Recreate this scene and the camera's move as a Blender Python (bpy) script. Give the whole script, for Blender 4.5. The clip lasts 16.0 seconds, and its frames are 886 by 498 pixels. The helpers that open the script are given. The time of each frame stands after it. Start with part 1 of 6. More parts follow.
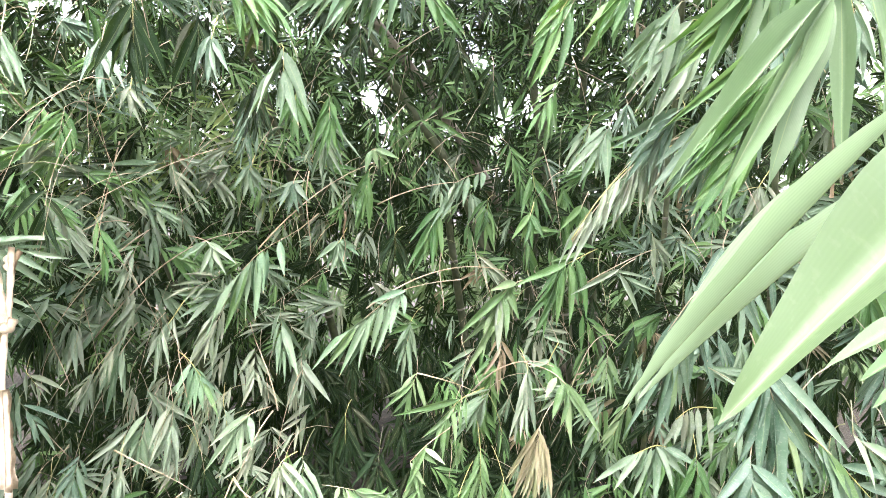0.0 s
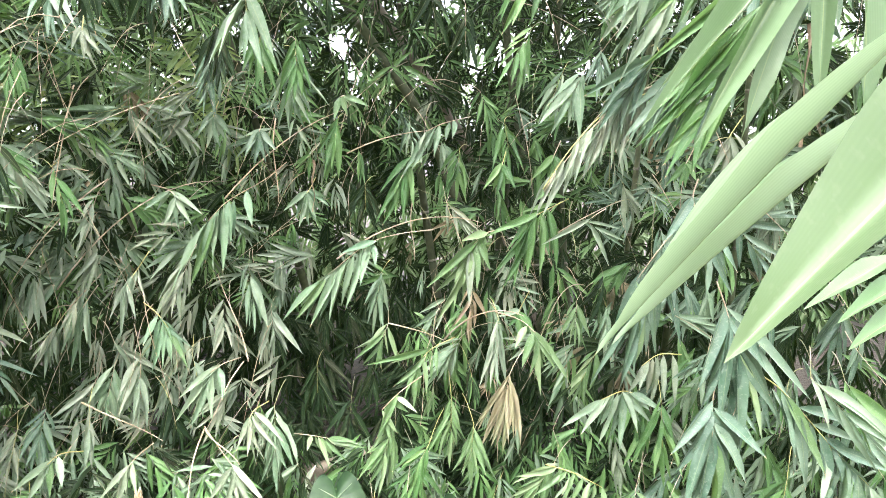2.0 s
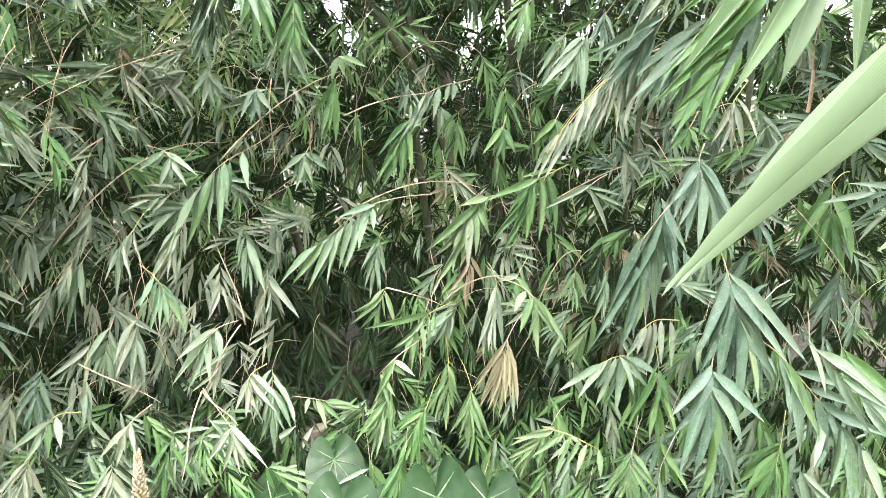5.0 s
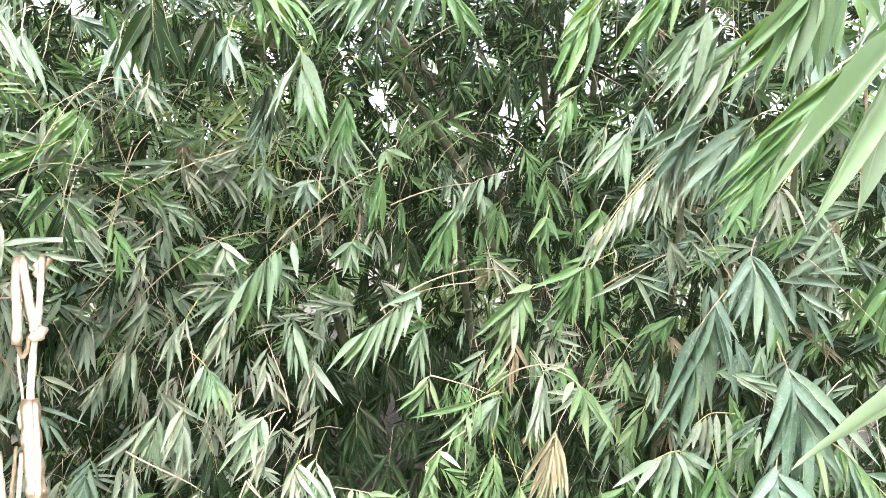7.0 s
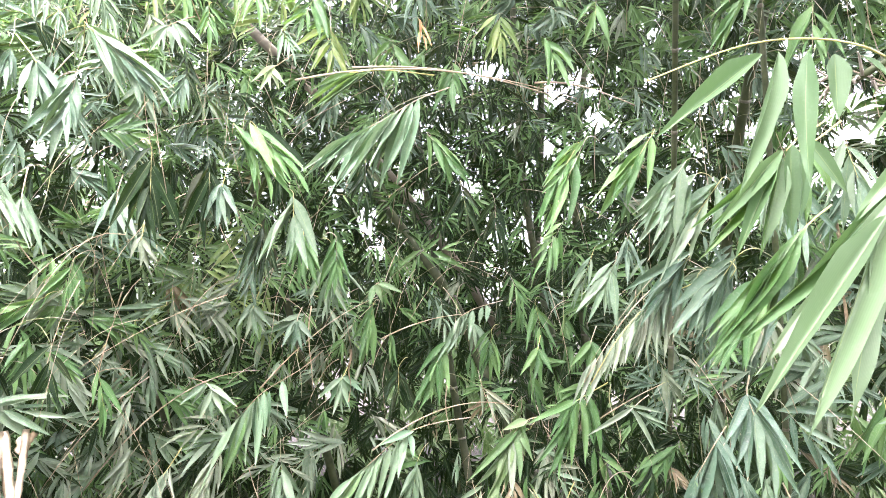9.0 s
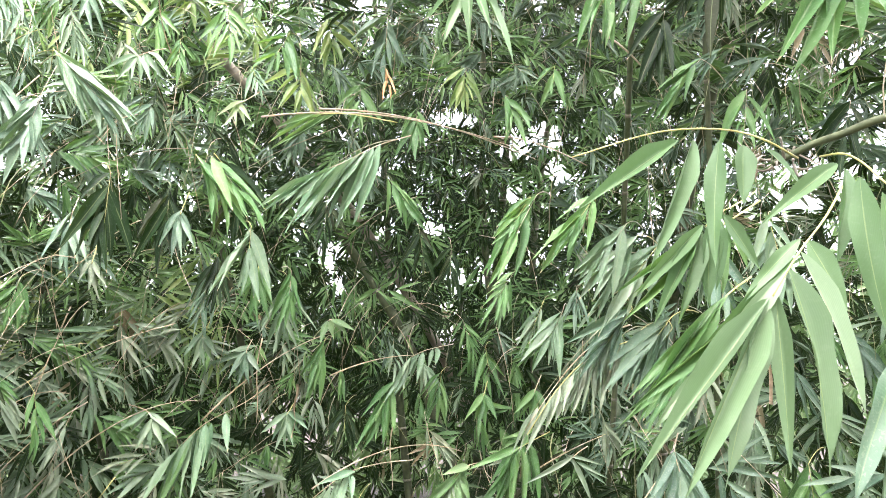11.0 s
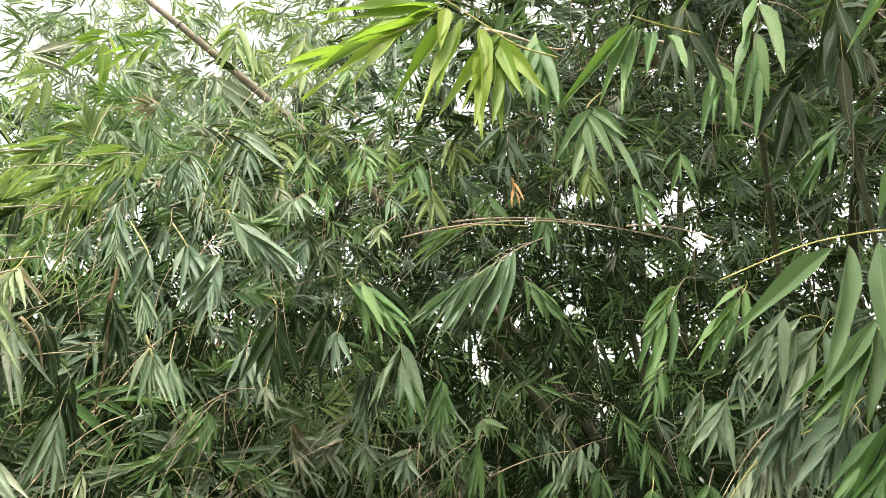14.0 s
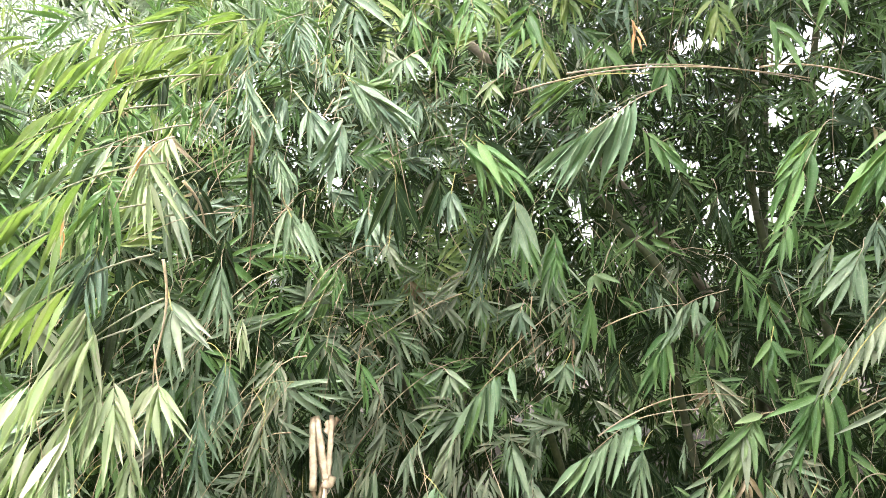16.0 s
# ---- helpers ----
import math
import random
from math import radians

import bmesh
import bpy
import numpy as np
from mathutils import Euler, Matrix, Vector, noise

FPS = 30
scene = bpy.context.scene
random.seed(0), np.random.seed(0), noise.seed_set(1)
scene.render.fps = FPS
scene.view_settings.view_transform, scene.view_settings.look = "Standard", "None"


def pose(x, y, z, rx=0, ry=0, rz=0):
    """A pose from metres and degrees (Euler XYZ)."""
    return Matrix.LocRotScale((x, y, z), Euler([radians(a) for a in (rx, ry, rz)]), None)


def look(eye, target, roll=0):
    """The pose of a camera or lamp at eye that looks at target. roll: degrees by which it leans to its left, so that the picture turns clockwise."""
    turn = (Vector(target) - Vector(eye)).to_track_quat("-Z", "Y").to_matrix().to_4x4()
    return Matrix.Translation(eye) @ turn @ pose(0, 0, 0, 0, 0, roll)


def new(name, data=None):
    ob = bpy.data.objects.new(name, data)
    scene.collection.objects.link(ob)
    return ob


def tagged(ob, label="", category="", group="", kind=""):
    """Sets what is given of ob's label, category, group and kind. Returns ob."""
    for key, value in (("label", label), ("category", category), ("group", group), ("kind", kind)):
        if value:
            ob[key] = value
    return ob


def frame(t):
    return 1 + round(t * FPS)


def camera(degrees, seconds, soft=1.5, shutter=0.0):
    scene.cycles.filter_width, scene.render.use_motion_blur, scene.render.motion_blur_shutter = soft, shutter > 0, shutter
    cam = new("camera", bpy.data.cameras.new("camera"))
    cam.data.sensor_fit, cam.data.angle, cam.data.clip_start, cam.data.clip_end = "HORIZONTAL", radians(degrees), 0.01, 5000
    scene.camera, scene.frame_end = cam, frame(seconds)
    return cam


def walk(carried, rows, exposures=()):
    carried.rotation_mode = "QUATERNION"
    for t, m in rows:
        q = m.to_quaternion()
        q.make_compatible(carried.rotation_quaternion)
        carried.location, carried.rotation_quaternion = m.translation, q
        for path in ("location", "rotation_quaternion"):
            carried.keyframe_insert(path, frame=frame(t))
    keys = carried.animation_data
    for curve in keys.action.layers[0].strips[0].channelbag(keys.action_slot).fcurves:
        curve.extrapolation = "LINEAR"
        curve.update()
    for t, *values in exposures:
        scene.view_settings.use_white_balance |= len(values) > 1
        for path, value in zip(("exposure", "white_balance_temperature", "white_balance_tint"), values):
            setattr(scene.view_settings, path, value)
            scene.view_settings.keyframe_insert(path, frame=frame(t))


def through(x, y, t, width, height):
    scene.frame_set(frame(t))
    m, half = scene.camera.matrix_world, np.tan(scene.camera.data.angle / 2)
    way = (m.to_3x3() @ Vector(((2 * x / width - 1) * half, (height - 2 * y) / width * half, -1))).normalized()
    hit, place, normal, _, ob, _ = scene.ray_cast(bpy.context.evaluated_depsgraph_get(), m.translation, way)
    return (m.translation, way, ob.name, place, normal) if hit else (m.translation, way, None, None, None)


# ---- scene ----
cam = camera(69.8, 16.0, soft=0.4)
PATH = [
    (0, (0.117, 0.12, 1.597), (0.013, 2.115, 1.497), 0.3),
    (0.5, (0.112, 0.12, 1.592), (0.026, 2.11, 1.414), 0.1),
    (1, (0.115, 0.124, 1.589), (0.074, 2.114, 1.39), 0.6),
    (1.5, (0.117, 0.132, 1.589), (0.106, 2.120, 1.374), 0.7),
    (2, (0.118, 0.138, 1.59), (0.105, 2.122, 1.339), 0.5),
    (2.5, (0.117, 0.143, 1.59), (0.116, 2.126, 1.327), 0.4),
    (3, (0.107, 0.148, 1.586), (0.174, 2.119, 1.254), 0.0),
    (3.2, (0.106, 0.143, 1.588), (0.184, 2.11, 1.235), -0.1),
    (5.3, (0.085, 0.148, 1.573), (0.092, 2.118, 1.226), 1.5),
    (5.5, (0.085, 0.146, 1.573), (0.091, 2.118, 1.236), 2.0),
    (6, (0.08, 0.142, 1.59), (0.051, 2.125, 1.33), 3.1),
    (6.5, (0.073, 0.142, 1.624), (0.025, 2.135, 1.467), 1.8),
    (7, (0.038, 0.13, 1.622), (-0.05, 2.125, 1.508), 0.7),
    (7.5, (0.048, 0.136, 1.621), (0.001, 2.133, 1.517), 1.5),
    (8, (0.047, 0.136, 1.644), (0.012, 2.135, 1.642), 1.0),
    (8.5, (0.041, 0.139, 1.688), (0.016, 2.134, 1.827), 1.2),
    (8.7, (0.029, 0.132, 1.709), (-0.023, 2.122, 1.895), -1.0),
    (10.8, (0.057, 0.069, 1.719), (0.072, 2.043, 2.04), 0.6),
    (11, (0.074, 0.068, 1.729), (0.129, 2.037, 2.077), 2.2),
    (11.5, (0.103, 0.055, 1.753), (0.194, 1.999, 2.211), 2.4),
    (12, (0.109, 0.051, 1.774), (0.192, 1.975, 2.313), 2.4),
    (12.5, (0.115, 0.048, 1.788), (0.192, 1.938, 2.438), 1.8),
    (13, (0.106, 0.037, 1.809), (0.095, 1.889, 2.564), -0.9),
    (13.5, (0.086, 0.013, 1.813), (-0.09, 1.865, 2.547), -1.8),
    (14, (0.06, -0.002, 1.81), (-0.299, 1.88, 2.385), -1.5),
    (14.5, (0.045, -0.003, 1.801), (-0.408, 1.9, 2.219), -1.9),
    (15, (0.015, -0.019, 1.799), (-0.578, 1.863, 2.127), -0.8),
    (15.5, (-0.003, -0.026, 1.794), (-0.677, 1.838, 2.065), -1.3),
    (16, (-0.008, -0.033, 1.786), (-0.679, 1.844, 1.953), -1.7),
]
walk(cam, [(t, look(eye, target, roll)) for t, eye, target, roll in PATH], [(0, 4.01, 6350, 23), (3, 3.86, 6350, 20), (5.5, 3.92, 6450, 22), (7, 4.10, 6350, 25), (8.5, 4.13, 6300, 28), (11, 3.83, 6450, 20), (12.5, 3.34, 6850, 16), (13.2, 2.93, 7200, 14), (14, 2.76, 7300, 13), (14.6, 3.18, 7100, 13), (15.2, 3.27, 6950, 16), (16, 3.42, 6800, 18)])

# ---- world, sun and exposure ----
world = bpy.data.worlds.new("overcast_sky")
scene.world = world
world.use_nodes = True
wn = world.node_tree
sky = wn.nodes.new("ShaderNodeTexSky")
sky.sky_type, sky.sun_disc = "NISHITA", False
sky.sun_elevation, sky.sun_rotation = radians(63), radians(180)
sky.air_density, sky.dust_density, sky.ozone_density = 1.0, 4.0, 1.0
veil = wn.nodes.new("ShaderNodeHueSaturation")
veil.inputs["Saturation"].default_value = 0.3
wn.links.new(sky.outputs[0], veil.inputs["Color"])
wn.links.new(veil.outputs[0], wn.nodes["Background"].inputs[0])
wn.nodes["Background"].inputs[1].default_value = 0.15

sun = new("sun", bpy.data.lights.new("sun", "SUN"))
sun.data.energy, sun.data.angle, sun.data.color = 0.5, radians(45), (1.0, 0.96, 0.9)
sun.matrix_world = look((0, -5, 10), (0, 0, 0))

# ---- materials ----


def nodes_of(name):
    mat = bpy.data.materials.new(name)
    mat.use_nodes = True
    tree = mat.node_tree
    return mat, tree, tree.nodes["Principled BSDF"], tree.nodes["Material Output"]


def ramp_node(tree, stops):
    node = tree.nodes.new("ShaderNodeValToRGB")
    ramp = node.color_ramp
    while len(ramp.elements) < len(stops):
        ramp.elements.new(0.5)
    for element, (at, colour) in zip(ramp.elements, stops):
        element.position, element.color = at, (*colour, 1)
    return node


def math_node(tree, op, a, b=None, c=None):
    node = tree.nodes.new("ShaderNodeMath")
    node.operation = op
    for n, v in enumerate((a, b, c)):
        if v is None:
            continue
        if isinstance(v, (int, float)):
            node.inputs[n].default_value = v
        else:
            tree.links.new(v, node.inputs[n])
    return node.outputs[0]


def mix_colour(tree, fac, a, b, blend="MIX"):
    node = tree.nodes.new("ShaderNodeMix")
    node.data_type, node.blend_type = "RGBA", blend
    for socket, v in ((node.inputs[0], fac), (node.inputs[6], a), (node.inputs[7], b)):
        if isinstance(v, (int, float)):
            socket.default_value = v
        elif isinstance(v, tuple):
            socket.default_value = (*v, 1)
        else:
            tree.links.new(v, socket)
    return node.outputs[2]


def noise_node(tree, scale, detail=3.0, coords="Object", rough=0.6):
    where = tree.nodes.new("ShaderNodeTexCoord")
    node = tree.nodes.new("ShaderNodeTexNoise")
    node.inputs["Scale"].default_value, node.inputs["Detail"].default_value = scale, detail
    node.inputs["Roughness"].default_value = rough
    tree.links.new(where.outputs[coords], node.inputs["Vector"])
    return node.outputs["Fac"]


def bump_into(tree, height, target, strength, distance):
    node = tree.nodes.new("ShaderNodeBump")
    node.inputs["Strength"].default_value, node.inputs["Distance"].default_value = strength, distance
    tree.links.new(height, node.inputs["Height"])
    tree.links.new(node.outputs[0], target.inputs["Normal"])


def leaf_material(name, stops, dust, through, islands=False, rough=0.4, tips=0.5):
    """A ribbed blade: colour from leaf to leaf, pale midrib, dusty film, dry tips, light coming through."""
    mat, tree, bsdf, out = nodes_of(name)
    if islands:
        chance = tree.nodes.new("ShaderNodeNewGeometry").outputs["Random Per Island"]
    else:
        chance = tree.nodes.new("ShaderNodeObjectInfo").outputs["Random"]
    base = ramp_node(tree, stops)
    tree.links.new(chance, base.inputs[0])
    uv = tree.nodes.new("ShaderNodeUVMap")
    uv.uv_map = "UVMap"
    split = tree.nodes.new("ShaderNodeSeparateXYZ")
    tree.links.new(uv.outputs[0], split.inputs[0])
    across = math_node(tree, "ABSOLUTE", math_node(tree, "SUBTRACT", split.outputs[0], 0.5))
    rib = math_node(tree, "LESS_THAN", across, 0.02 if "near" in name or "lit" in name else 0.035)
    colour = mix_colour(tree, math_node(tree, "MULTIPLY", rib, 0.45 if "near" in name or "lit" in name else 0.25), base.outputs[0], (0.26, 0.33, 0.13))
    veins = math_node(tree, "SINE", math_node(tree, "MULTIPLY", split.outputs[0], 130.0))
    colour = mix_colour(tree, math_node(tree, "MULTIPLY_ADD", veins, *((0.05, 0.05) if "near" in name or "lit" in name else (0.03, 0.03))), colour, (0.03, 0.055, 0.02))
    place = tree.nodes.new("ShaderNodeVectorMath")
    place.operation = "MULTIPLY_ADD"
    tree.links.new(uv.outputs[0], place.inputs[0])
    place.inputs[1].default_value = (1.0, 6.0, 1.0)
    many = math_node(tree, "MULTIPLY", chance, 97.0)
    tree.links.new(many, place.inputs[2])
    patch = tree.nodes.new("ShaderNodeTexNoise")
    patch.inputs["Scale"].default_value, patch.inputs["Detail"].default_value = 1.6, 4.0
    tree.links.new(place.outputs[0], patch.inputs["Vector"])
    film = ramp_node(tree, [(0.35, (0, 0, 0)), (0.75, (1, 1, 1))])
    tree.links.new(patch.outputs["Fac"], film.inputs[0])
    colour = mix_colour(tree, math_node(tree, "MULTIPLY", film.outputs[0], (0.25 if "near" in name or "lit" in name else 0.7) * dust), colour, (0.29, 0.33, 0.28))
    # pale specks
    speck = tree.nodes.new("ShaderNodeTexNoise")
    speck.inputs["Scale"].default_value, speck.inputs["Detail"].default_value = 7.0, 3.0
    tree.links.new(place.outputs[0], speck.inputs["Vector"])
    spots = ramp_node(tree, [(0.56, (0, 0, 0)), (0.66, (1, 1, 1))])
    tree.links.new(speck.outputs["Fac"], spots.inputs[0])
    colour = mix_colour(tree, math_node(tree, "MULTIPLY", spots.outputs[0], 0.04 if "deep" in name or "near" in name or "lit" in name else 0.18), colour, (0.36, 0.38, 0.27))
    # dry tips on some leaves only
    dry = math_node(tree, "FRACT", math_node(tree, "MULTIPLY", chance, 37.0))
    edge = math_node(tree, "MULTIPLY_ADD", patch.outputs["Fac"], -0.16, 1.03)
    tip = math_node(tree, "MULTIPLY", math_node(tree, "GREATER_THAN", split.outputs[1], edge), math_node(tree, "LESS_THAN", dry, 0.0 if "near" in name or "lit" in name else tips))
    colour = mix_colour(tree, tip, colour, (0.36, 0.29, 0.17))
    tree.links.new(colour, bsdf.inputs["Base Color"])
    tree.links.new(math_node(tree, "MULTIPLY_ADD", film.outputs[0], 0.2, 0.48 if "near" in name or "lit" in name else rough), bsdf.inputs["Roughness"])
    bsdf.inputs["Specular IOR Level"].default_value = 0.12 if "deep" in name else 0.4 if "near" in name or "lit" in name else 0.2 if "pale" in name or "blond" in name or "husk" in name or "dry" in name else 0.34
    close = "near" in name or "lit" in name
    bump_into(tree, math_node(tree, "MULTIPLY_ADD", veins, 0.5, patch.outputs["Fac"]), bsdf, 0.035 if close else 0.15, 0.001)
    glow = tree.nodes.new("ShaderNodeBsdfTranslucent")
    tree.links.new(mix_colour(tree, 0.25 if "near" in name else 0.55, colour, (0.20, 0.36, 0.03)), glow.inputs["Color"])
    mix = tree.nodes.new("ShaderNodeMixShader")
    mix.inputs[0].default_value = through
    tree.links.new(bsdf.outputs[0], mix.inputs[1])
    tree.links.new(glow.outputs[0], mix.inputs[2])
    tree.links.new(mix.outputs[0], out.inputs["Surface"])
    return mat


TONES = {
    "green": ([(0.0, (0.025, 0.088, 0.020)), (0.5, (0.047, 0.132, 0.031)), (1.0, (0.09, 0.19, 0.052))], 0.15, 0.28),
    # darkened copy of the leaf: the clump's inner shade is in its colour
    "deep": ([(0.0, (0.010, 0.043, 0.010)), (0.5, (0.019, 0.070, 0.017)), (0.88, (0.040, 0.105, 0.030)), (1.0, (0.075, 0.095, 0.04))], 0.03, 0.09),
    "teal": ([(0.0, (0.052, 0.125, 0.056)), (0.5, (0.080, 0.160, 0.074)), (1.0, (0.125, 0.205, 0.105))], 0.3, 0.15),
    "fresh": ([(0.0, (0.052, 0.135, 0.034)), (0.5, (0.085, 0.18, 0.055)), (1.0, (0.15, 0.24, 0.095))], 0.25, 0.22),
    "dusty": ([(0.0, (0.045, 0.10, 0.042)), (0.5, (0.074, 0.142, 0.066)), (1.0, (0.13, 0.20, 0.105))], 0.38, 0.13),
    "pale": ([(0.0, (0.09, 0.16, 0.083)), (0.5, (0.14, 0.21, 0.12)), (1.0, (0.205, 0.27, 0.165))], 0.5, 0.16),
    "dry": ([(0.0, (0.15, 0.165, 0.075)), (0.5, (0.23, 0.215, 0.115)), (1.0, (0.13, 0.17, 0.065))], 0.35, 0.2),
    "stale": ([(0.0, (0.074, 0.115, 0.055)), (0.5, (0.105, 0.150, 0.077)), (1.0, (0.16, 0.195, 0.11))], 0.45, 0.1),
    "slate": ([(0.0, (0.027, 0.072, 0.036)), (0.5, (0.048, 0.104, 0.054)), (1.0, (0.085, 0.148, 0.080))], 0.3, 0.12),
    "husk": ([(0.0, (0.15, 0.125, 0.055)), (0.5, (0.24, 0.20, 0.10)), (1.0, (0.36, 0.31, 0.18))], 0.3, 0.15),
    # three brightened copies: sky light on upper and left leaves is in the colour
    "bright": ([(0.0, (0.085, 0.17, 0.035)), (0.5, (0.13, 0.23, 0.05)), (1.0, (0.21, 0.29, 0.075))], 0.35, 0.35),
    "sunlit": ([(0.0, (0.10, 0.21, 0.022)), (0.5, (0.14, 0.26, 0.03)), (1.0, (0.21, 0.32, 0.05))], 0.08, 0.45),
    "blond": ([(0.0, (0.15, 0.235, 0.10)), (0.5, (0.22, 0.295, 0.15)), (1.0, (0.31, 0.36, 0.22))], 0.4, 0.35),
    "orange": ([(0.0, (0.55, 0.26, 0.07)), (1.0, (0.48, 0.30, 0.12))], 0.1, 0.2),
    # closest long leaves: whitish sky sheen put into a raised base colour
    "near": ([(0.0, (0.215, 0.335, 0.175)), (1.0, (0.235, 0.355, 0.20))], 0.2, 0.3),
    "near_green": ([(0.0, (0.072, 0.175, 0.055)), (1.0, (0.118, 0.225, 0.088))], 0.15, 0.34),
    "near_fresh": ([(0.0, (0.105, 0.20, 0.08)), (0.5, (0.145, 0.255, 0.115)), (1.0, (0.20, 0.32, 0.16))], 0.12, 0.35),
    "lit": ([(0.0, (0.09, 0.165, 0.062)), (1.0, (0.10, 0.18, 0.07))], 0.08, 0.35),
}
# brightness per tone: low for the shaded leaves, raised for glare
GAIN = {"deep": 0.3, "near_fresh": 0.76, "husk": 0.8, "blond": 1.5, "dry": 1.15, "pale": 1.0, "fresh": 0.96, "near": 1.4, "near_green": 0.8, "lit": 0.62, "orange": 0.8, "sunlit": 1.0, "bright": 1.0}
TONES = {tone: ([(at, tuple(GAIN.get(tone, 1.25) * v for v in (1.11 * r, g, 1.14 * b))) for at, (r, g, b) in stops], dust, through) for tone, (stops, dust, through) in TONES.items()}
LEAF = {tone: leaf_material("leaf_" + tone, *TONES[tone]) for tone in TONES}
MASS = {tone: leaf_material("mass_leaf_" + tone, *TONES[tone], islands=True) for tone in ("green", "deep", "dusty", "fresh", "pale", "bright", "stale", "husk", "slate")}


def bark_material(name, dark, light, scale, rough=0.6, lichen=0.4):
    mat, tree, bsdf, out = nodes_of(name)
    grain = noise_node(tree, scale, 5.0)
    ramp = ramp_node(tree, [(0.3, dark), (0.7, light)])
    tree.links.new(grain, ramp.inputs[0])
    spots = noise_node(tree, scale * 0.12, 2.0)
    shade = ramp_node(tree, [(0.45, (0, 0, 0)), (0.65, (1, 1, 1))])
    tree.links.new(spots, shade.inputs[0])
    tree.links.new(mix_colour(tree, math_node(tree, "MULTIPLY", shade.outputs[0], lichen), ramp.outputs[0], (0.30, 0.29, 0.24)), bsdf.inputs["Base Color"])
    bsdf.inputs["Roughness"].default_value = rough
    bump_into(tree, grain, bsdf, 0.4, 0.003)
    return mat


CULM = bark_material("culm_green", (0.026, 0.040, 0.010), (0.065, 0.080, 0.026), 40, 0.7, 0.1)
CULM_OLD = bark_material("culm_weathered", (0.10, 0.085, 0.055), (0.22, 0.19, 0.13), 30)
NODE_RING = bark_material("culm_ring", (0.05, 0.045, 0.025), (0.13, 0.12, 0.075), 60)
TWIG = bark_material("twig_tan", (0.19, 0.145, 0.08), (0.42, 0.34, 0.20), 90)
TWIG_GREEN = bark_material("twig_green", (0.08, 0.11, 0.035), (0.20, 0.20, 0.07), 90)
TWIG_YELLOW = bark_material("twig_yellow", (0.22, 0.22, 0.05), (0.42, 0.38, 0.12), 60, 0.5, 0.05)
STRAW = bark_material("straw", (0.36, 0.29, 0.19), (0.66, 0.57, 0.42), 55, 0.75, 0.1)
STRAW_BROWN = bark_material("straw_brown", (0.18, 0.13, 0.075), (0.36, 0.28, 0.17), 55, 0.75, 0.15)

# soil with leaf litter
SOIL, tree, bsdf, out = nodes_of("leaf_litter_soil")
grain = noise_node(tree, 26, 6.0)
ramp = ramp_node(tree, [(0.3, (0.015, 0.012, 0.008)), (0.55, (0.035, 0.026, 0.017)), (0.75, (0.08, 0.06, 0.042))])
tree.links.new(grain, ramp.inputs[0])
patches = noise_node(tree, 1.3, 3.0)
tree.links.new(mix_colour(tree, math_node(tree, "MULTIPLY", patches, 0.5), ramp.outputs[0], (0.03, 0.035, 0.016)), bsdf.inputs["Base Color"])
bsdf.inputs["Roughness"].default_value = 0.9
bump_into(tree, grain, bsdf, 0.8, 0.03)

# big heart-shaped leaf
TARO, tree, bsdf, out = nodes_of("taro_leaf")
blot = noise_node(tree, 9, 3.0)
ramp = ramp_node(tree, [(0.3, (0.010, 0.030, 0.010)), (0.7, (0.020, 0.048, 0.016))])
tree.links.new(blot, ramp.inputs[0])
tree.links.new(ramp.outputs[0], bsdf.inputs["Base Color"])
bsdf.inputs["Roughness"].default_value = 0.45
bsdf.inputs["Specular IOR Level"].default_value = 0.22
bump_into(tree, blot, bsdf, 0.3, 0.004)
VEIN = bark_material("taro_vein", (0.04, 0.085, 0.03), (0.07, 0.125, 0.045), 30, 0.5)

# ---- ways of building ----


def part(name, mesh, material, parent, label="", at=None):
    """Links a mesh as one object under a thing or part; at: its world pose."""
    if isinstance(mesh, bmesh.types.BMesh):
        bm, mesh = mesh, bpy.data.meshes.new(name)
        bm.to_mesh(mesh)
        bm.free()
    if material and not mesh.materials:
        mesh.materials.append(material)
    ob = new(name, mesh)
    ob.parent = parent
    home = parent["home"] if parent is not None and "home" in parent else (0, 0, 0)
    ob.matrix_parent_inverse = Matrix.Translation(home).inverted()
    ob.matrix_basis = at if at is not None else Matrix()
    return tagged(ob, label)


def thing(name, at, label, category, group=""):
    ob = new(name)
    ob.empty_display_size = 0.05
    ob.location = at
    ob["home"] = tuple(at)
    return tagged(ob, label, category, group)


def tube(points, radii, sides=8, bm=None):
    """A tapering tube along a line of points."""
    bm = bm or bmesh.new()
    rings = []
    points = [Vector(p) for p in points]
    for n, p in enumerate(points):
        way = (points[min(n + 1, len(points) - 1)] - points[max(n - 1, 0)]).normalized()
        side = way.cross(Vector((0.13, 0.21, 0.97)))
        side = side.normalized() if side.length > 1e-3 else Vector((1, 0, 0))
        up = side.cross(way)
        r = radii[n] if isinstance(radii, (list, tuple)) else radii
        rings.append([bm.verts.new(p + r * (math.cos(a) * side + math.sin(a) * up)) for a in (2 * math.pi * k / sides for k in range(sides))])
    for a, b in zip(rings, rings[1:]):
        for k in range(sides):
            bm.faces.new((a[k], a[(k + 1) % sides], b[(k + 1) % sides], b[k])).smooth = True
    bm.faces.new(rings[0][::-1])
    bm.faces.new(rings[-1])
    return bm


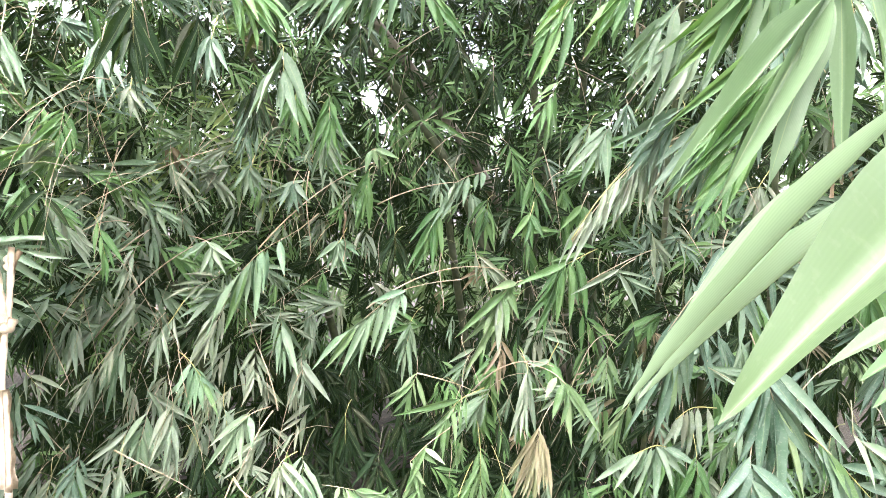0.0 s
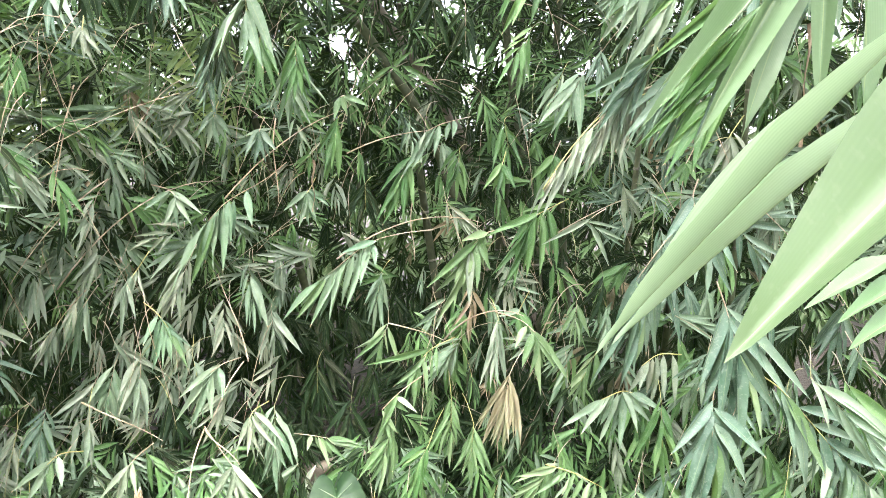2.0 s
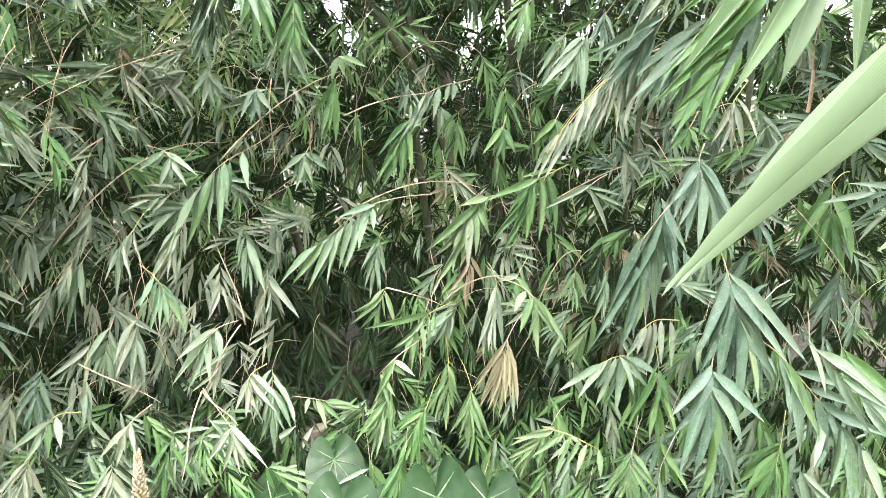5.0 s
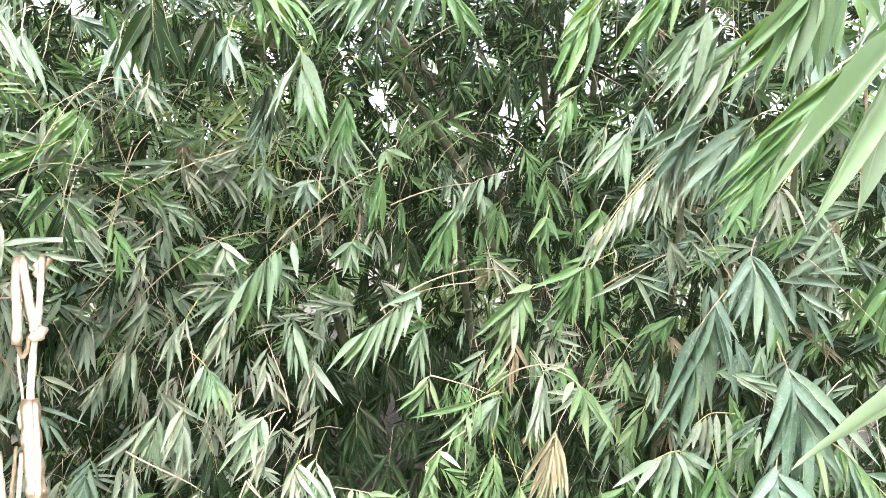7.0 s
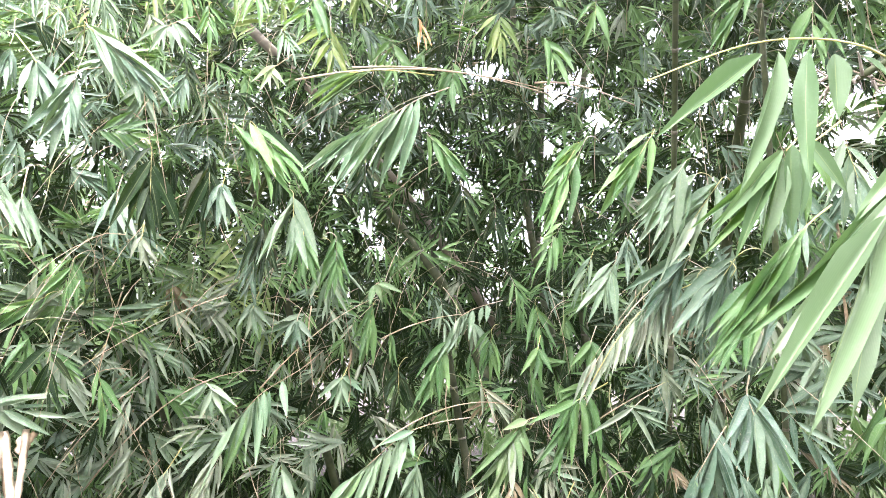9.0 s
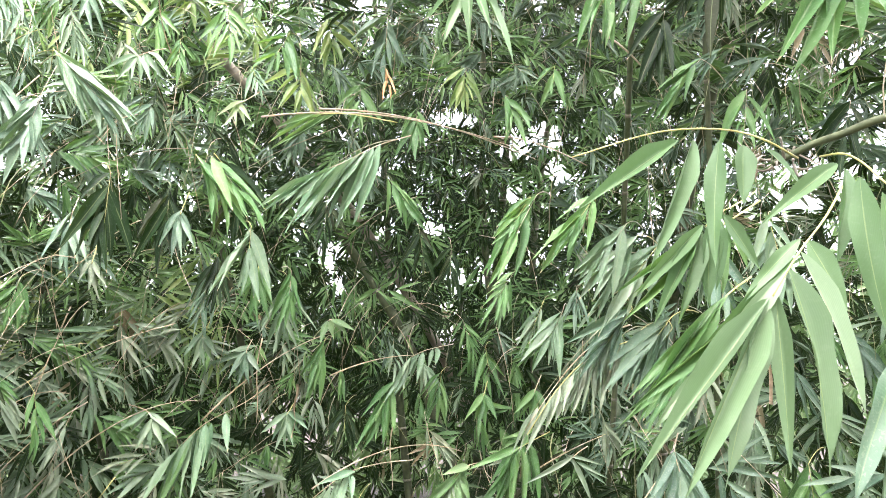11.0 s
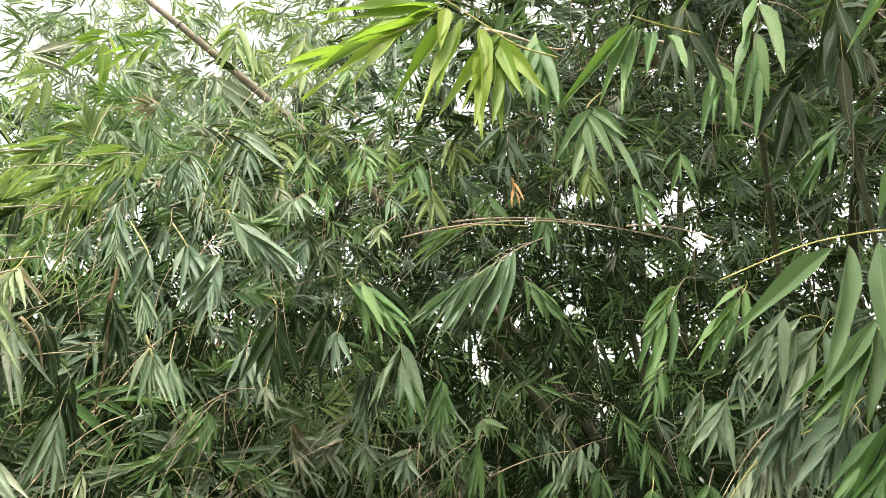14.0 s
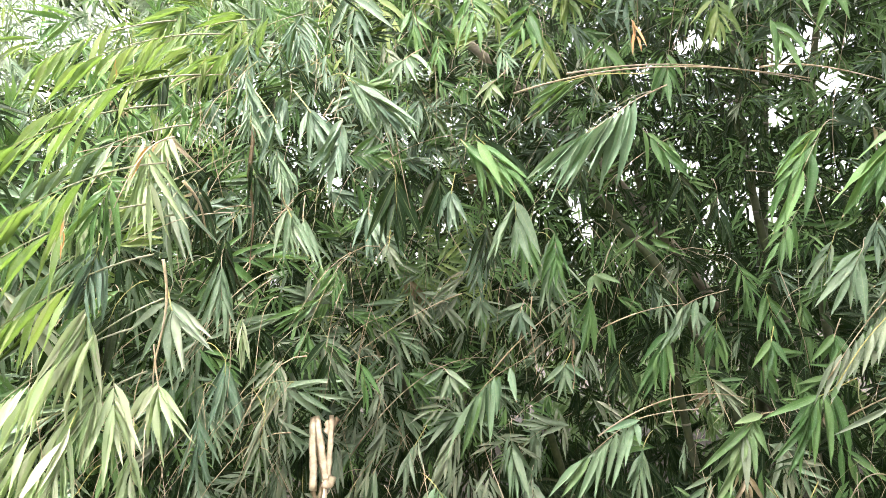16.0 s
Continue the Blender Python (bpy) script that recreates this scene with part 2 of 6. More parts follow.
def arc(a, b, lift, steps=8, sway=0.0):
    """Points from a to b that bow upwards by lift."""
    a, b = Vector(a), Vector(b)
    side = (b - a).cross(Vector((0, 0, 1)))
    side = side.normalized() if side.length > 1e-4 else Vector((1, 0, 0))
    return [a.lerp(b, s) + Vector((0, 0, 4 * lift * s * (1 - s))) + side * sway * math.sin(s * 5.0) for s in (k / steps for k in range(steps + 1))]


def blade_width(v):
    return (v / 0.28) ** 0.68 if v < 0.28 else max(1 - ((v - 0.28) / 0.72) ** 1.65, 0.0)


def blade(rows, cols, droop, fold, wave, lean):
    """Points, faces and uv of a leaf of length 1 and width 1: base at the origin, along +y, upper face to +z."""
    points, uv, faces = [(0.0, 0.0, 0.0)], [(0.5, 0.0)], []
    for r in range(1, rows):
        v = r / rows
        w = blade_width(v)
        for c in range(cols):
            u = c / (cols - 1)
            x = (u - 0.5) * w
            z = -droop * v * v + fold * abs(u - 0.5) * w + wave * math.sin(v * 11 + (3 if u > 0.5 else 0)) * abs(u - 0.5) * 2
            points.append((x + lean * v * v, v * (1 - 0.35 * abs(droop) * v), z))
            uv.append((u, v))
    points.append((lean, 1 - 0.35 * abs(droop), -droop))
    uv.append((0.5, 1.0))
    for c in range(cols - 1):
        faces.append((0, 2 + c, 1 + c))
        for r in range(rows - 2):
            i = 1 + r * cols + c
            faces.append((i, i + 1, i + cols + 1, i + cols))
        i = 1 + (rows - 2) * cols + c
        faces.append((i, i + 1, len(points) - 1))
    return points, faces, uv


def blade_mesh(name, material, *shape):
    points, faces, uv = blade(*shape)
    mesh = bpy.data.meshes.new(name)
    mesh.from_pydata(points, [], faces)
    layer = mesh.uv_layers.new(name="UVMap")
    for loop in mesh.loops:
        layer.data[loop.index].uv = uv[loop.vertex_index]
    for face in mesh.polygons:
        face.use_smooth = True
    mesh.materials.append(material)
    return mesh


# bend, fold, wave and sideways lean; even ones lean to +x, odd ones to -x
SHAPES = [(0.02, 0.12, 0.006, 0.12), (0.05, 0.2, 0.012, -0.15), (0.08, 0.1, 0.006, 0.35), (-0.03, 0.22, 0.01, -0.1), (0.11, 0.16, 0.018, 0.6), (0.03, 0.08, 0.018, -0.5)]
LEAVES = {tone: [blade_mesh("leaf_" + tone, LEAF[tone], 8, 3, *shape) for shape in SHAPES] for tone in TONES}
NEAR_LEAVES = {tone: [blade_mesh("broad_leaf_" + tone, LEAF[tone], 22, 7, *shape) for shape in SHAPES] for tone in ("near", "lit", "green", "fresh", "sunlit", "dusty", "near_green", "near_fresh", "slate", "orange", "husk")}


def leaf_pose(base, way, facing, length, width):
    """The pose of a leaf from its base along a way, its upper face turned to facing."""
    y = way.normalized()
    z = (facing - facing.dot(y) * y).normalized()
    x = y.cross(z)
    m = Matrix((x, y, z)).transposed().to_4x4() @ Matrix.Diagonal((width, length, length, 1))
    return Matrix.Translation(base) @ m


def sag(m, dice):
    """Which shape of leaf suits a pose: the one that bends earthwards."""
    return 2 * dice.randrange(3) + (1 if m.col[0].z > 0 else 0)


rng = random.Random(7)
PLANTS = []


def plant_for(p):
    """The clump member that a spray grows from: the one whose crown lies nearest."""
    return min(PLANTS, key=lambda o: (Vector(o["crown"]) - Vector((p[0], p[1], p[2] * 0.4))).length)


def fan(base, face, axis, spread, length, count, dice):
    """Base, way, facing and length of each leaf of a spray that hangs in a fan and faces a viewer at that heading."""
    f = radians(face)
    right, away, up = Vector((math.cos(f), math.sin(f), 0)), Vector((-math.sin(f), math.cos(f), 0)), Vector((0, 0, 1))
    a = radians(axis)
    stem = (right * math.sin(a) - up * math.cos(a) - away * 0.25).normalized()
    leaves, run = [], dice.uniform(0.5, 0.8)
    for k in range(count):
        s = k / max(count - 1, 1)
        turn = a + radians(spread) * 0.95 * (1 - 0.55 * s) * (1 if k % 2 else -1) * dice.uniform(0.5, 1.1) + radians(dice.uniform(-5, 5))
        turn = turn if k < count - 1 else a + radians(dice.uniform(-5, 5))
        way = right * math.sin(turn) - up * math.cos(turn) - away * dice.uniform(-0.1, 0.35)
        root = base + stem * (length * run * s)
        facing = -away * dice.uniform(0.35, 1.0) + up * dice.uniform(-0.1, 0.9) + right * dice.gauss(0.0, 0.5)
        leaves.append((root, way.normalized(), facing.normalized(), length * dice.uniform(0.6, 1.12) * (0.75 + 0.25 * math.sin(math.pi * min(1, 0.25 + s)))))
    return stem * run, leaves


def spray(at, face, axis, spread, length, count, tone, wide=0.118, fine=False, plant=None):
    """A leafy twig: its stem one part of its bamboo, every leaf a piece of its own."""
    base = Vector(at)
    plant = plant or plant_for(at)
    if tone == "dusty" and not fine:
        x, y, z = base
        if z > 2.1:
            tones = ("slate", "slate", "green", "deep", "dusty") if x < -0.3 else ("green", "green", "dusty", "slate")
        elif x < -0.45:
            tones = ("pale", "slate", "dusty", "stale", "dusty") if z < 1.3 else ("dusty", "slate", "green", "stale", "dusty") if z < 1.75 else ("slate", "green", "deep", "slate", "dusty")
        else:
            tones = ("slate", "slate", "dusty", "green") if x > 0.6 else ("green", "dusty", "green", "fresh", "dusty")
        tone = rng.choice(tones)
    if not fine:
        if wide < 0.11 and base.x < -0.85 and base.y < 1.7:
            wide, length = wide * 0.76, length * 0.88
            count = round(count * 1.3)
        count, wide = (max(2, round(count * 0.92)), wide * 1.14) if wide > 0.11 or wide < 0.09 else (max(2, round(count * 0.72)), wide * 1.48)
    stem, leaves = fan(base, face, axis, spread, length, count, rng)
    f = radians(face)
    back = Vector((-math.sin(f), math.cos(f), 0)) * rng.uniform(0.12, 0.25) + Vector((math.cos(f), math.sin(f), 0)) * rng.uniform(-0.06, 0.06) - stem * rng.uniform(0.03, 0.1)
    line = arc(base + back, base, 0.012, 5) + [base + stem * length * s for s in (0.35, 0.7, 1.0)]
    r = (0.0034 if fine else 0.0022) * length / 0.26
    twig = part("twig", tube([p - base for p in line], [r * (1 - 0.08 * n) for n in range(len(line))], 5), TWIG_YELLOW if fine or rng.random() < 0.4 else TWIG if rng.random() < 0.5 else TWIG_GREEN, plant, at=Matrix.Translation(base))
    twig["home"] = tuple(base)
    kinds = NEAR_LEAVES[tone] if fine else LEAVES[tone]
    for root, way, facing, size in leaves:
        m = leaf_pose(root, way, facing, size, size * wide * rng.uniform(0.75, 1.2))
        part("leaf", kinds[sag(m, rng)], None, twig, at=m)
    return twig


def comb(a, b, length, count, tone, hang=0.8, wide=0.13):
    """A twig from a to b with leaves that hang from it side by side."""
    a, b = Vector(a), Vector(b)
    plant = plant_for(a)
    run = b - a
    twig = part("twig", tube([p - a for p in arc(a - run * 0.3 + Vector((0, 0.12, 0.03)), b, 0.02, 9)], [0.0021 - 0.00014 * k for k in range(10)], 5), TWIG_GREEN, plant, at=Matrix.Translation(a))
    twig["home"] = tuple(a)
    for k in range(count):
        s = k / (count - 1)
        way = run.normalized() * (0.35 + 0.5 * s) + Vector((rng.uniform(-0.15, 0.15), rng.uniform(-0.25, 0.1), -hang))
        size = length * rng.uniform(0.75, 1.1)
        part("leaf", rng.choice(LEAVES[tone]), None, twig, at=leaf_pose(a.lerp(b, s), way, Vector((rng.uniform(-0.5, 0.5), -1.0, rng.uniform(0.0, 0.6))), size, size * wide * rng.uniform(0.8, 1.2)))


# joined foliage, too dense to pick apart
SOFT = [blade(4, 3, *shape) for shape in SHAPES]


class Foliage:
    """Collects many leaves and makes one mesh of them."""

    def __init__(self):
        self.points, self.loops, self.sizes, self.uv, self.total = [], [], [], [], 0

    def add(self, kind, m):
        points, faces, uv = SOFT[kind]
        m = np.array(m)
        self.points.append(np.array(points) @ m[:3, :3].T + m[:3, 3])
        flat = np.array([i for face in faces for i in face])
        self.loops.append(flat + self.total)
        self.sizes.append(np.array([len(face) for face in faces]))
        self.uv.append(np.array(uv)[flat])
        self.total += len(points)

    def mesh(self, name, material):
        points, loops, sizes, uv = (np.concatenate(v) for v in (self.points, self.loops, self.sizes, self.uv))
        mesh = bpy.data.meshes.new(name)
        mesh.vertices.add(len(points))
        mesh.vertices.foreach_set("co", points.astype(np.float32).ravel())
        mesh.loops.add(len(loops))
        mesh.loops.foreach_set("vertex_index", loops.astype(np.int32))
        mesh.polygons.add(len(sizes))
        mesh.polygons.foreach_set("loop_start", np.concatenate(([0], np.cumsum(sizes)[:-1])).astype(np.int32))
        mesh.uv_layers.new(name="UVMap").data.foreach_set("uv", uv.astype(np.float32).ravel())
        mesh.polygons.foreach_set("use_smooth", np.ones(len(sizes), bool))
        mesh.update(calc_edges=True)
        mesh.materials.append(material)
        return mesh

# ---- ground ----


def sheet(name, outer, material):
    """One ground sheet with a finely uneven middle and a far rim."""
    bm = bmesh.new()
    steps = [-outer, -40, -15] + [-8 + 0.25 * k for k in range(65)] + [15, 40, outer]
    grid = [[bm.verts.new((x, y + 3, 0.05 * noise.noise((x * 0.8, y * 0.8, 0)) + 0.02 * noise.noise((x * 4, y * 4, 3)) if max(abs(x), abs(y)) < 9 else 0.0)) for x in steps] for y in steps]
    for r in range(len(steps) - 1):
        for c in range(len(steps) - 1):
            bm.faces.new((grid[r][c], grid[r][c + 1], grid[r + 1][c + 1], grid[r + 1][c])).smooth = True
    mesh = bpy.data.meshes.new(name)
    bm.to_mesh(mesh)
    bm.free()
    mesh.materials.append(material)
    return new(name, mesh)


tagged(sheet("ground", 300, SOIL), "brown soil under dry bamboo leaf litter", "ground", kind="structure")

# ---- bamboos ----


def glide(points, steps=6):
    """A smooth line through points."""
    p = [Vector(v) for v in points]
    p = [2 * p[0] - p[1]] + p + [2 * p[-1] - p[-2]]
    line = []
    for n in range(1, len(p) - 2):
        for k in range(steps):
            s = k / steps
            a, b, c, d = p[n - 1:n + 3]
            line.append(0.5 * (2 * b + (c - a) * s + (2 * a - 5 * b + 4 * c - d) * s * s + (3 * b - a - 3 * c + d) * s ** 3))
    return line + [p[-2]]


def bamboo(points, radius, label, crown, old=False, tip=0.35, gap=0.3):
    """A culm with its rings; crown: where its leafy twigs gather."""
    plant = thing("bamboo", points[0], label, "bamboo", "bamboos of the clump")
    plant["crown"] = tuple(crown)
    line = glide(points)
    radii = [radius * (1 - (1 - tip) * n / (len(line) - 1)) for n in range(len(line))]
    part("culm", tube(line, radii, 10), CULM_OLD if old else CULM, plant)
    run, due = 0.0, 0.15
    for n in range(1, len(line)):
        step = (line[n] - line[n - 1]).length
        while due < run + step:
            s = (due - run) / step
            p, way = line[n - 1].lerp(line[n], s), (line[n] - line[n - 1]).normalized()
            r = radii[n]
            ring = tube([p - way * 0.006, p - way * 0.002, p + way * 0.002, p + way * 0.008], [r * 1.02, r * 1.16, r * 1.12, r * 1.01], 10)
            part("node_ring", ring, NODE_RING, plant)
            due += gap
        run += step
    PLANTS.append(plant)
    return plant


GREEN_LABEL = "green bamboo culm leaning out of the dense clump"
bamboo([(0.55, 3.75, 0), (0.4, 3.7, 0.8), (0.15, 3.65, 1.46), (-0.04, 3.59, 1.89), (-0.48, 3.55, 2.51), (-0.8, 3.5, 2.95)], 0.037, "thick green bamboo culm leaning across the clump", (0.0, 2.6, 0.5), tip=0.5)
bamboo([(0.9, 4.3, 0), (0.35, 4.1, 1.5), (-0.4, 3.55, 2.6), (-1.28, 3.0, 3.47), (-1.72, 2.6, 3.86), (-2.0, 2.4, 4.11), (-2.75, 2.1, 4.96)], 0.036, "weathered brown bamboo culm arching over the clump", (-0.6, 2.2, 1.0), old=True)
bamboo([(2.1, 2.1, 0), (1.8, 1.7, 1.4), (1.45, 1.32, 2.05), (1.03, 1.19, 2.215), (0.88, 1.25, 2.2), (0.79, 1.32, 2.16)], 0.0115, "thin olive bamboo stem bent over in an arch", (0.8, 1.2, 0.9), tip=0.6)
bamboo([(1.35, 2.9, 0), (1.2, 2.5, 1.5), (0.97, 1.99, 2.81), (0.9, 1.87, 3.16), (0.75, 1.6, 4.0)], 0.013, "slender dark bamboo stem standing upright among leaves", (1.0, 1.7, 1.0))
bamboo([(0.75, 3.9, 0), (0.62, 3.8, 1.2), (0.42, 3.7, 2.4), (0.35, 3.4, 3.6), (0.3, 2.6, 4.9)], 0.03, GREEN_LABEL, (0.4, 2.5, 0.6))
bamboo([(0.95, 4.0, 0), (0.8, 3.9, 1.2), (0.72, 3.8, 2.4), (0.9, 3.6, 3.8), (1.3, 3.0, 5.0)], 0.03, GREEN_LABEL, (0.7, 2.2, 0.4))
bamboo([(0.2, 4.1, 0), (0.0, 4.0, 1.2), (-0.15, 3.9, 2.4), (-0.3, 3.5, 3.9), (-0.4, 2.7, 5.0)], 0.028, GREEN_LABEL, (-0.4, 2.6, 0.8))
bamboo([(1.4, 3.8, 0), (1.35, 3.5, 1.2), (1.3, 3.0, 2.4), (1.25, 2.2, 3.3), (1.1, 1.5, 3.6)], 0.035, GREEN_LABEL, (0.9, 1.7, 0.5))
bamboo([(-0.5, 4.0, 0), (-0.8, 3.8, 1.2), (-1.0, 3.5, 2.2), (-1.15, 3.2, 2.8)], 0.03, GREEN_LABEL, (-1.0, 2.5, 0.6))
bamboo([(-1.2, 3.6, 0), (-1.4, 3.2, 1.3), (-1.55, 2.8, 2.0), (-1.65, 2.4, 2.5)], 0.024, GREEN_LABEL, (-1.2, 1.4, 0.8))
bamboo([(-2.0, 3.0, 0), (-2.0, 2.5, 1.4), (-1.95, 2.2, 2.0), (-1.9, 1.9, 2.4)], 0.02, GREEN_LABEL, (-1.4, 1.0, 0.7))
bamboo([(0.9, 3.2, 0), (0.9, 2.8, 1.6), (0.75, 2.1, 2.7), (0.5, 1.3, 3.1), (0.1, 0.9, 2.95), (-0.2, 0.8, 2.7)], 0.013, "slim green bamboo stem drooping forward over the viewer", (0.2, 1.2, 1.0))
bamboo([(1.5, 4.6, 0), (1.7, 4.5, 1.3), (1.9, 4.3, 2.8), (2.2, 3.9, 4.4)], 0.04, GREEN_LABEL, (1.4, 2.2, 0.7))
bamboo([(0.45, 4.5, 0), (0.5, 4.4, 1.5), (0.6, 4.3, 3.0), (0.6, 3.9, 4.6)], 0.045, GREEN_LABEL, (0.3, 3.2, 0.8))
bamboo([(-1.4, 4.5, 0), (-1.5, 4.4, 1.5), (-1.7, 4.2, 2.4), (-1.9, 3.9, 2.9)], 0.035, GREEN_LABEL, (-1.8, 2.6, 0.9))

# long bare twigs that arch between the sprays


def long_twig(a, b, lift, radius=0.0035, green=False):
    line = arc(a, b, lift, 12, 0.01)
    return part("branch", tube(line, [radius * (1 - 0.05 * n) for n in range(13)], 5), TWIG_GREEN if green else TWIG, plant_for(b))


long_twig((-0.79, 2.72, 1.46), (-0.32, 2.84, 1.83), 0.05)
long_twig((-1.43, 2.61, 1.10), (-0.81, 2.78, 1.53), 0.12)
long_twig((-0.32, 2.63, 1.23), (0.26, 2.75, 1.37), 0.08)
long_twig((-0.31, 2.85, 1.65), (0.04, 2.87, 1.75), 0.02)
long_twig((0.11, 2.62, 0.91), (0.40, 2.44, 1.05), 0.06)
long_twig((-0.69, 2.65, 0.80), (-0.82, 2.72, 1.15), 0.00)
long_twig((-0.71, 2.65, 0.80), (-0.79, 2.42, 0.61), 0.00)
long_twig((-0.79, 2.42, 0.61), (-0.60, 2.21, 0.57), 0.01)
long_twig((-0.79, 2.42, 0.61), (-0.79, 2.17, 0.38), 0.00)
long_twig((-1.26, 2.44, 0.70), (-0.95, 2.41, 0.56), 0.01)
long_twig((0.85, 2.43, 1.89), (0.43, 2.27, 1.51), 0.06)
long_twig((0.49, 2.54, 1.32), (0.75, 2.46, 1.48), 0.01)
long_twig((-0.63, 2.93, 1.80), (-0.62, 2.87, 1.44), 0.00)
long_twig((-0.03, 2.87, 1.46), (-0.03, 2.82, 1.20), 0.00)
long_twig((-0.12, 2.68, 0.96), (0.11, 2.67, 0.89), 0.01)
long_twig((-0.48, 2.05, 2.49), (0.43, 2.14, 2.44), 0.06)
long_twig((0.29, 2.13, 2.49), (0.59, 2.05, 2.38), 0.02)
long_twig((0.31, 1.32, 2.67), (0.60, 1.45, 2.58), 0.00)
long_twig((-0.04, 0.97, 2.51), (0.10, 0.98, 2.46), -0.01)
long_twig((0.52, 1.65, 2.63), (0.73, 1.69, 2.48), 0.00)
long_twig((-0.98, 0.99, 1.89), (-1.01, 1.01, 1.63), 0.00)
long_twig((-0.94, 1.00, 2.05), (-0.95, 1.11, 1.94), 0.00)
long_twig((-0.31, 2.13, 2.56), (0.47, 2.31, 2.48), 0.04)
long_twig((-0.98, 1.46, 2.05), (-0.99, 1.40, 2.11), 0.00)

# leafy sprays that can be told apart
# front sprays
spray((1.03, 1.68, 1.08), -32, 50, 25, 0.23, 11, "dusty")
spray((0.68, 1.91, 0.66), -18, 0, 50, 0.15, 16, "fresh")
spray((0.61, 2.50, 1.10), -13, 0, 35, 0.16, 11, "fresh")
spray((0.31, 2.44, 1.04), -6, -5, 22, 0.21, 13, "pale")
spray((0.35, 2.36, 0.86), -7, -10, 28, 0.24, 26, "dry", 0.075)
spray((-0.07, 2.42, 0.63), 4, -25, 30, 0.21, 13, "fresh")
spray((0.22, 2.32, 0.68), -4, -5, 35, 0.19, 14, "fresh")
spray((0.06, 2.31, 0.61), 1, -30, 30, 0.19, 13, "dusty")
spray((-0.01, 2.19, 0.50), 3, -15, 30, 0.19, 13, "dusty")
spray((-0.54, 2.48, 0.68), 15, 0, 35, 0.22, 14, "dusty")
spray((-1.06, 2.51, 0.86), 26, -5, 30, 0.21, 13, "pale")
spray((-1.19, 2.56, 0.81), 28, -15, 38, 0.21, 13, "dusty")
spray((-1.39, 2.43, 0.68), 33, -15, 38, 0.17, 14, "dusty")
spray((-1.20, 2.38, 0.68), 30, 0, 20, 0.16, 10, "pale")
spray((-1.50, 2.42, 0.59), 35, -15, 35, 0.16, 11, "dusty")
spray((-1.31, 2.19, 0.44), 34, -20, 35, 0.18, 13, "dusty")
spray((-1.00, 2.14, 0.46), 29, 0, 40, 0.16, 14, "dusty")
spray((-0.94, 2.73, 1.22), 22, -25, 25, 0.23, 13, "dusty")
spray((-0.34, 2.83, 1.80), 9, -10, 22, 0.22, 10, "dusty")
spray((-0.50, 2.77, 2.05), 12, 5, 35, 0.19, 13, "dusty")
spray((0.25, 2.85, 1.91), -3, 20, 45, 0.15, 13, "green")
spray((0.43, 2.78, 2.10), -7, -8, 15, 0.21, 6, "dusty")
spray((0.68, 2.56, 2.03), -14, 0, 38, 0.16, 13, "dusty")
spray((0.56, 2.65, 1.97), -11, -20, 30, 0.17, 11, "dusty")
spray((1.23, 2.28, 1.59), -28, -5, 35, 0.21, 14, "dusty")
spray((1.33, 2.15, 1.45), -32, 5, 40, 0.23, 14, "green")
spray((-1.36, 2.97, 2.00), 27, 35, 40, 0.18, 13, "green")
spray((-1.46, 3.13, 1.77), 27, 0, 45, 0.13, 13, "pale")
spray((-1.13, 2.95, 1.90), 23, 20, 50, 0.17, 13, "green")
spray((-1.22, 2.88, 1.48), 26, 45, 30, 0.19, 11, "dusty")
spray((-1.30, 2.66, 1.38), 29, -8, 30, 0.17, 6, "dusty")
spray((-1.62, 2.62, 1.19), 35, 5, 30, 0.20, 11, "dusty")
spray((-0.80, 2.67, 2.03), 19, -8, 28, 0.19, 13, "dusty")
spray((-0.25, 2.98, 1.52), 7, 0, 40, 0.20, 13, "deep")
spray((-0.16, 2.82, 1.15), 5, -10, 30, 0.20, 13, "dusty")
spray((0.17, 3.01, 1.68), -2, -5, 40, 0.20, 13, "dusty")
spray((0.36, 2.93, 1.80), -6, 10, 40, 0.20, 13, "dusty")
spray((0.89, 2.43, 1.87), -19, -15, 35, 0.18, 13, "dusty")
spray((1.18, 1.78, 1.04), -34, 40, 35, 0.21, 13, "dusty")
spray((1.02, 1.73, 0.78), -31, -5, 35, 0.18, 14, "dusty")
spray((0.47, 2.11, 0.63), -11, -35, 35, 0.17, 13, "fresh")
spray((0.79, 2.05, 0.88), -20, 5, 30, 0.18, 13, "dusty")
spray((-0.31, 2.91, 0.55), 8, -5, 40, 0.22, 13, "deep")
spray((-0.47, 2.94, 0.70), 11, 0, 40, 0.22, 13, "deep")
spray((-0.66, 2.89, 0.97), 15, 5, 40, 0.21, 13, "dusty")
spray((-0.73, 2.82, 1.18), 17, 5, 25, 0.23, 11, "dusty")
spray((-1.01, 2.63, 0.64), 24, 10, 40, 0.19, 13, "deep")
spray((0.69, 2.47, 0.92), -15, -25, 30, 0.19, 13, "fresh")
spray((0.18, 2.67, 0.90), -2, -35, 35, 0.20, 13, "dusty")
spray((0.14, 2.53, 0.70), -1, 0, 35, 0.18, 13, "fresh")
spray((-0.12, 2.68, 0.96), 5, -20, 45, 0.17, 10, "fresh")
spray((-0.73, 2.53, 2.10), 18, 0, 30, 0.21, 13, "dusty")
spray((-0.49, 2.63, 1.99), 12, 5, 40, 0.20, 13, "dusty")
spray((-1.89, 2.98, 2.06), 34, -20, 45, 0.21, 13, "bright")
spray((-1.86, 3.19, 2.28), 32, 10, 50, 0.22, 14, "bright")
spray((-1.22, 2.90, 1.92), 24, 30, 40, 0.20, 13, "bright")
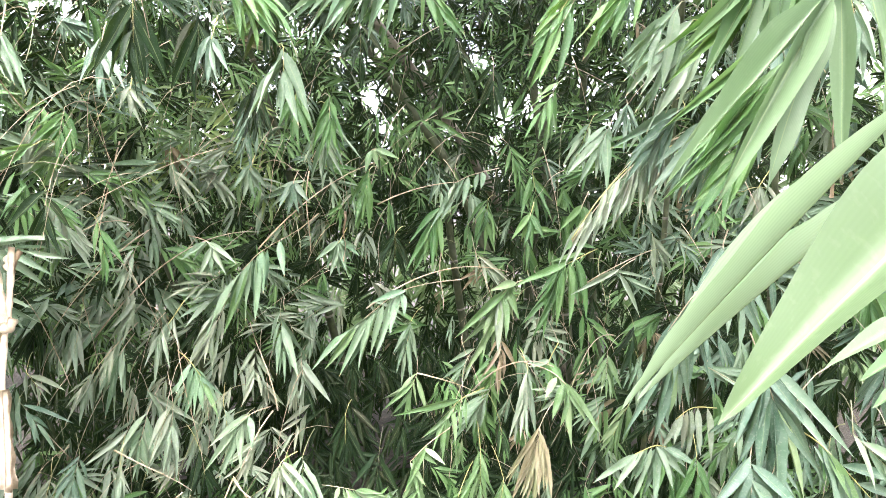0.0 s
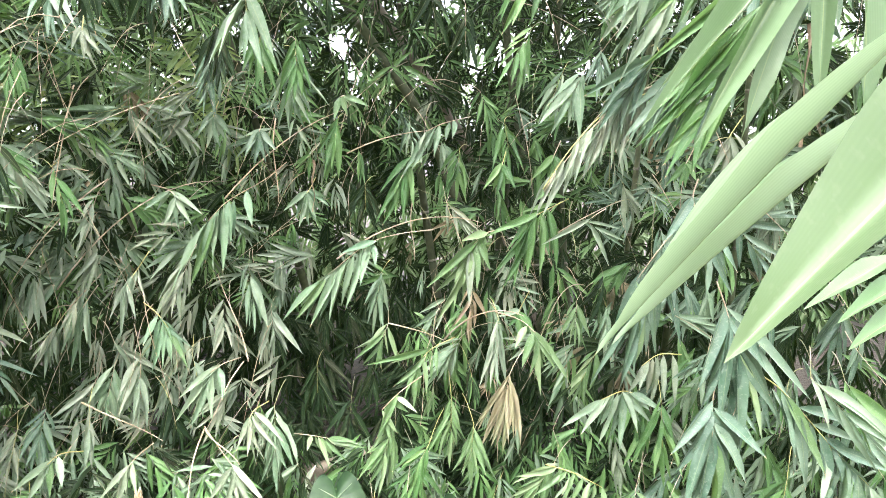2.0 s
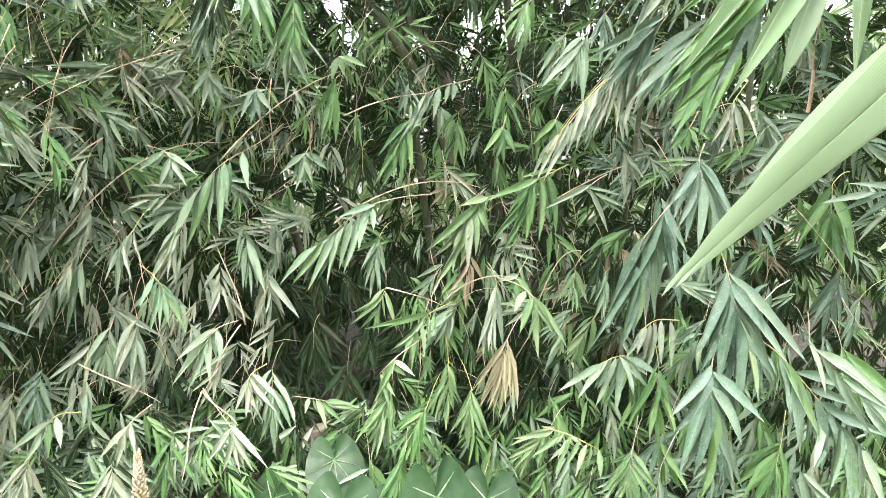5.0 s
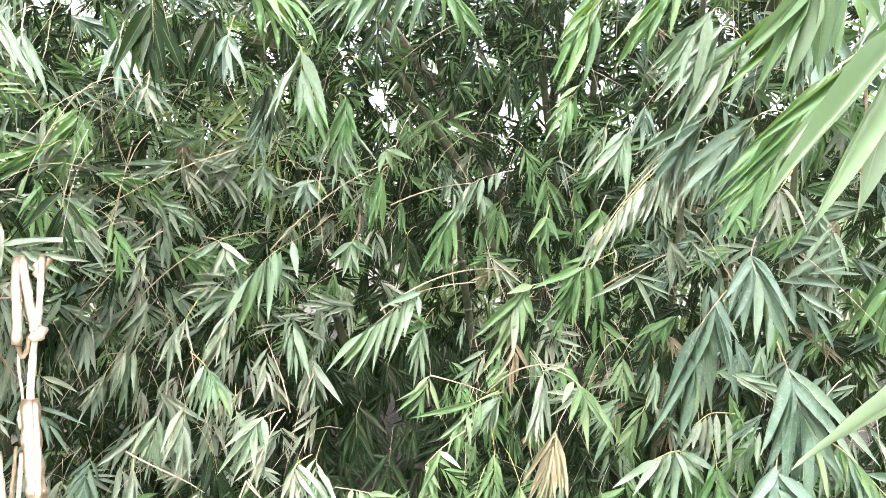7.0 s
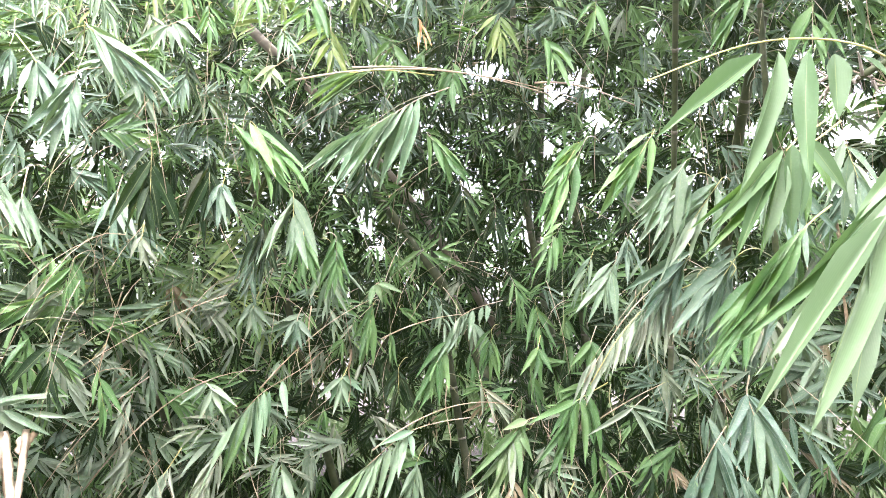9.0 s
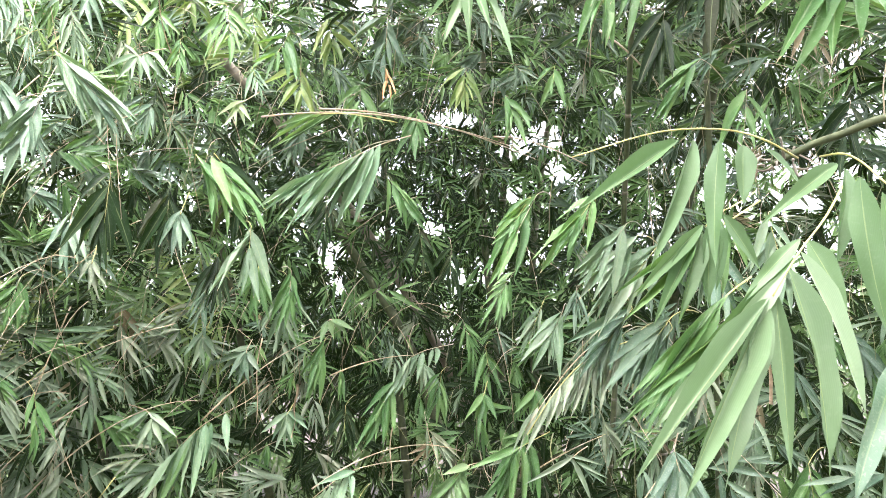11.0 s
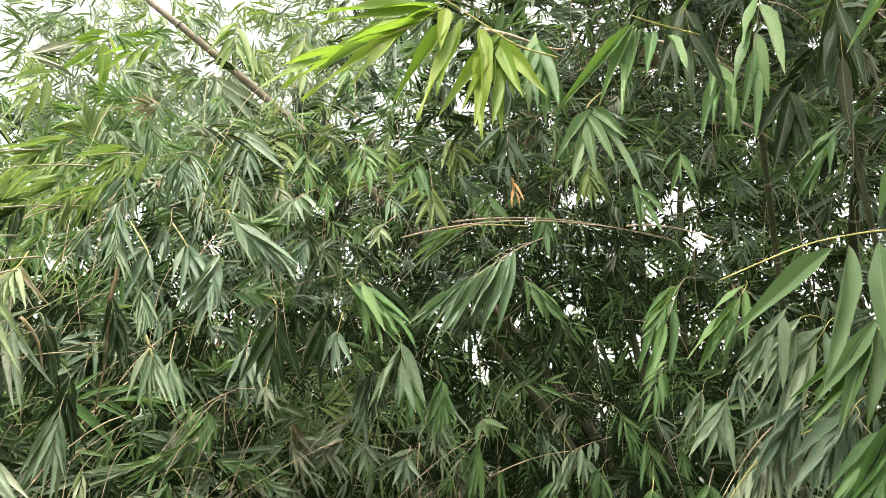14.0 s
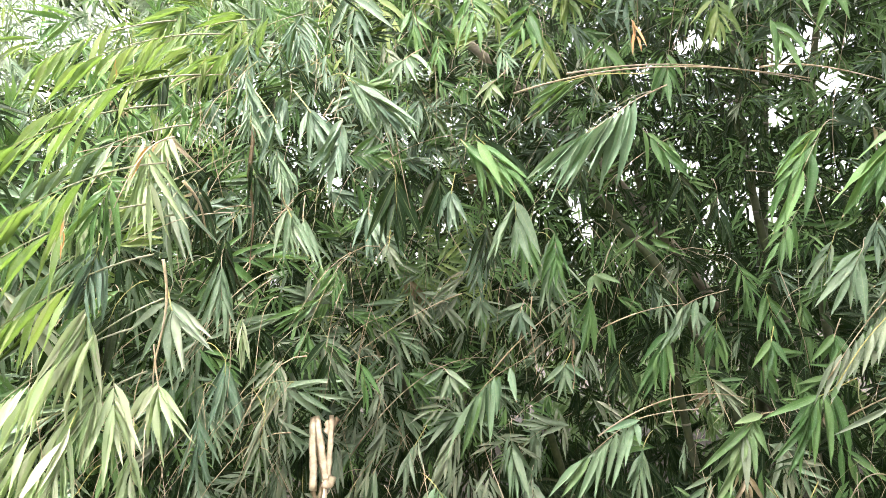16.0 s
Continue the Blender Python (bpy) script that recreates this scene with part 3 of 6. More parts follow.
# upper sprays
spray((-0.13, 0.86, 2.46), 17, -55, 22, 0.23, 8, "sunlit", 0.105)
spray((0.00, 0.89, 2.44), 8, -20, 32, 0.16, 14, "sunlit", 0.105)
spray((0.05, 0.93, 2.46), 4, 5, 25, 0.15, 11, "green", 0.105)
spray((0.63, 0.84, 2.51), -33, -25, 32, 0.17, 13, "green", 0.105)
spray((0.79, 0.88, 2.52), -39, -10, 35, 0.14, 13, "green", 0.105)
spray((0.80, 0.97, 2.41), -36, 15, 25, 0.13, 11, "green", 0.105)
spray((0.69, 1.38, 2.01), -24, 5, 30, 0.15, 10, "dusty", 0.105)
spray((0.40, 1.90, 2.23), -9, -25, 22, 0.22, 10, "green", 0.105)
spray((0.47, 1.50, 2.13), -14, -32, 22, 0.19, 11, "green", 0.105)
spray((0.58, 1.62, 2.09), -16, -35, 22, 0.20, 11, "dusty", 0.105)
spray((0.70, 1.73, 2.06), -19, -35, 25, 0.21, 13, "dusty", 0.105)
spray((-0.66, 1.80, 2.62), 24, 0, 45, 0.10, 13, "dusty", 0.105)
spray((-0.87, 1.61, 2.59), 32, 15, 30, 0.14, 13, "dusty", 0.105)
spray((-0.86, 1.55, 2.45), 33, 38, 24, 0.19, 13, "teal", 0.105)
spray((-0.89, 1.50, 2.46), 35, 5, 15, 0.08, 5, "dusty", 0.105)
spray((-0.84, 1.50, 2.30), 33, -10, 30, 0.17, 13, "slate", 0.105)
spray((-0.79, 1.96, 2.48), 25, -20, 35, 0.12, 11, "dusty", 0.105)
spray((-0.51, 2.00, 2.64), 18, 20, 50, 0.10, 11, "teal", 0.105)
spray((-0.66, 2.01, 2.34), 22, 35, 20, 0.26, 13, "green", 0.105)
spray((-0.88, 1.94, 2.25), 28, 0, 35, 0.22, 13, "deep", 0.105)
spray((-0.54, 2.27, 2.17), 16, 0, 35, 0.23, 13, "dusty", 0.105)
spray((-0.44, 2.52, 2.05), 13, 0, 35, 0.21, 13, "dusty", 0.105)
spray((-0.08, 1.98, 2.65), 6, 10, 20, 0.10, 5, "orange", 0.105)
spray((0.34, 1.13, 2.62), -12, 0, 24, 0.19, 8, "deep", 0.105)
spray((0.54, 1.29, 2.74), -19, -12, 26, 0.27, 8, "green", 0.105)
spray((0.69, 1.30, 2.71), -25, -5, 28, 0.24, 8, "deep", 0.105)
spray((0.49, 1.51, 2.72), -14, 0, 30, 0.20, 8, "green", 0.105)
spray((0.69, 1.62, 2.68), -20, -10, 30, 0.21, 10, "deep", 0.105)
spray((0.76, 1.57, 2.52), -23, -35, 20, 0.17, 10, "green", 0.105)
spray((0.84, 1.50, 2.41), -27, -5, 35, 0.16, 11, "green", 0.105)
spray((0.46, 1.95, 2.67), -10, -5, 40, 0.13, 8, "green", 0.105)
spray((0.32, 2.08, 2.62), -6, 20, 40, 0.16, 11, "dusty", 0.105)
spray((0.02, 2.30, 2.65), 2, 0, 45, 0.17, 13, "green", 0.105)
spray((-0.19, 2.28, 2.72), 8, 0, 45, 0.17, 13, "green", 0.105)
spray((-0.41, 2.27, 2.77), 13, 0, 50, 0.17, 14, "bright", 0.105)
spray((-0.62, 2.31, 3.00), 18, 10, 50, 0.18, 14, "bright", 0.105)
spray((-0.86, 2.37, 3.15), 23, -10, 50, 0.19, 14, "bright", 0.105)
spray((-1.28, 2.19, 3.11), 33, 0, 50, 0.19, 14, "bright", 0.105)
spray((-1.06, 2.21, 3.02), 29, 10, 50, 0.19, 14, "bright", 0.105)
spray((-0.33, 2.30, 2.99), 11, 10, 50, 0.18, 14, "bright", 0.105)
spray((-0.10, 2.20, 2.95), 6, 0, 45, 0.19, 13, "dusty", 0.105)
spray((0.19, 2.24, 2.79), -2, 0, 50, 0.17, 13, "bright", 0.105)
spray((-0.07, 2.19, 2.35), 5, 35, 30, 0.16, 11, "green", 0.105)
spray((-0.34, 2.62, 2.36), 10, 0, 40, 0.19, 13, "deep", 0.105)
spray((0.04, 2.63, 2.28), 2, 10, 45, 0.19, 13, "deep", 0.105)
spray((0.18, 2.66, 2.20), -1, 0, 45, 0.19, 13, "deep", 0.105)
spray((0.39, 2.28, 2.05), -7, -30, 40, 0.18, 10, "green", 0.105)
spray((0.82, 1.40, 2.07), -27, 10, 35, 0.15, 11, "dusty", 0.105)
spray((1.14, 1.35, 2.48), -38, 10, 30, 0.19, 13, "dusty", 0.105)
spray((1.15, 1.31, 2.61), -39, 0, 30, 0.17, 13, "dusty", 0.105)
spray((1.09, 1.49, 2.39), -34, -10, 35, 0.16, 11, "deep", 0.105)
spray((0.91, 1.51, 2.05), -29, -20, 30, 0.17, 11, "dusty", 0.105)
spray((0.68, 1.89, 1.90), -17, -35, 25, 0.22, 13, "dusty", 0.105)
spray((0.80, 1.90, 1.85), -20, -30, 25, 0.22, 13, "dusty", 0.105)
spray((0.57, 2.31, 1.92), -11, -25, 35, 0.20, 13, "dusty", 0.105)
spray((-0.86, 1.23, 2.41), 37, 0, 45, 0.08, 6, "dusty", 0.105)
spray((-0.75, 1.26, 2.38), 33, -5, 10, 0.07, 3, "dusty", 0.105)
spray((-0.79, 1.47, 2.39), 30, 45, 16, 0.20, 13, "slate", 0.105)
spray((-0.92, 1.30, 2.17), 37, 10, 26, 0.12, 13, "dusty", 0.105)
spray((-0.96, 1.25, 2.28), 39, 0, 40, 0.11, 11, "dusty", 0.105)
spray((-0.56, 1.86, 2.29), 18, 40, 20, 0.20, 13, "green", 0.105)
spray((-1.13, 1.21, 2.30), 44, -10, 40, 0.12, 13, "dusty", 0.105)
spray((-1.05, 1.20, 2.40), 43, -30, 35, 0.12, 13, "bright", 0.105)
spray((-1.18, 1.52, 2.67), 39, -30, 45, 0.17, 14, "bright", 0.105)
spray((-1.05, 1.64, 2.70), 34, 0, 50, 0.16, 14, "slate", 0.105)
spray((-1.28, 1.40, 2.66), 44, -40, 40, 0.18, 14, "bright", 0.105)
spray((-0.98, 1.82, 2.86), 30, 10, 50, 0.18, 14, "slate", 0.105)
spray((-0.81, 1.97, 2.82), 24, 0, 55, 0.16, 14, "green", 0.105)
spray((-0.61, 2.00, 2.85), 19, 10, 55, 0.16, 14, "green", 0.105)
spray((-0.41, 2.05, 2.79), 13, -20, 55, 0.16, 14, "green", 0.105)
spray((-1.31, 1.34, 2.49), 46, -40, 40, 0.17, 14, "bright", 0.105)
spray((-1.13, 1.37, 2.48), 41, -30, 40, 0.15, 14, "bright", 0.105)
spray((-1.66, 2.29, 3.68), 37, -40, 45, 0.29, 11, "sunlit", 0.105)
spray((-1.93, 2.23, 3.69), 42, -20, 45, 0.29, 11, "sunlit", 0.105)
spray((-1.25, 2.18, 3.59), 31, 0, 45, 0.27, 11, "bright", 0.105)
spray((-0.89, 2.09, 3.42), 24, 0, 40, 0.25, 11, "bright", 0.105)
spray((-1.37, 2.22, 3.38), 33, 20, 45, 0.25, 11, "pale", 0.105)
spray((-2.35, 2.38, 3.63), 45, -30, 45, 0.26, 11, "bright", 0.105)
spray((-1.04, 2.23, 2.30), 27, 5, 30, 0.22, 13, "deep", 0.105)
spray((-0.64, 2.11, 2.38), 19, 40, 20, 0.22, 13, "dusty", 0.105)
spray((-0.94, 1.69, 2.51), 32, 42, 16, 0.19, 13, "teal", 0.105)
spray((-0.89, 2.09, 2.53), 26, 0, 45, 0.11, 11, "dusty", 0.105)
spray((-0.86, 2.33, 2.32), 23, 0, 30, 0.25, 13, "deep", 0.105)
spray((-0.58, 2.31, 2.39), 16, -10, 30, 0.23, 13, "deep", 0.105)
spray((0.38, 1.90, 2.22), -10, -30, 25, 0.19, 11, "green", 0.105)
spray((0.64, 1.72, 2.08), -19, -35, 20, 0.20, 13, "dusty", 0.105)
spray((0.72, 1.52, 2.04), -24, 5, 25, 0.15, 11, "dusty", 0.105)
spray((0.74, 1.75, 1.87), -22, -35, 22, 0.21, 14, "dusty", 0.105)
spray((0.67, 1.97, 1.82), -17, -40, 22, 0.20, 13, "dusty", 0.105)
spray((0.78, 1.66, 1.81), -24, -30, 25, 0.21, 14, "dusty", 0.105)
# left sprays
spray((-0.93, 0.82, 2.24), 47, 0, 10, 0.04, 2, "orange", 0.105)
spray((-0.95, 0.74, 1.94), 51, -5, 10, 0.06, 2, "orange", 0.105)
spray((-0.96, 0.93, 2.11), 45, -25, 10, 0.07, 2, "orange", 0.105)
spray((-1.02, 0.89, 1.67), 48, -22, 24, 0.16, 11, "blond", 0.105)
spray((-1.00, 0.80, 1.59), 50, -15, 25, 0.17, 11, "blond", 0.105)
spray((-0.99, 1.29, 2.16), 37, 15, 25, 0.17, 10, "dusty", 0.105)
spray((-0.81, 1.33, 2.39), 30, 0, 15, 0.07, 2, "stale", 0.105)
spray((-0.94, 1.09, 2.18), 40, 0, 60, 0.07, 4, "bright", 0.105)
spray((-1.10, 1.22, 2.45), 41, -20, 45, 0.16, 11, "bright", 0.105)
spray((-1.04, 1.35, 2.52), 37, 0, 45, 0.15, 11, "slate", 0.105)
spray((-0.97, 1.47, 2.59), 33, 10, 45, 0.16, 11, "slate", 0.105)
spray((-1.02, 1.05, 2.31), 43, -30, 35, 0.14, 10, "dusty", 0.105)
spray((-0.99, 0.87, 2.03), 47, -20, 30, 0.15, 11, "dusty", 0.105)
spray((-1.02, 0.87, 1.91), 48, -15, 30, 0.16, 11, "dusty", 0.105)
spray((-1.04, 0.93, 1.80), 47, -20, 25, 0.17, 10, "dusty", 0.105)
spray((-1.16, 1.48, 1.76), 37, 0, 15, 0.14, 8, "blond", 0.105)
spray((-1.19, 2.09, 1.94), 29, -10, 45, 0.17, 10, "dusty", 0.105)
spray((-0.99, 1.27, 2.38), 37, 5, 30, 0.14, 10, "dusty", 0.105)
spray((-1.05, 1.17, 2.08), 41, 10, 25, 0.17, 10, "deep", 0.105)
spray((-1.06, 1.28, 1.97), 39, 0, 30, 0.19, 10, "deep", 0.105)
spray((-1.21, 1.47, 1.64), 39, 0, 30, 0.19, 11, "dusty", 0.105)
spray((-1.22, 1.37, 1.50), 41, 0, 30, 0.18, 11, "dusty", 0.105)
spray((-1.17, 1.60, 1.47), 35, -10, 30, 0.19, 10, "dusty", 0.105)
spray((-1.23, 1.78, 1.61), 34, -20, 40, 0.19, 10, "dusty", 0.105)
spray((-1.14, 1.92, 1.67), 30, 0, 45, 0.18, 10, "deep", 0.105)
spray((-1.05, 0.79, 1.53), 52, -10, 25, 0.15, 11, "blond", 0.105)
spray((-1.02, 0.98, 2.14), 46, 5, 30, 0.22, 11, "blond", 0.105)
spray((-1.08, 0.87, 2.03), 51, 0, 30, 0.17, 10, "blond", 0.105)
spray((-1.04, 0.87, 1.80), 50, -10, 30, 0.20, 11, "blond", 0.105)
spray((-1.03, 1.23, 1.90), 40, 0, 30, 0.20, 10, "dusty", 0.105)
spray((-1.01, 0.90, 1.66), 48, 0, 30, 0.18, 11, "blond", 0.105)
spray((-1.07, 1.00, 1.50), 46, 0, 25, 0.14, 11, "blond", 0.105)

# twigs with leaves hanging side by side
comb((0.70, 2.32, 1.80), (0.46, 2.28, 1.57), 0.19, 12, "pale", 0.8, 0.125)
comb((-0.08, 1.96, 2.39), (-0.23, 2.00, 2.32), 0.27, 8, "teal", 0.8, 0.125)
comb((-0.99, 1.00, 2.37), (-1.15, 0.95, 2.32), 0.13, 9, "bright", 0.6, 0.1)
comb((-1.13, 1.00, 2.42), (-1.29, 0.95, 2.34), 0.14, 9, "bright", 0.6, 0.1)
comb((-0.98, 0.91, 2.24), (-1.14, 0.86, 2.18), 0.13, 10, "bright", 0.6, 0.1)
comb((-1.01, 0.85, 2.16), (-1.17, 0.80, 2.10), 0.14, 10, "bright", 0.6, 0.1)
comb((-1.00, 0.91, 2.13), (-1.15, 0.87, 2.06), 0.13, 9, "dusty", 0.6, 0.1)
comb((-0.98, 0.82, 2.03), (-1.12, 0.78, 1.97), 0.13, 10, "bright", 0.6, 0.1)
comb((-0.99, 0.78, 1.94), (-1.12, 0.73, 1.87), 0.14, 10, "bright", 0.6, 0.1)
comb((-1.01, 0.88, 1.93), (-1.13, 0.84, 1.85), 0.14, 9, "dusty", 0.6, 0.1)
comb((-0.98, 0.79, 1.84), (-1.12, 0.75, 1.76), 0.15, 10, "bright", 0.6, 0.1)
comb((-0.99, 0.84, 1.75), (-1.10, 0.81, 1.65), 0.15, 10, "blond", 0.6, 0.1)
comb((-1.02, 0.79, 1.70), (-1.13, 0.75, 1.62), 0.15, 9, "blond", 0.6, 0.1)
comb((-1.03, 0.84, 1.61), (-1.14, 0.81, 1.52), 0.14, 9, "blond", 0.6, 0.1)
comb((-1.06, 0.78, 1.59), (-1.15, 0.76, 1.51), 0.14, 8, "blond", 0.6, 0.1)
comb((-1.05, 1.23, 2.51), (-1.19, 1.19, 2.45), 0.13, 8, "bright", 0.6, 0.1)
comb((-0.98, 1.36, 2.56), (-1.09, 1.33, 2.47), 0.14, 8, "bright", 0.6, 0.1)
comb((-1.32, 2.62, 1.15), (-1.42, 2.58, 0.93), 0.18, 7, "pale", 0.8, 0.125)


def lone_leaf(base, tip, width, tone, kind):
    """A broad leaf on a short stalk of its own."""
    base, tip = Vector(base), Vector(tip)
    way = tip - base
    plant = PLANTS[2]
    stalk = part("twig", tube(arc((0, 0, 0), -way.normalized() * 0.012 + Vector((0, 0.002, 0.004)), 0.001, 3), 0.001, 5), TWIG_GREEN, plant, at=Matrix.Translation(base))
    stalk["home"] = tuple(base)
    part("leaf", NEAR_LEAVES[tone][kind], None, stalk, at=leaf_pose(base, way, Vector((-0.2, -0.6, 1.0)), way.length * 1.03, width))


def leafy_tip(stem, leaves, tone, close=True):
    """The end of a shoot; leaves: base, tip and width of each, and its tone where it differs."""
    home = Vector(stem[-1])
    line = glide([Vector(p) - home + (Vector((0, -0.014, 0.007)) if close else Vector()) for p in stem], 4)
    thick = 0.0015 if close else 0.0021
    twig = part("twig", tube(line, [thick * (1 - 0.4 * n / len(line)) for n in range(len(line))], 8 if close else 5), TWIG_YELLOW if close or rng.random() < 0.5 else TWIG, PLANTS[2] if close else plant_for(home), at=Matrix.Translation(home))
    twig["home"] = tuple(home)
    if not close:
        # younger leaves between the named ones
        for a, b in zip(leaves[:-1], leaves[1:]):
            s = rng.uniform(0.3, 0.7)
            base = Vector(a[0]).lerp(b[0], s)
            leaves = leaves + [(base, base + (Vector(a[1]).lerp(b[1], s) - base) * rng.uniform(0.7, 1.0) + Vector((0, 0.03, 0)), 0.9 * min(a[2], b[2]))]
    for n, (base, tip, width, *own) in enumerate(leaves):
        way = Vector(tip) - Vector(base)
        m = leaf_pose(Vector(base), way, Vector(((0.6 if close else 0.75) * math.sin(n * 2.1), -1.0, (0.4 if close else 0.2) + 0.4 * math.sin(n * 3.3))), way.length * 1.03, width * (0.86 if close else 0.7))
        kinds = (NEAR_LEAVES if close else LEAVES)[own[0] if own else tone]
        part("leaf", kinds[sag(m, rng)], None, twig, at=m)


leafy_tip([(0.568, 0.8, 1.946), (0.533, 0.765, 1.915), (0.498, 0.735, 1.884), (0.461, 0.72, 1.846), (0.429, 0.715, 1.8)], [((0.492, 0.75, 1.879), (0.419, 0.76, 1.809), 0.0213, "near_green"), ((0.465, 0.735, 1.84), (0.298, 0.72, 1.667), 0.0272), ((0.442, 0.73, 1.809), (0.288, 0.7, 1.628), 0.0294), ((0.439, 0.73, 1.803), (0.322, 0.69, 1.609), 0.0305), ((0.44, 0.73, 1.802), (0.365, 0.7, 1.624), 0.0347), ((0.451, 0.735, 1.818), (0.452, 0.72, 1.635), 0.0258), ((0.467, 0.735, 1.842), (0.518, 0.71, 1.634), 0.0392), ((0.484, 0.74, 1.863), (0.553, 0.72, 1.692), 0.0423), ((0.499, 0.75, 1.878), (0.536, 0.74, 1.803), 0.0335, "near_green"), ((0.462, 0.75, 1.823), (0.297, 0.77, 1.685), 0.02, "near_green"), ((0.483, 0.75, 1.858), (0.346, 0.79, 1.707), 0.0188, "near_green")], "near_fresh")
leafy_tip([(0.609, 0.9, 2.018), (0.592, 0.83, 1.998), (0.586, 0.79, 1.975), (0.561, 0.725, 1.932), (0.573, 0.7, 1.896), (0.585, 0.69, 1.855)], [((0.593, 0.828, 1.996), (0.476, 0.8, 1.912), 0.0267), ((0.593, 0.815, 1.986), (0.558, 0.8, 1.859), 0.0321), ((0.583, 0.775, 1.963), (0.582, 0.775, 1.777), 0.0413), ((0.567, 0.72, 1.928), (0.585, 0.72, 1.788), 0.0338), ((0.572, 0.715, 1.927), (0.624, 0.72, 1.874), 0.0282)], "near_green")
leafy_tip([(0.815, 0.98, 1.821), (0.762, 0.95, 1.785), (0.728, 0.93, 1.752)], [((0.746, 0.94, 1.772), (0.629, 0.92, 1.571), 0.0445), ((0.738, 0.94, 1.757), (0.669, 0.92, 1.551), 0.0409), ((0.736, 0.94, 1.753), (0.725, 0.93, 1.547), 0.0412)], "slate")
leafy_tip([(0.694, 1.2, 2.047), (0.63, 1.17, 2.005), (0.557, 1.15, 1.961)], [((0.562, 1.15, 1.964), (0.549, 1.13, 1.84), 0.0381), ((0.593, 1.16, 1.986), (0.591, 1.14, 1.857), 0.0329), ((0.619, 1.17, 2.001), (0.651, 1.15, 1.915), 0.0277), ((0.557, 1.15, 1.963), (0.505, 1.13, 1.807), 0.0326), ((0.557, 1.15, 1.961), (0.404, 1.13, 1.805), 0.0272), ((0.56, 1.15, 1.962), (0.398, 1.14, 1.852), 0.0219)], "green", False)
leafy_tip([(0.724, 1.3, 1.918), (0.662, 1.27, 1.878), (0.596, 1.25, 1.815)], [((0.658, 1.26, 1.877), (0.441, 1.22, 1.681), 0.0297), ((0.636, 1.25, 1.859), (0.432, 1.21, 1.623), 0.0295), ((0.608, 1.25, 1.831), (0.457, 1.21, 1.639), 0.0265), ((0.596, 1.25, 1.815), (0.487, 1.22, 1.683), 0.0267), ((0.602, 1.25, 1.815), (0.526, 1.22, 1.645), 0.0267, "slate"), ((0.623, 1.26, 1.838), (0.588, 1.24, 1.686), 0.027, "slate")], "green", False)
leafy_tip([(0.578, 0.9, 2.014), (0.528, 0.885, 2.031), (0.496, 0.91, 2.053), (0.423, 0.888, 2.044), (0.358, 0.885, 2.03), (0.263, 0.885, 1.995)], [((0.414, 0.889, 2.04), (0.269, 0.87, 1.93), 0.0318), ((0.436, 0.892, 2.044), (0.363, 0.88, 1.861), 0.0304), ((0.477, 0.9, 2.048), (0.444, 0.89, 1.87), 0.034), ((0.51, 0.9, 2.042), (0.499, 0.89, 1.955), 0.0372), ((0.528, 0.875, 2.028), (0.582, 0.875, 1.981), 0.0269)], "near_green")
leafy_tip([(0.653, 1.15, 2.039), (0.594, 1.11, 2.001), (0.563, 1.11, 1.984), (0.542, 1.11, 1.962)], [((0.558, 1.11, 1.985), (0.545, 1.11, 1.841), 0.0405), ((0.568, 1.1, 1.983), (0.571, 1.1, 1.857), 0.0321), ((0.575, 1.1, 1.992), (0.636, 1.1, 1.903), 0.0301), ((0.544, 1.11, 1.975), (0.418, 1.1, 1.845), 0.0302), ((0.542, 1.11, 1.962), (0.498, 1.1, 1.819), 0.0342), ((0.534, 1.11, 1.957), (0.452, 1.1, 1.803), 0.0302)], "near_green")
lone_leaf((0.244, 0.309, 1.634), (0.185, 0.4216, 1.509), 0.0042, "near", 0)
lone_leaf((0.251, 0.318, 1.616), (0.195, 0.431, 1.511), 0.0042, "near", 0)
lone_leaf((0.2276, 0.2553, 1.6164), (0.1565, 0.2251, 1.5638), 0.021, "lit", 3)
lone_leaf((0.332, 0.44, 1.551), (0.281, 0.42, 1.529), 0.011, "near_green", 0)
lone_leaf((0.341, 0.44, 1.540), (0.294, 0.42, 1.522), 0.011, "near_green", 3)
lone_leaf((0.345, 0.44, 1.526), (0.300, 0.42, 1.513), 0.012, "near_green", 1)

# sprays whose leaves stand out one by one
leafy_tip([(0.763, 1.95, 1.414), (0.717, 1.925, 1.368), (0.649, 1.9, 1.282)], [((0.726, 1.93, 1.377), (0.519, 1.87, 0.993), 0.045), ((0.663, 1.905, 1.299), (0.599, 1.87, 0.983), 0.044), ((0.69, 1.915, 1.333), (0.558, 1.87, 1.075), 0.044), ((0.649, 1.9, 1.282), (0.634, 1.87, 1.021), 0.044), ((0.649, 1.9, 1.282), (0.678, 1.87, 1.027), 0.044, 'fresh'), ((0.69, 1.915, 1.333), (0.714, 1.87, 1.071), 0.044), ((0.717, 1.925, 1.368), (0.778, 1.87, 1.107), 0.045), ((0.726, 1.93, 1.377), (0.769, 1.87, 1.209), 0.045)], "slate", False)
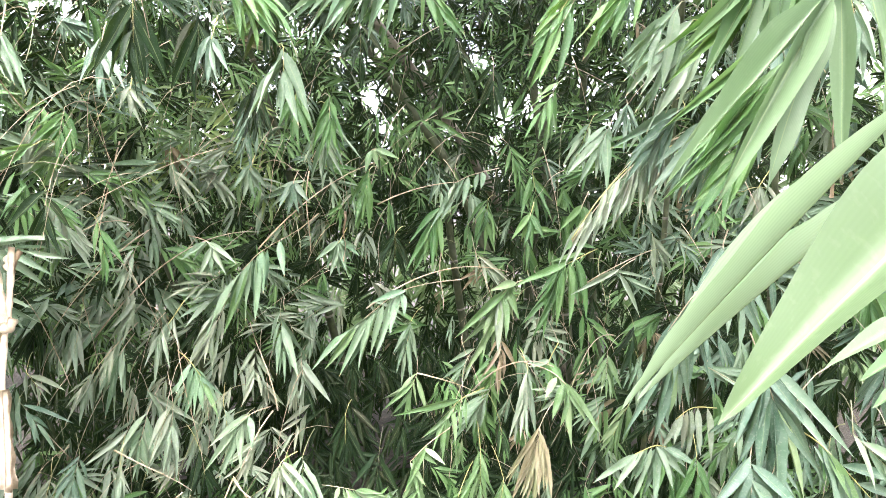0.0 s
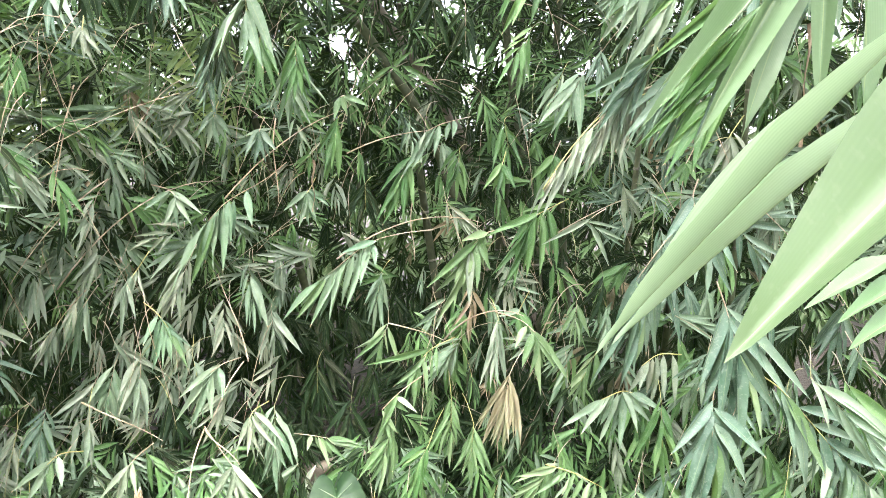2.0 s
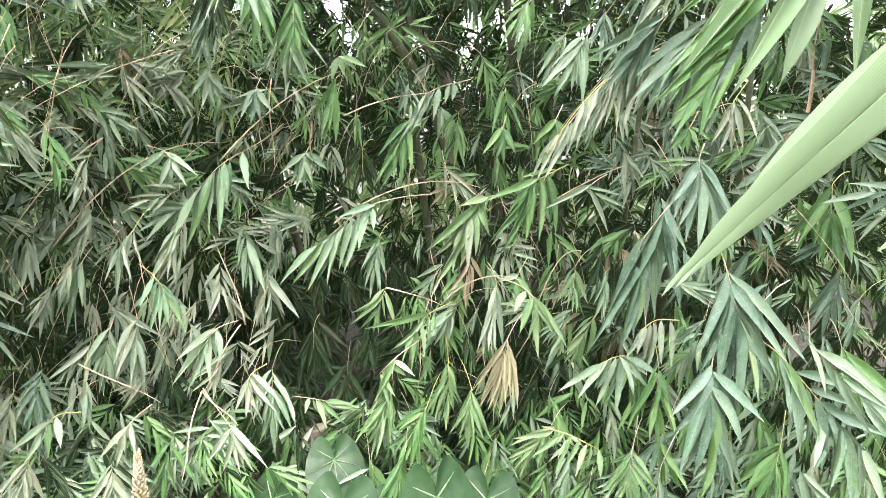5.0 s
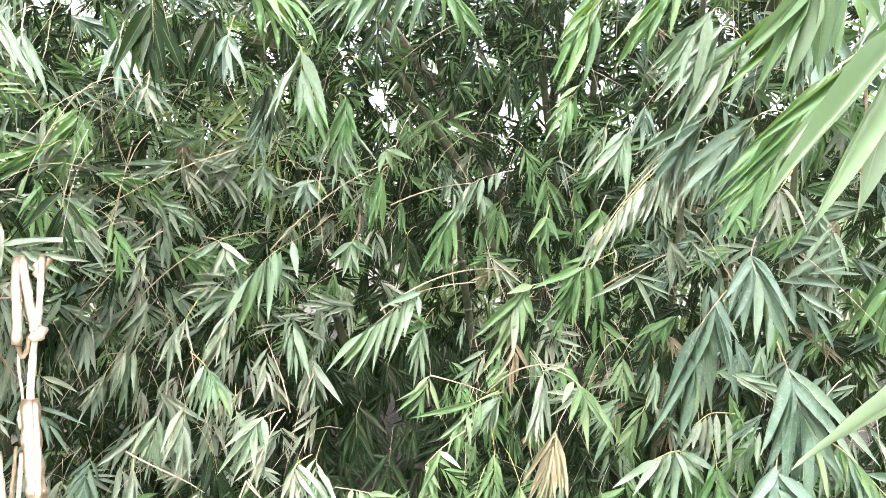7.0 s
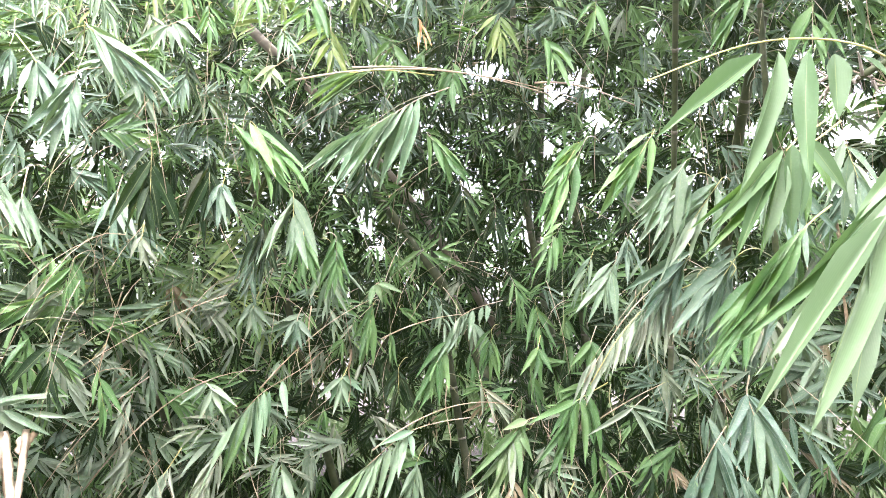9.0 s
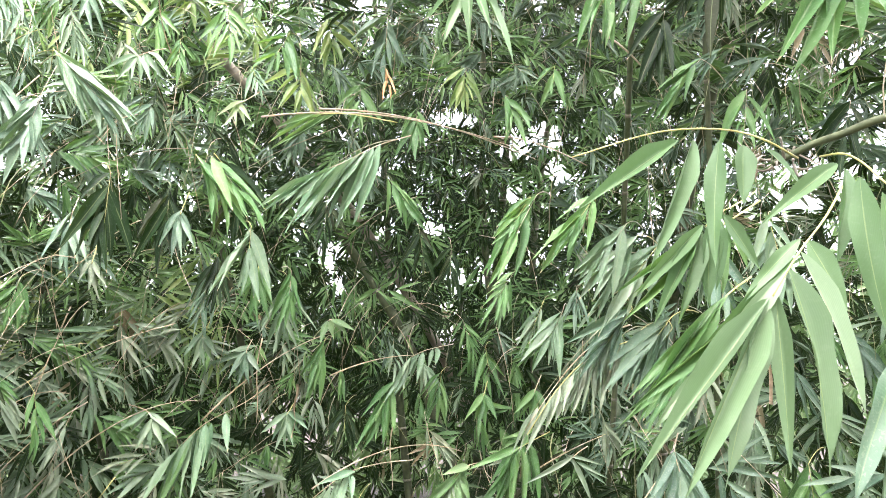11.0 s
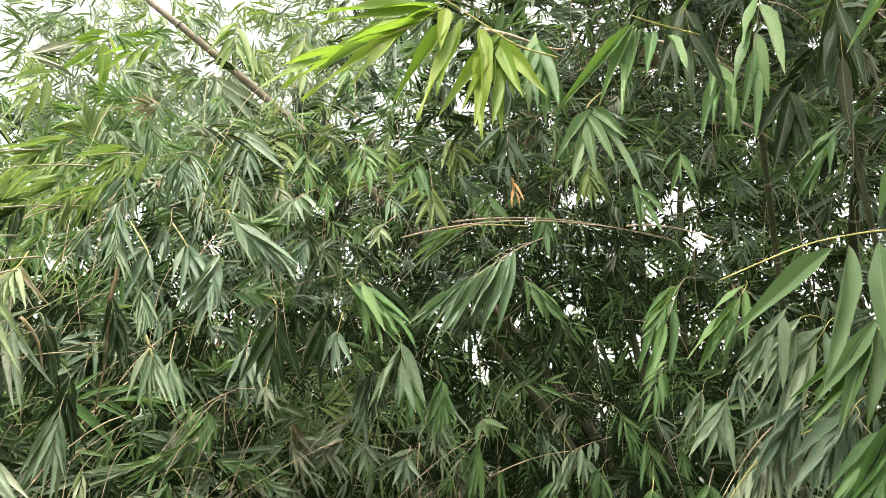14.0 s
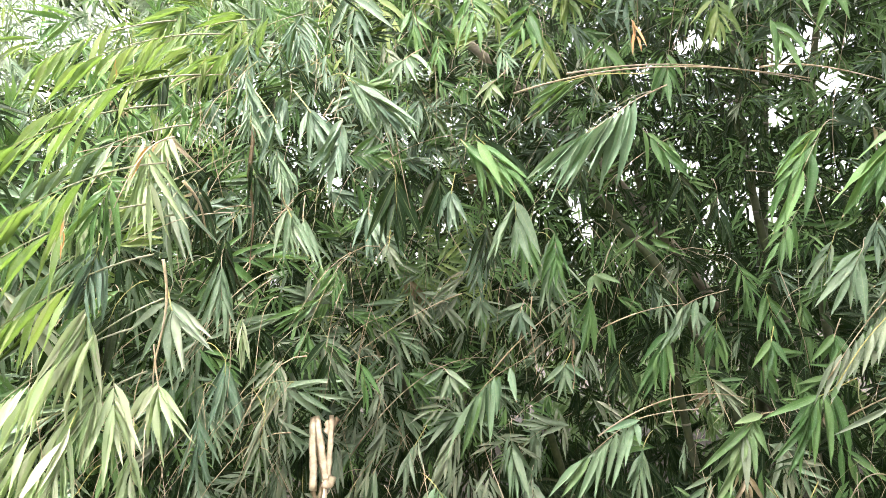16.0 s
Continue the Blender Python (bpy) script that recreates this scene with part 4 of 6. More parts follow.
leafy_tip([(0.81, 1.75, 1.31), (0.826, 1.725, 1.249), (0.854, 1.7, 1.138)], [((0.826, 1.725, 1.249), (0.74, 1.67, 1.049), 0.045), ((0.832, 1.72, 1.227), (0.762, 1.67, 0.99), 0.045), ((0.843, 1.71, 1.182), (0.799, 1.67, 0.946), 0.045), ((0.854, 1.7, 1.138), (0.853, 1.67, 0.882), 0.045), ((0.854, 1.7, 1.138), (0.92, 1.67, 0.923), 0.045, 'fresh'), ((0.848, 1.705, 1.16), (0.953, 1.67, 0.983), 0.045), ((0.837, 1.715, 1.205), (0.977, 1.67, 1.036), 0.045), ((0.826, 1.725, 1.249), (1.034, 1.67, 1.028), 0.045), ((0.848, 1.705, 1.16), (0.882, 1.67, 0.935), 0.045), ((0.832, 1.72, 1.227), (0.912, 1.67, 1.112), 0.045)], "slate", False)
leafy_tip([(0.812, 1.71, 1.068), (0.792, 1.685, 1.017), (0.786, 1.66, 0.931)], [((0.792, 1.685, 1.017), (0.668, 1.63, 0.899), 0.044), ((0.791, 1.68, 1.0), (0.688, 1.63, 0.841), 0.044), ((0.788, 1.67, 0.965), (0.71, 1.63, 0.744), 0.044), ((0.787, 1.665, 0.948), (0.748, 1.63, 0.729), 0.044), ((0.786, 1.66, 0.931), (0.807, 1.63, 0.646), 0.044, 'fresh'), ((0.787, 1.665, 0.948), (0.856, 1.63, 0.737), 0.044), ((0.788, 1.67, 0.965), (0.887, 1.63, 0.832), 0.044), ((0.791, 1.68, 1.0), (0.911, 1.63, 0.894), 0.044)], "slate", False)
leafy_tip([(0.93, 1.73, 1.07), (0.986, 1.705, 1.026), (1.122, 1.68, 0.872)], [((0.981, 1.708, 1.031), (1.075, 1.65, 0.838), 0.041, 'fresh'), ((0.975, 1.71, 1.035), (0.989, 1.65, 0.882), 0.041), ((1.013, 1.7, 0.995), (1.043, 1.65, 0.784), 0.04), ((1.068, 1.69, 0.934), (1.116, 1.65, 0.728), 0.04), ((1.095, 1.685, 0.903), (1.142, 1.65, 0.751), 0.04), ((1.122, 1.68, 0.872), (1.23, 1.65, 0.759), 0.04), ((1.013, 1.7, 0.995), (1.185, 1.65, 0.972), 0.04), ((1.095, 1.685, 0.903), (1.262, 1.65, 0.842), 0.04)], "slate", False)
leafy_tip([(1.079, 1.71, 0.904), (1.125, 1.685, 0.87), (1.187, 1.66, 0.807)], [((1.107, 1.695, 0.883), (1.043, 1.63, 0.776), 0.04), ((1.137, 1.68, 0.857), (1.092, 1.63, 0.702), 0.04), ((1.162, 1.67, 0.832), (1.167, 1.63, 0.657), 0.04), ((1.187, 1.66, 0.807), (1.252, 1.63, 0.657), 0.039)], "dusty", False)
leafy_tip([(0.062, 2.6, 1.354), (-0.068, 2.583, 1.338), (-0.197, 2.567, 1.295), (-0.37, 2.55, 1.155)], [((-0.179, 2.569, 1.301), (-0.225, 2.52, 1.151), 0.043), ((-0.215, 2.565, 1.281), (-0.276, 2.52, 1.052), 0.043), ((-0.256, 2.561, 1.247), (-0.344, 2.52, 1.007), 0.043), ((-0.298, 2.557, 1.214), (-0.407, 2.52, 0.985), 0.042), ((-0.344, 2.552, 1.176), (-0.467, 2.52, 1.006), 0.042, 'fresh'), ((-0.37, 2.55, 1.155), (-0.519, 2.52, 1.008), 0.042), ((-0.152, 2.572, 1.31), (-0.285, 2.52, 1.268), 0.043), ((-0.172, 2.57, 1.303), (-0.156, 2.52, 1.221), 0.043)], "teal", False)
leafy_tip([(-0.527, 2.7, 1.612), (-0.614, 2.683, 1.54), (-0.758, 2.667, 1.455), (-0.833, 2.65, 1.377)], [((-0.755, 2.667, 1.457), (-0.722, 2.62, 1.291), 0.049), ((-0.775, 2.663, 1.438), (-0.777, 2.62, 1.172), 0.049), ((-0.788, 2.66, 1.424), (-0.826, 2.62, 1.178), 0.049), ((-0.8, 2.657, 1.412), (-0.864, 2.62, 1.189), 0.049), ((-0.815, 2.654, 1.396), (-0.905, 2.62, 1.121), 0.049, 'fresh'), ((-0.833, 2.65, 1.377), (-0.995, 2.62, 1.104), 0.049), ((-0.686, 2.675, 1.498), (-0.646, 2.62, 1.359), 0.049)], "teal", False)
leafy_tip([(0.343, 2.55, 1.366), (0.256, 2.525, 1.346), (0.196, 2.5, 1.28)], [((0.244, 2.52, 1.333), (0.041, 2.47, 1.151), 0.046), ((0.22, 2.51, 1.306), (0.073, 2.47, 1.001), 0.046), ((0.196, 2.5, 1.28), (0.13, 2.47, 1.077), 0.046), ((0.208, 2.505, 1.293), (0.197, 2.47, 1.088), 0.046, 'pale'), ((0.22, 2.51, 1.306), (0.247, 2.47, 1.14), 0.046), ((0.244, 2.52, 1.333), (0.286, 2.47, 1.221), 0.046), ((0.273, 2.53, 1.35), (0.17, 2.47, 1.326), 0.046)], "fresh", False)
leafy_tip([(0.576, 2.55, 1.481), (0.477, 2.525, 1.433), (0.411, 2.5, 1.398)], [((0.464, 2.52, 1.426), (0.257, 2.47, 1.358), 0.042), ((0.437, 2.51, 1.412), (0.319, 2.47, 1.153), 0.042), ((0.424, 2.505, 1.405), (0.369, 2.47, 1.147), 0.042), ((0.437, 2.51, 1.412), (0.412, 2.47, 1.19), 0.042), ((0.464, 2.52, 1.426), (0.456, 2.47, 1.197), 0.042), ((0.477, 2.525, 1.433), (0.5, 2.47, 1.269), 0.042), ((0.497, 2.53, 1.442), (0.548, 2.47, 1.223), 0.042), ((0.451, 2.515, 1.419), (0.276, 2.47, 1.2), 0.042)], "green", False)
leafy_tip([(0.29, 2.35, 1.088), (0.378, 2.325, 1.064), (0.435, 2.3, 1.02)], [((0.424, 2.305, 1.029), (0.369, 2.27, 0.913), 0.04), ((0.435, 2.3, 1.02), (0.409, 2.27, 0.881), 0.04), ((0.435, 2.3, 1.02), (0.45, 2.27, 0.812), 0.04), ((0.424, 2.305, 1.029), (0.512, 2.27, 0.908), 0.04), ((0.412, 2.31, 1.038), (0.568, 2.27, 0.858), 0.04), ((0.401, 2.315, 1.046), (0.354, 2.27, 0.977), 0.04)], "fresh", False)
leafy_tip([(-1.026, 2.48, 1.081), (-0.968, 2.455, 1.049), (-0.913, 2.43, 0.997)], [((-0.957, 2.45, 1.038), (-1.006, 2.4, 0.941), 0.034), ((-0.935, 2.44, 1.018), (-0.971, 2.4, 0.83), 0.034), ((-0.913, 2.43, 0.997), (-0.929, 2.4, 0.841), 0.034), ((-0.913, 2.43, 0.997), (-0.886, 2.4, 0.867), 0.034), ((-0.935, 2.44, 1.018), (-0.822, 2.4, 0.85), 0.034, 'fresh'), ((-0.957, 2.45, 1.038), (-0.811, 2.4, 0.927), 0.034)], "teal", False)
leafy_tip([(-1.028, 2.55, 1.265), (-1.069, 2.525, 1.192), (-1.108, 2.5, 1.131)], [((-1.093, 2.51, 1.155), (-1.163, 2.47, 1.018), 0.028), ((-1.108, 2.5, 1.131), (-1.117, 2.47, 0.94), 0.028), ((-1.108, 2.5, 1.131), (-1.085, 2.47, 1.014), 0.028), ((-1.093, 2.51, 1.155), (-1.051, 2.47, 1.014), 0.028), ((-1.069, 2.525, 1.192), (-1.139, 2.47, 1.061), 0.029), ((-1.061, 2.53, 1.206), (-1.011, 2.47, 1.084), 0.029)], "pale", False)
leafy_tip([(-1.217, 2.55, 1.176), (-1.343, 2.525, 1.036), (-1.392, 2.5, 0.954)], [((-1.382, 2.505, 0.97), (-1.483, 2.47, 0.785), 0.028), ((-1.392, 2.5, 0.954), (-1.427, 2.47, 0.778), 0.028), ((-1.392, 2.5, 0.954), (-1.376, 2.47, 0.837), 0.028), ((-1.382, 2.505, 0.97), (-1.361, 2.47, 0.841), 0.028), ((-1.372, 2.51, 0.987), (-1.454, 2.47, 0.818), 0.028)], "pale", False)
leafy_tip([(-1.231, 2.55, 1.132), (-1.252, 2.525, 1.092), (-1.267, 2.5, 1.054)], [((-1.261, 2.51, 1.069), (-1.36, 2.47, 0.881), 0.035), ((-1.267, 2.5, 1.054), (-1.316, 2.47, 0.808), 0.035), ((-1.267, 2.5, 1.054), (-1.288, 2.47, 0.802), 0.035), ((-1.258, 2.515, 1.077), (-1.242, 2.47, 0.919), 0.035), ((-1.255, 2.52, 1.084), (-1.318, 2.47, 0.929), 0.035)], "dusty", False)
leafy_tip([(-0.653, 2.45, 0.879), (-0.708, 2.425, 0.864), (-0.752, 2.4, 0.836)], [((-0.735, 2.41, 0.847), (-0.888, 2.37, 0.651), 0.04), ((-0.752, 2.4, 0.836), (-0.826, 2.37, 0.636), 0.04), ((-0.752, 2.4, 0.836), (-0.787, 2.37, 0.674), 0.04), ((-0.744, 2.405, 0.841), (-0.747, 2.37, 0.659), 0.04), ((-0.726, 2.415, 0.853), (-0.681, 2.37, 0.746), 0.04), ((-0.717, 2.42, 0.859), (-0.858, 2.37, 0.749), 0.04)], "dusty", False)
leafy_tip([(-0.523, 2.35, 0.748), (-0.567, 2.325, 0.725), (-0.58, 2.3, 0.704)], [((-0.575, 2.31, 0.712), (-0.62, 2.27, 0.597), 0.03), ((-0.58, 2.3, 0.704), (-0.585, 2.27, 0.576), 0.03), ((-0.58, 2.3, 0.704), (-0.526, 2.27, 0.556), 0.03), ((-0.575, 2.31, 0.712), (-0.471, 2.27, 0.598), 0.03), ((-0.57, 2.32, 0.721), (-0.44, 2.27, 0.64), 0.03), ((-0.578, 2.305, 0.708), (-0.557, 2.27, 0.539), 0.03)], "stale", False)
leafy_tip([(-0.722, 2.25, 0.692), (-0.648, 2.225, 0.601), (-0.603, 2.2, 0.562)], [((-0.612, 2.205, 0.57), (-0.689, 2.17, 0.455), 0.032), ((-0.603, 2.2, 0.562), (-0.64, 2.17, 0.414), 0.032), ((-0.603, 2.2, 0.562), (-0.579, 2.17, 0.404), 0.032), ((-0.612, 2.205, 0.57), (-0.53, 2.17, 0.425), 0.032), ((-0.621, 2.21, 0.578), (-0.482, 2.17, 0.446), 0.033)], "stale", False)
leafy_tip([(-1.151, 2.25, 0.596), (-1.215, 2.225, 0.597), (-1.251, 2.2, 0.568)], [((-1.229, 2.215, 0.585), (-1.367, 2.17, 0.484), 0.038), ((-1.244, 2.205, 0.574), (-1.312, 2.17, 0.45), 0.038), ((-1.251, 2.2, 0.568), (-1.27, 2.17, 0.44), 0.038), ((-1.237, 2.21, 0.579), (-1.223, 2.17, 0.461), 0.038, 'fresh'), ((-1.222, 2.22, 0.591), (-1.181, 2.17, 0.502), 0.038)], "dusty", False)
leafy_tip([(-0.903, 2.25, 0.629), (-0.952, 2.225, 0.589), (-0.966, 2.2, 0.57)], [((-0.963, 2.205, 0.574), (-1.073, 2.17, 0.458), 0.029), ((-0.966, 2.2, 0.57), (-1.012, 2.17, 0.426), 0.029), ((-0.966, 2.2, 0.57), (-0.972, 2.17, 0.443), 0.029), ((-0.96, 2.21, 0.577), (-0.93, 2.17, 0.48), 0.029)], "stale", False)
leafy_tip([(-0.483, 2.55, 0.539), (-0.411, 2.525, 0.543), (-0.339, 2.5, 0.543)], [((-0.411, 2.525, 0.543), (-0.409, 2.47, 0.506), 0.031), ((-0.382, 2.515, 0.543), (-0.32, 2.47, 0.437), 0.031), ((-0.353, 2.505, 0.543), (-0.254, 2.47, 0.461), 0.031), ((-0.339, 2.5, 0.543), (-0.193, 2.47, 0.521), 0.031), ((-0.339, 2.5, 0.543), (-0.231, 2.47, 0.553), 0.031)], "fresh", False)
leafy_tip([(0.153, 2.55, 0.94), (0.066, 2.525, 0.902), (0.002, 2.5, 0.842)], [((0.066, 2.525, 0.902), (-0.189, 2.47, 0.85), 0.033), ((0.04, 2.515, 0.878), (-0.083, 2.47, 0.762), 0.033), ((0.015, 2.505, 0.854), (-0.051, 2.47, 0.717), 0.033), ((0.002, 2.5, 0.842), (0.003, 2.47, 0.673), 0.033), ((0.027, 2.51, 0.866), (0.057, 2.47, 0.74), 0.033), ((0.083, 2.53, 0.909), (0.089, 2.47, 0.807), 0.033)], "fresh", False)
leafy_tip([(0.026, 2.45, 0.814), (-0.058, 2.425, 0.756), (-0.119, 2.4, 0.699)], [((-0.058, 2.425, 0.756), (-0.137, 2.37, 0.602), 0.034), ((-0.082, 2.415, 0.733), (-0.159, 2.37, 0.537), 0.034), ((-0.107, 2.405, 0.711), (-0.075, 2.37, 0.559), 0.033), ((-0.119, 2.4, 0.699), (-0.054, 2.37, 0.625), 0.033), ((-0.07, 2.42, 0.744), (0.019, 2.37, 0.712), 0.034)], "fresh", False)
leafy_tip([(0.436, 2.05, 0.664), (0.521, 2.025, 0.649), (0.605, 2.0, 0.615)], [((0.47, 2.04, 0.658), (0.329, 1.97, 0.666), 0.03), ((0.521, 2.025, 0.649), (0.461, 1.97, 0.547), 0.03), ((0.571, 2.01, 0.629), (0.531, 1.97, 0.539), 0.029), ((0.605, 2.0, 0.615), (0.618, 1.97, 0.53), 0.029), ((0.487, 2.035, 0.655), (0.391, 1.97, 0.602), 0.03)], "fresh", False)
leafy_tip([(0.743, 2.15, 0.862), (0.689, 2.125, 0.88), (0.619, 2.1, 0.861)], [((0.699, 2.13, 0.877), (0.663, 2.07, 0.703), 0.039), ((0.675, 2.12, 0.876), (0.599, 2.07, 0.722), 0.038), ((0.647, 2.11, 0.869), (0.544, 2.07, 0.759), 0.038), ((0.619, 2.1, 0.861), (0.48, 2.07, 0.787), 0.038), ((0.689, 2.125, 0.88), (0.724, 2.07, 0.761), 0.039), ((0.71, 2.135, 0.873), (0.776, 2.07, 0.799), 0.039), ((0.721, 2.14, 0.87), (0.809, 2.07, 0.845), 0.039)], "dusty", False)
leafy_tip([(0.903, 2.2, 0.982), (0.819, 2.175, 0.989), (0.757, 2.15, 0.958)], [((0.835, 2.18, 0.988), (0.816, 2.12, 0.855), 0.034), ((0.806, 2.17, 0.983), (0.781, 2.12, 0.826), 0.034), ((0.781, 2.16, 0.97), (0.732, 2.12, 0.892), 0.034), ((0.869, 2.19, 0.985), (0.854, 2.12, 0.836), 0.034), ((0.757, 2.15, 0.958), (0.706, 2.12, 0.873), 0.033)], "stale", False)
leafy_tip([(0.683, 0.85, 2.335), (0.628, 0.825, 2.301), (0.591, 0.8, 2.261)], [((0.591, 0.8, 2.261), (0.483, 0.77, 2.097), 0.03), ((0.598, 0.805, 2.269), (0.511, 0.77, 2.089), 0.03), ((0.606, 0.81, 2.277), (0.552, 0.77, 2.11), 0.03), ((0.621, 0.82, 2.293), (0.588, 0.77, 2.126), 0.03), ((0.639, 0.83, 2.307), (0.629, 0.77, 2.173), 0.031), ((0.672, 0.845, 2.328), (0.668, 0.77, 2.166), 0.031), ((0.613, 0.815, 2.285), (0.465, 0.77, 2.172), 0.03)], "green")
leafy_tip([(0.738, 0.79, 2.488), (0.673, 0.765, 2.488), (0.62, 0.74, 2.491)], [((0.631, 0.745, 2.491), (0.529, 0.71, 2.311), 0.033), ((0.652, 0.755, 2.489), (0.599, 0.71, 2.374), 0.033), ((0.673, 0.765, 2.488), (0.527, 0.71, 2.24), 0.034), ((0.699, 0.775, 2.488), (0.454, 0.71, 2.242), 0.034), ((0.673, 0.765, 2.488), (0.598, 0.71, 2.273), 0.034), ((0.725, 0.785, 2.488), (0.639, 0.71, 2.298), 0.035), ((0.62, 0.74, 2.491), (0.386, 0.71, 2.313), 0.033, 'sunlit')], "green")
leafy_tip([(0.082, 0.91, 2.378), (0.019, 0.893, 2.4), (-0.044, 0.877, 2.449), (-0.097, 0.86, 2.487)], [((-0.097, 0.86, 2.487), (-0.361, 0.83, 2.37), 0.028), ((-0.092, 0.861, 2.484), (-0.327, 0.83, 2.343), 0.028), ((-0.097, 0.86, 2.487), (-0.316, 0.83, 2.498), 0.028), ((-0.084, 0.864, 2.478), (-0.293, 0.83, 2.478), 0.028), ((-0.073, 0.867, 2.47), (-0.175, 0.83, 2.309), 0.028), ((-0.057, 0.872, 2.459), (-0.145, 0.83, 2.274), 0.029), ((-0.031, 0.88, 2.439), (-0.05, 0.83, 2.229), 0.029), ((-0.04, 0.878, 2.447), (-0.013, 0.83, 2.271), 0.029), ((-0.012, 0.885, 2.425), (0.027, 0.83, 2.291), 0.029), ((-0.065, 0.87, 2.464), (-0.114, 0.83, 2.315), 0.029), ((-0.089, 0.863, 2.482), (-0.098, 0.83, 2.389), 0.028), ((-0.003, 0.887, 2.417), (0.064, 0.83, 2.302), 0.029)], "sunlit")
leafy_tip([(0.151, 0.966, 2.341), (0.131, 0.941, 2.314), (0.118, 0.916, 2.287)], [((0.128, 0.936, 2.309), (0.063, 0.886, 2.209), 0.021), ((0.123, 0.926, 2.298), (0.079, 0.886, 2.167), 0.021), ((0.118, 0.916, 2.287), (0.128, 0.886, 2.171), 0.02), ((0.121, 0.921, 2.293), (0.153, 0.886, 2.191), 0.02), ((0.126, 0.931, 2.303), (0.199, 0.886, 2.144), 0.021), ((0.131, 0.941, 2.314), (0.175, 0.886, 2.241), 0.021)], "near_green")
leafy_tip([(0.321, 1.0, 2.443), (0.254, 0.975, 2.457), (0.208, 0.95, 2.464)], [((0.212, 0.952, 2.463), (0.137, 0.92, 2.313), 0.023), ((0.208, 0.95, 2.464), (0.059, 0.92, 2.288), 0.023), ((0.226, 0.96, 2.461), (0.178, 0.92, 2.319), 0.023), ((0.244, 0.97, 2.458), (0.214, 0.92, 2.355), 0.023), ((0.267, 0.98, 2.454), (0.277, 0.92, 2.351), 0.024), ((0.217, 0.955, 2.462), (0.161, 0.92, 2.289), 0.023)], "green")
leafy_tip([(0.47, 0.98, 2.712), (0.411, 0.955, 2.662), (0.366, 0.93, 2.633)], [((0.434, 0.965, 2.682), (0.275, 0.9, 2.45), 0.022), ((0.393, 0.945, 2.65), (0.208, 0.9, 2.552), 0.022), ((0.384, 0.94, 2.645), (0.294, 0.9, 2.482), 0.022), ((0.446, 0.97, 2.692), (0.36, 0.9, 2.446), 0.022)], "green")
leafy_tip([(-1.099, 1.15, 2.234), (-1.089, 1.125, 2.2), (-1.082, 1.1, 2.173)], [((-1.087, 1.12, 2.194), (-1.132, 1.07, 2.106), 0.017, 'orange'), ((-1.084, 1.11, 2.183), (-1.101, 1.07, 2.116), 0.017), ((-1.082, 1.1, 2.173), (-1.056, 1.07, 2.084), 0.017), ((-1.083, 1.105, 2.178), (-1.03, 1.07, 2.094), 0.017), ((-1.086, 1.115, 2.189), (-0.999, 1.07, 2.087), 0.017), ((-1.089, 1.125, 2.2), (-0.96, 1.07, 2.087), 0.017, 'husk')], "blond", False)
leafy_tip([(-1.115, 1.135, 2.185), (-1.081, 1.11, 2.109), (-1.054, 1.085, 2.063)], [((-1.07, 1.1, 2.09), (-1.139, 1.055, 1.976), 0.028), ((-1.059, 1.09, 2.072), (-1.04, 1.055, 1.918), 0.028), ((-1.054, 1.085, 2.063), (-1.018, 1.055, 1.84), 0.028), ((-1.056, 1.088, 2.067), (-0.979, 1.055, 1.89), 0.028), ((-1.062, 1.092, 2.077), (-0.955, 1.055, 1.889), 0.028), ((-1.07, 1.1, 2.09), (-0.911, 1.055, 1.922), 0.028), ((-1.064, 1.095, 2.081), (-1.104, 1.055, 1.999), 0.028)], "pale", False)
leafy_tip([(-1.063, 1.08, 1.873), (-1.024, 1.055, 1.81), (-0.993, 1.03, 1.785)], [((-1.017, 1.05, 1.805), (-1.084, 1.0, 1.739), 0.026), ((-1.005, 1.04, 1.795), (-1.049, 1.0, 1.681), 0.026), ((-0.999, 1.035, 1.79), (-1.008, 1.0, 1.697), 0.026), ((-0.993, 1.03, 1.785), (-0.969, 1.0, 1.625), 0.026), ((-0.999, 1.035, 1.79), (-0.927, 1.0, 1.67), 0.026), ((-1.011, 1.045, 1.8), (-0.865, 1.0, 1.702), 0.026), ((-1.017, 1.05, 1.805), (-0.876, 1.0, 1.728), 0.026)], "pale", False)
leafy_tip([(-1.061, 1.05, 1.714), (-1.028, 1.025, 1.651), (-0.997, 1.0, 1.626)], [((-1.016, 1.015, 1.641), (-1.066, 0.97, 1.538), 0.021), ((-1.009, 1.01, 1.636), (-1.03, 0.97, 1.569), 0.021), ((-1.003, 1.005, 1.631), (-1.012, 0.97, 1.507), 0.021), ((-0.997, 1.0, 1.626), (-0.962, 0.97, 1.477), 0.021), ((-1.003, 1.005, 1.631), (-0.927, 0.97, 1.543), 0.021), ((-1.009, 1.01, 1.636), (-0.893, 0.97, 1.524), 0.021)], "blond", False)
leafy_tip([(-1.035, 1.497, 2.096), (-1.003, 1.472, 2.061), (-0.973, 1.447, 2.029)], [((-0.997, 1.467, 2.055), (-1.011, 1.417, 1.918), 0.026), ((-0.985, 1.457, 2.042), (-0.983, 1.417, 1.901), 0.026), ((-0.973, 1.447, 2.029), (-0.948, 1.417, 1.907), 0.026), ((-0.985, 1.457, 2.042), (-0.903, 1.417, 1.92), 0.026), ((-1.003, 1.472, 2.061), (-0.866, 1.417, 1.896), 0.026), ((-0.973, 1.447, 2.029), (-0.93, 1.417, 1.924), 0.026)], "dusty", False)
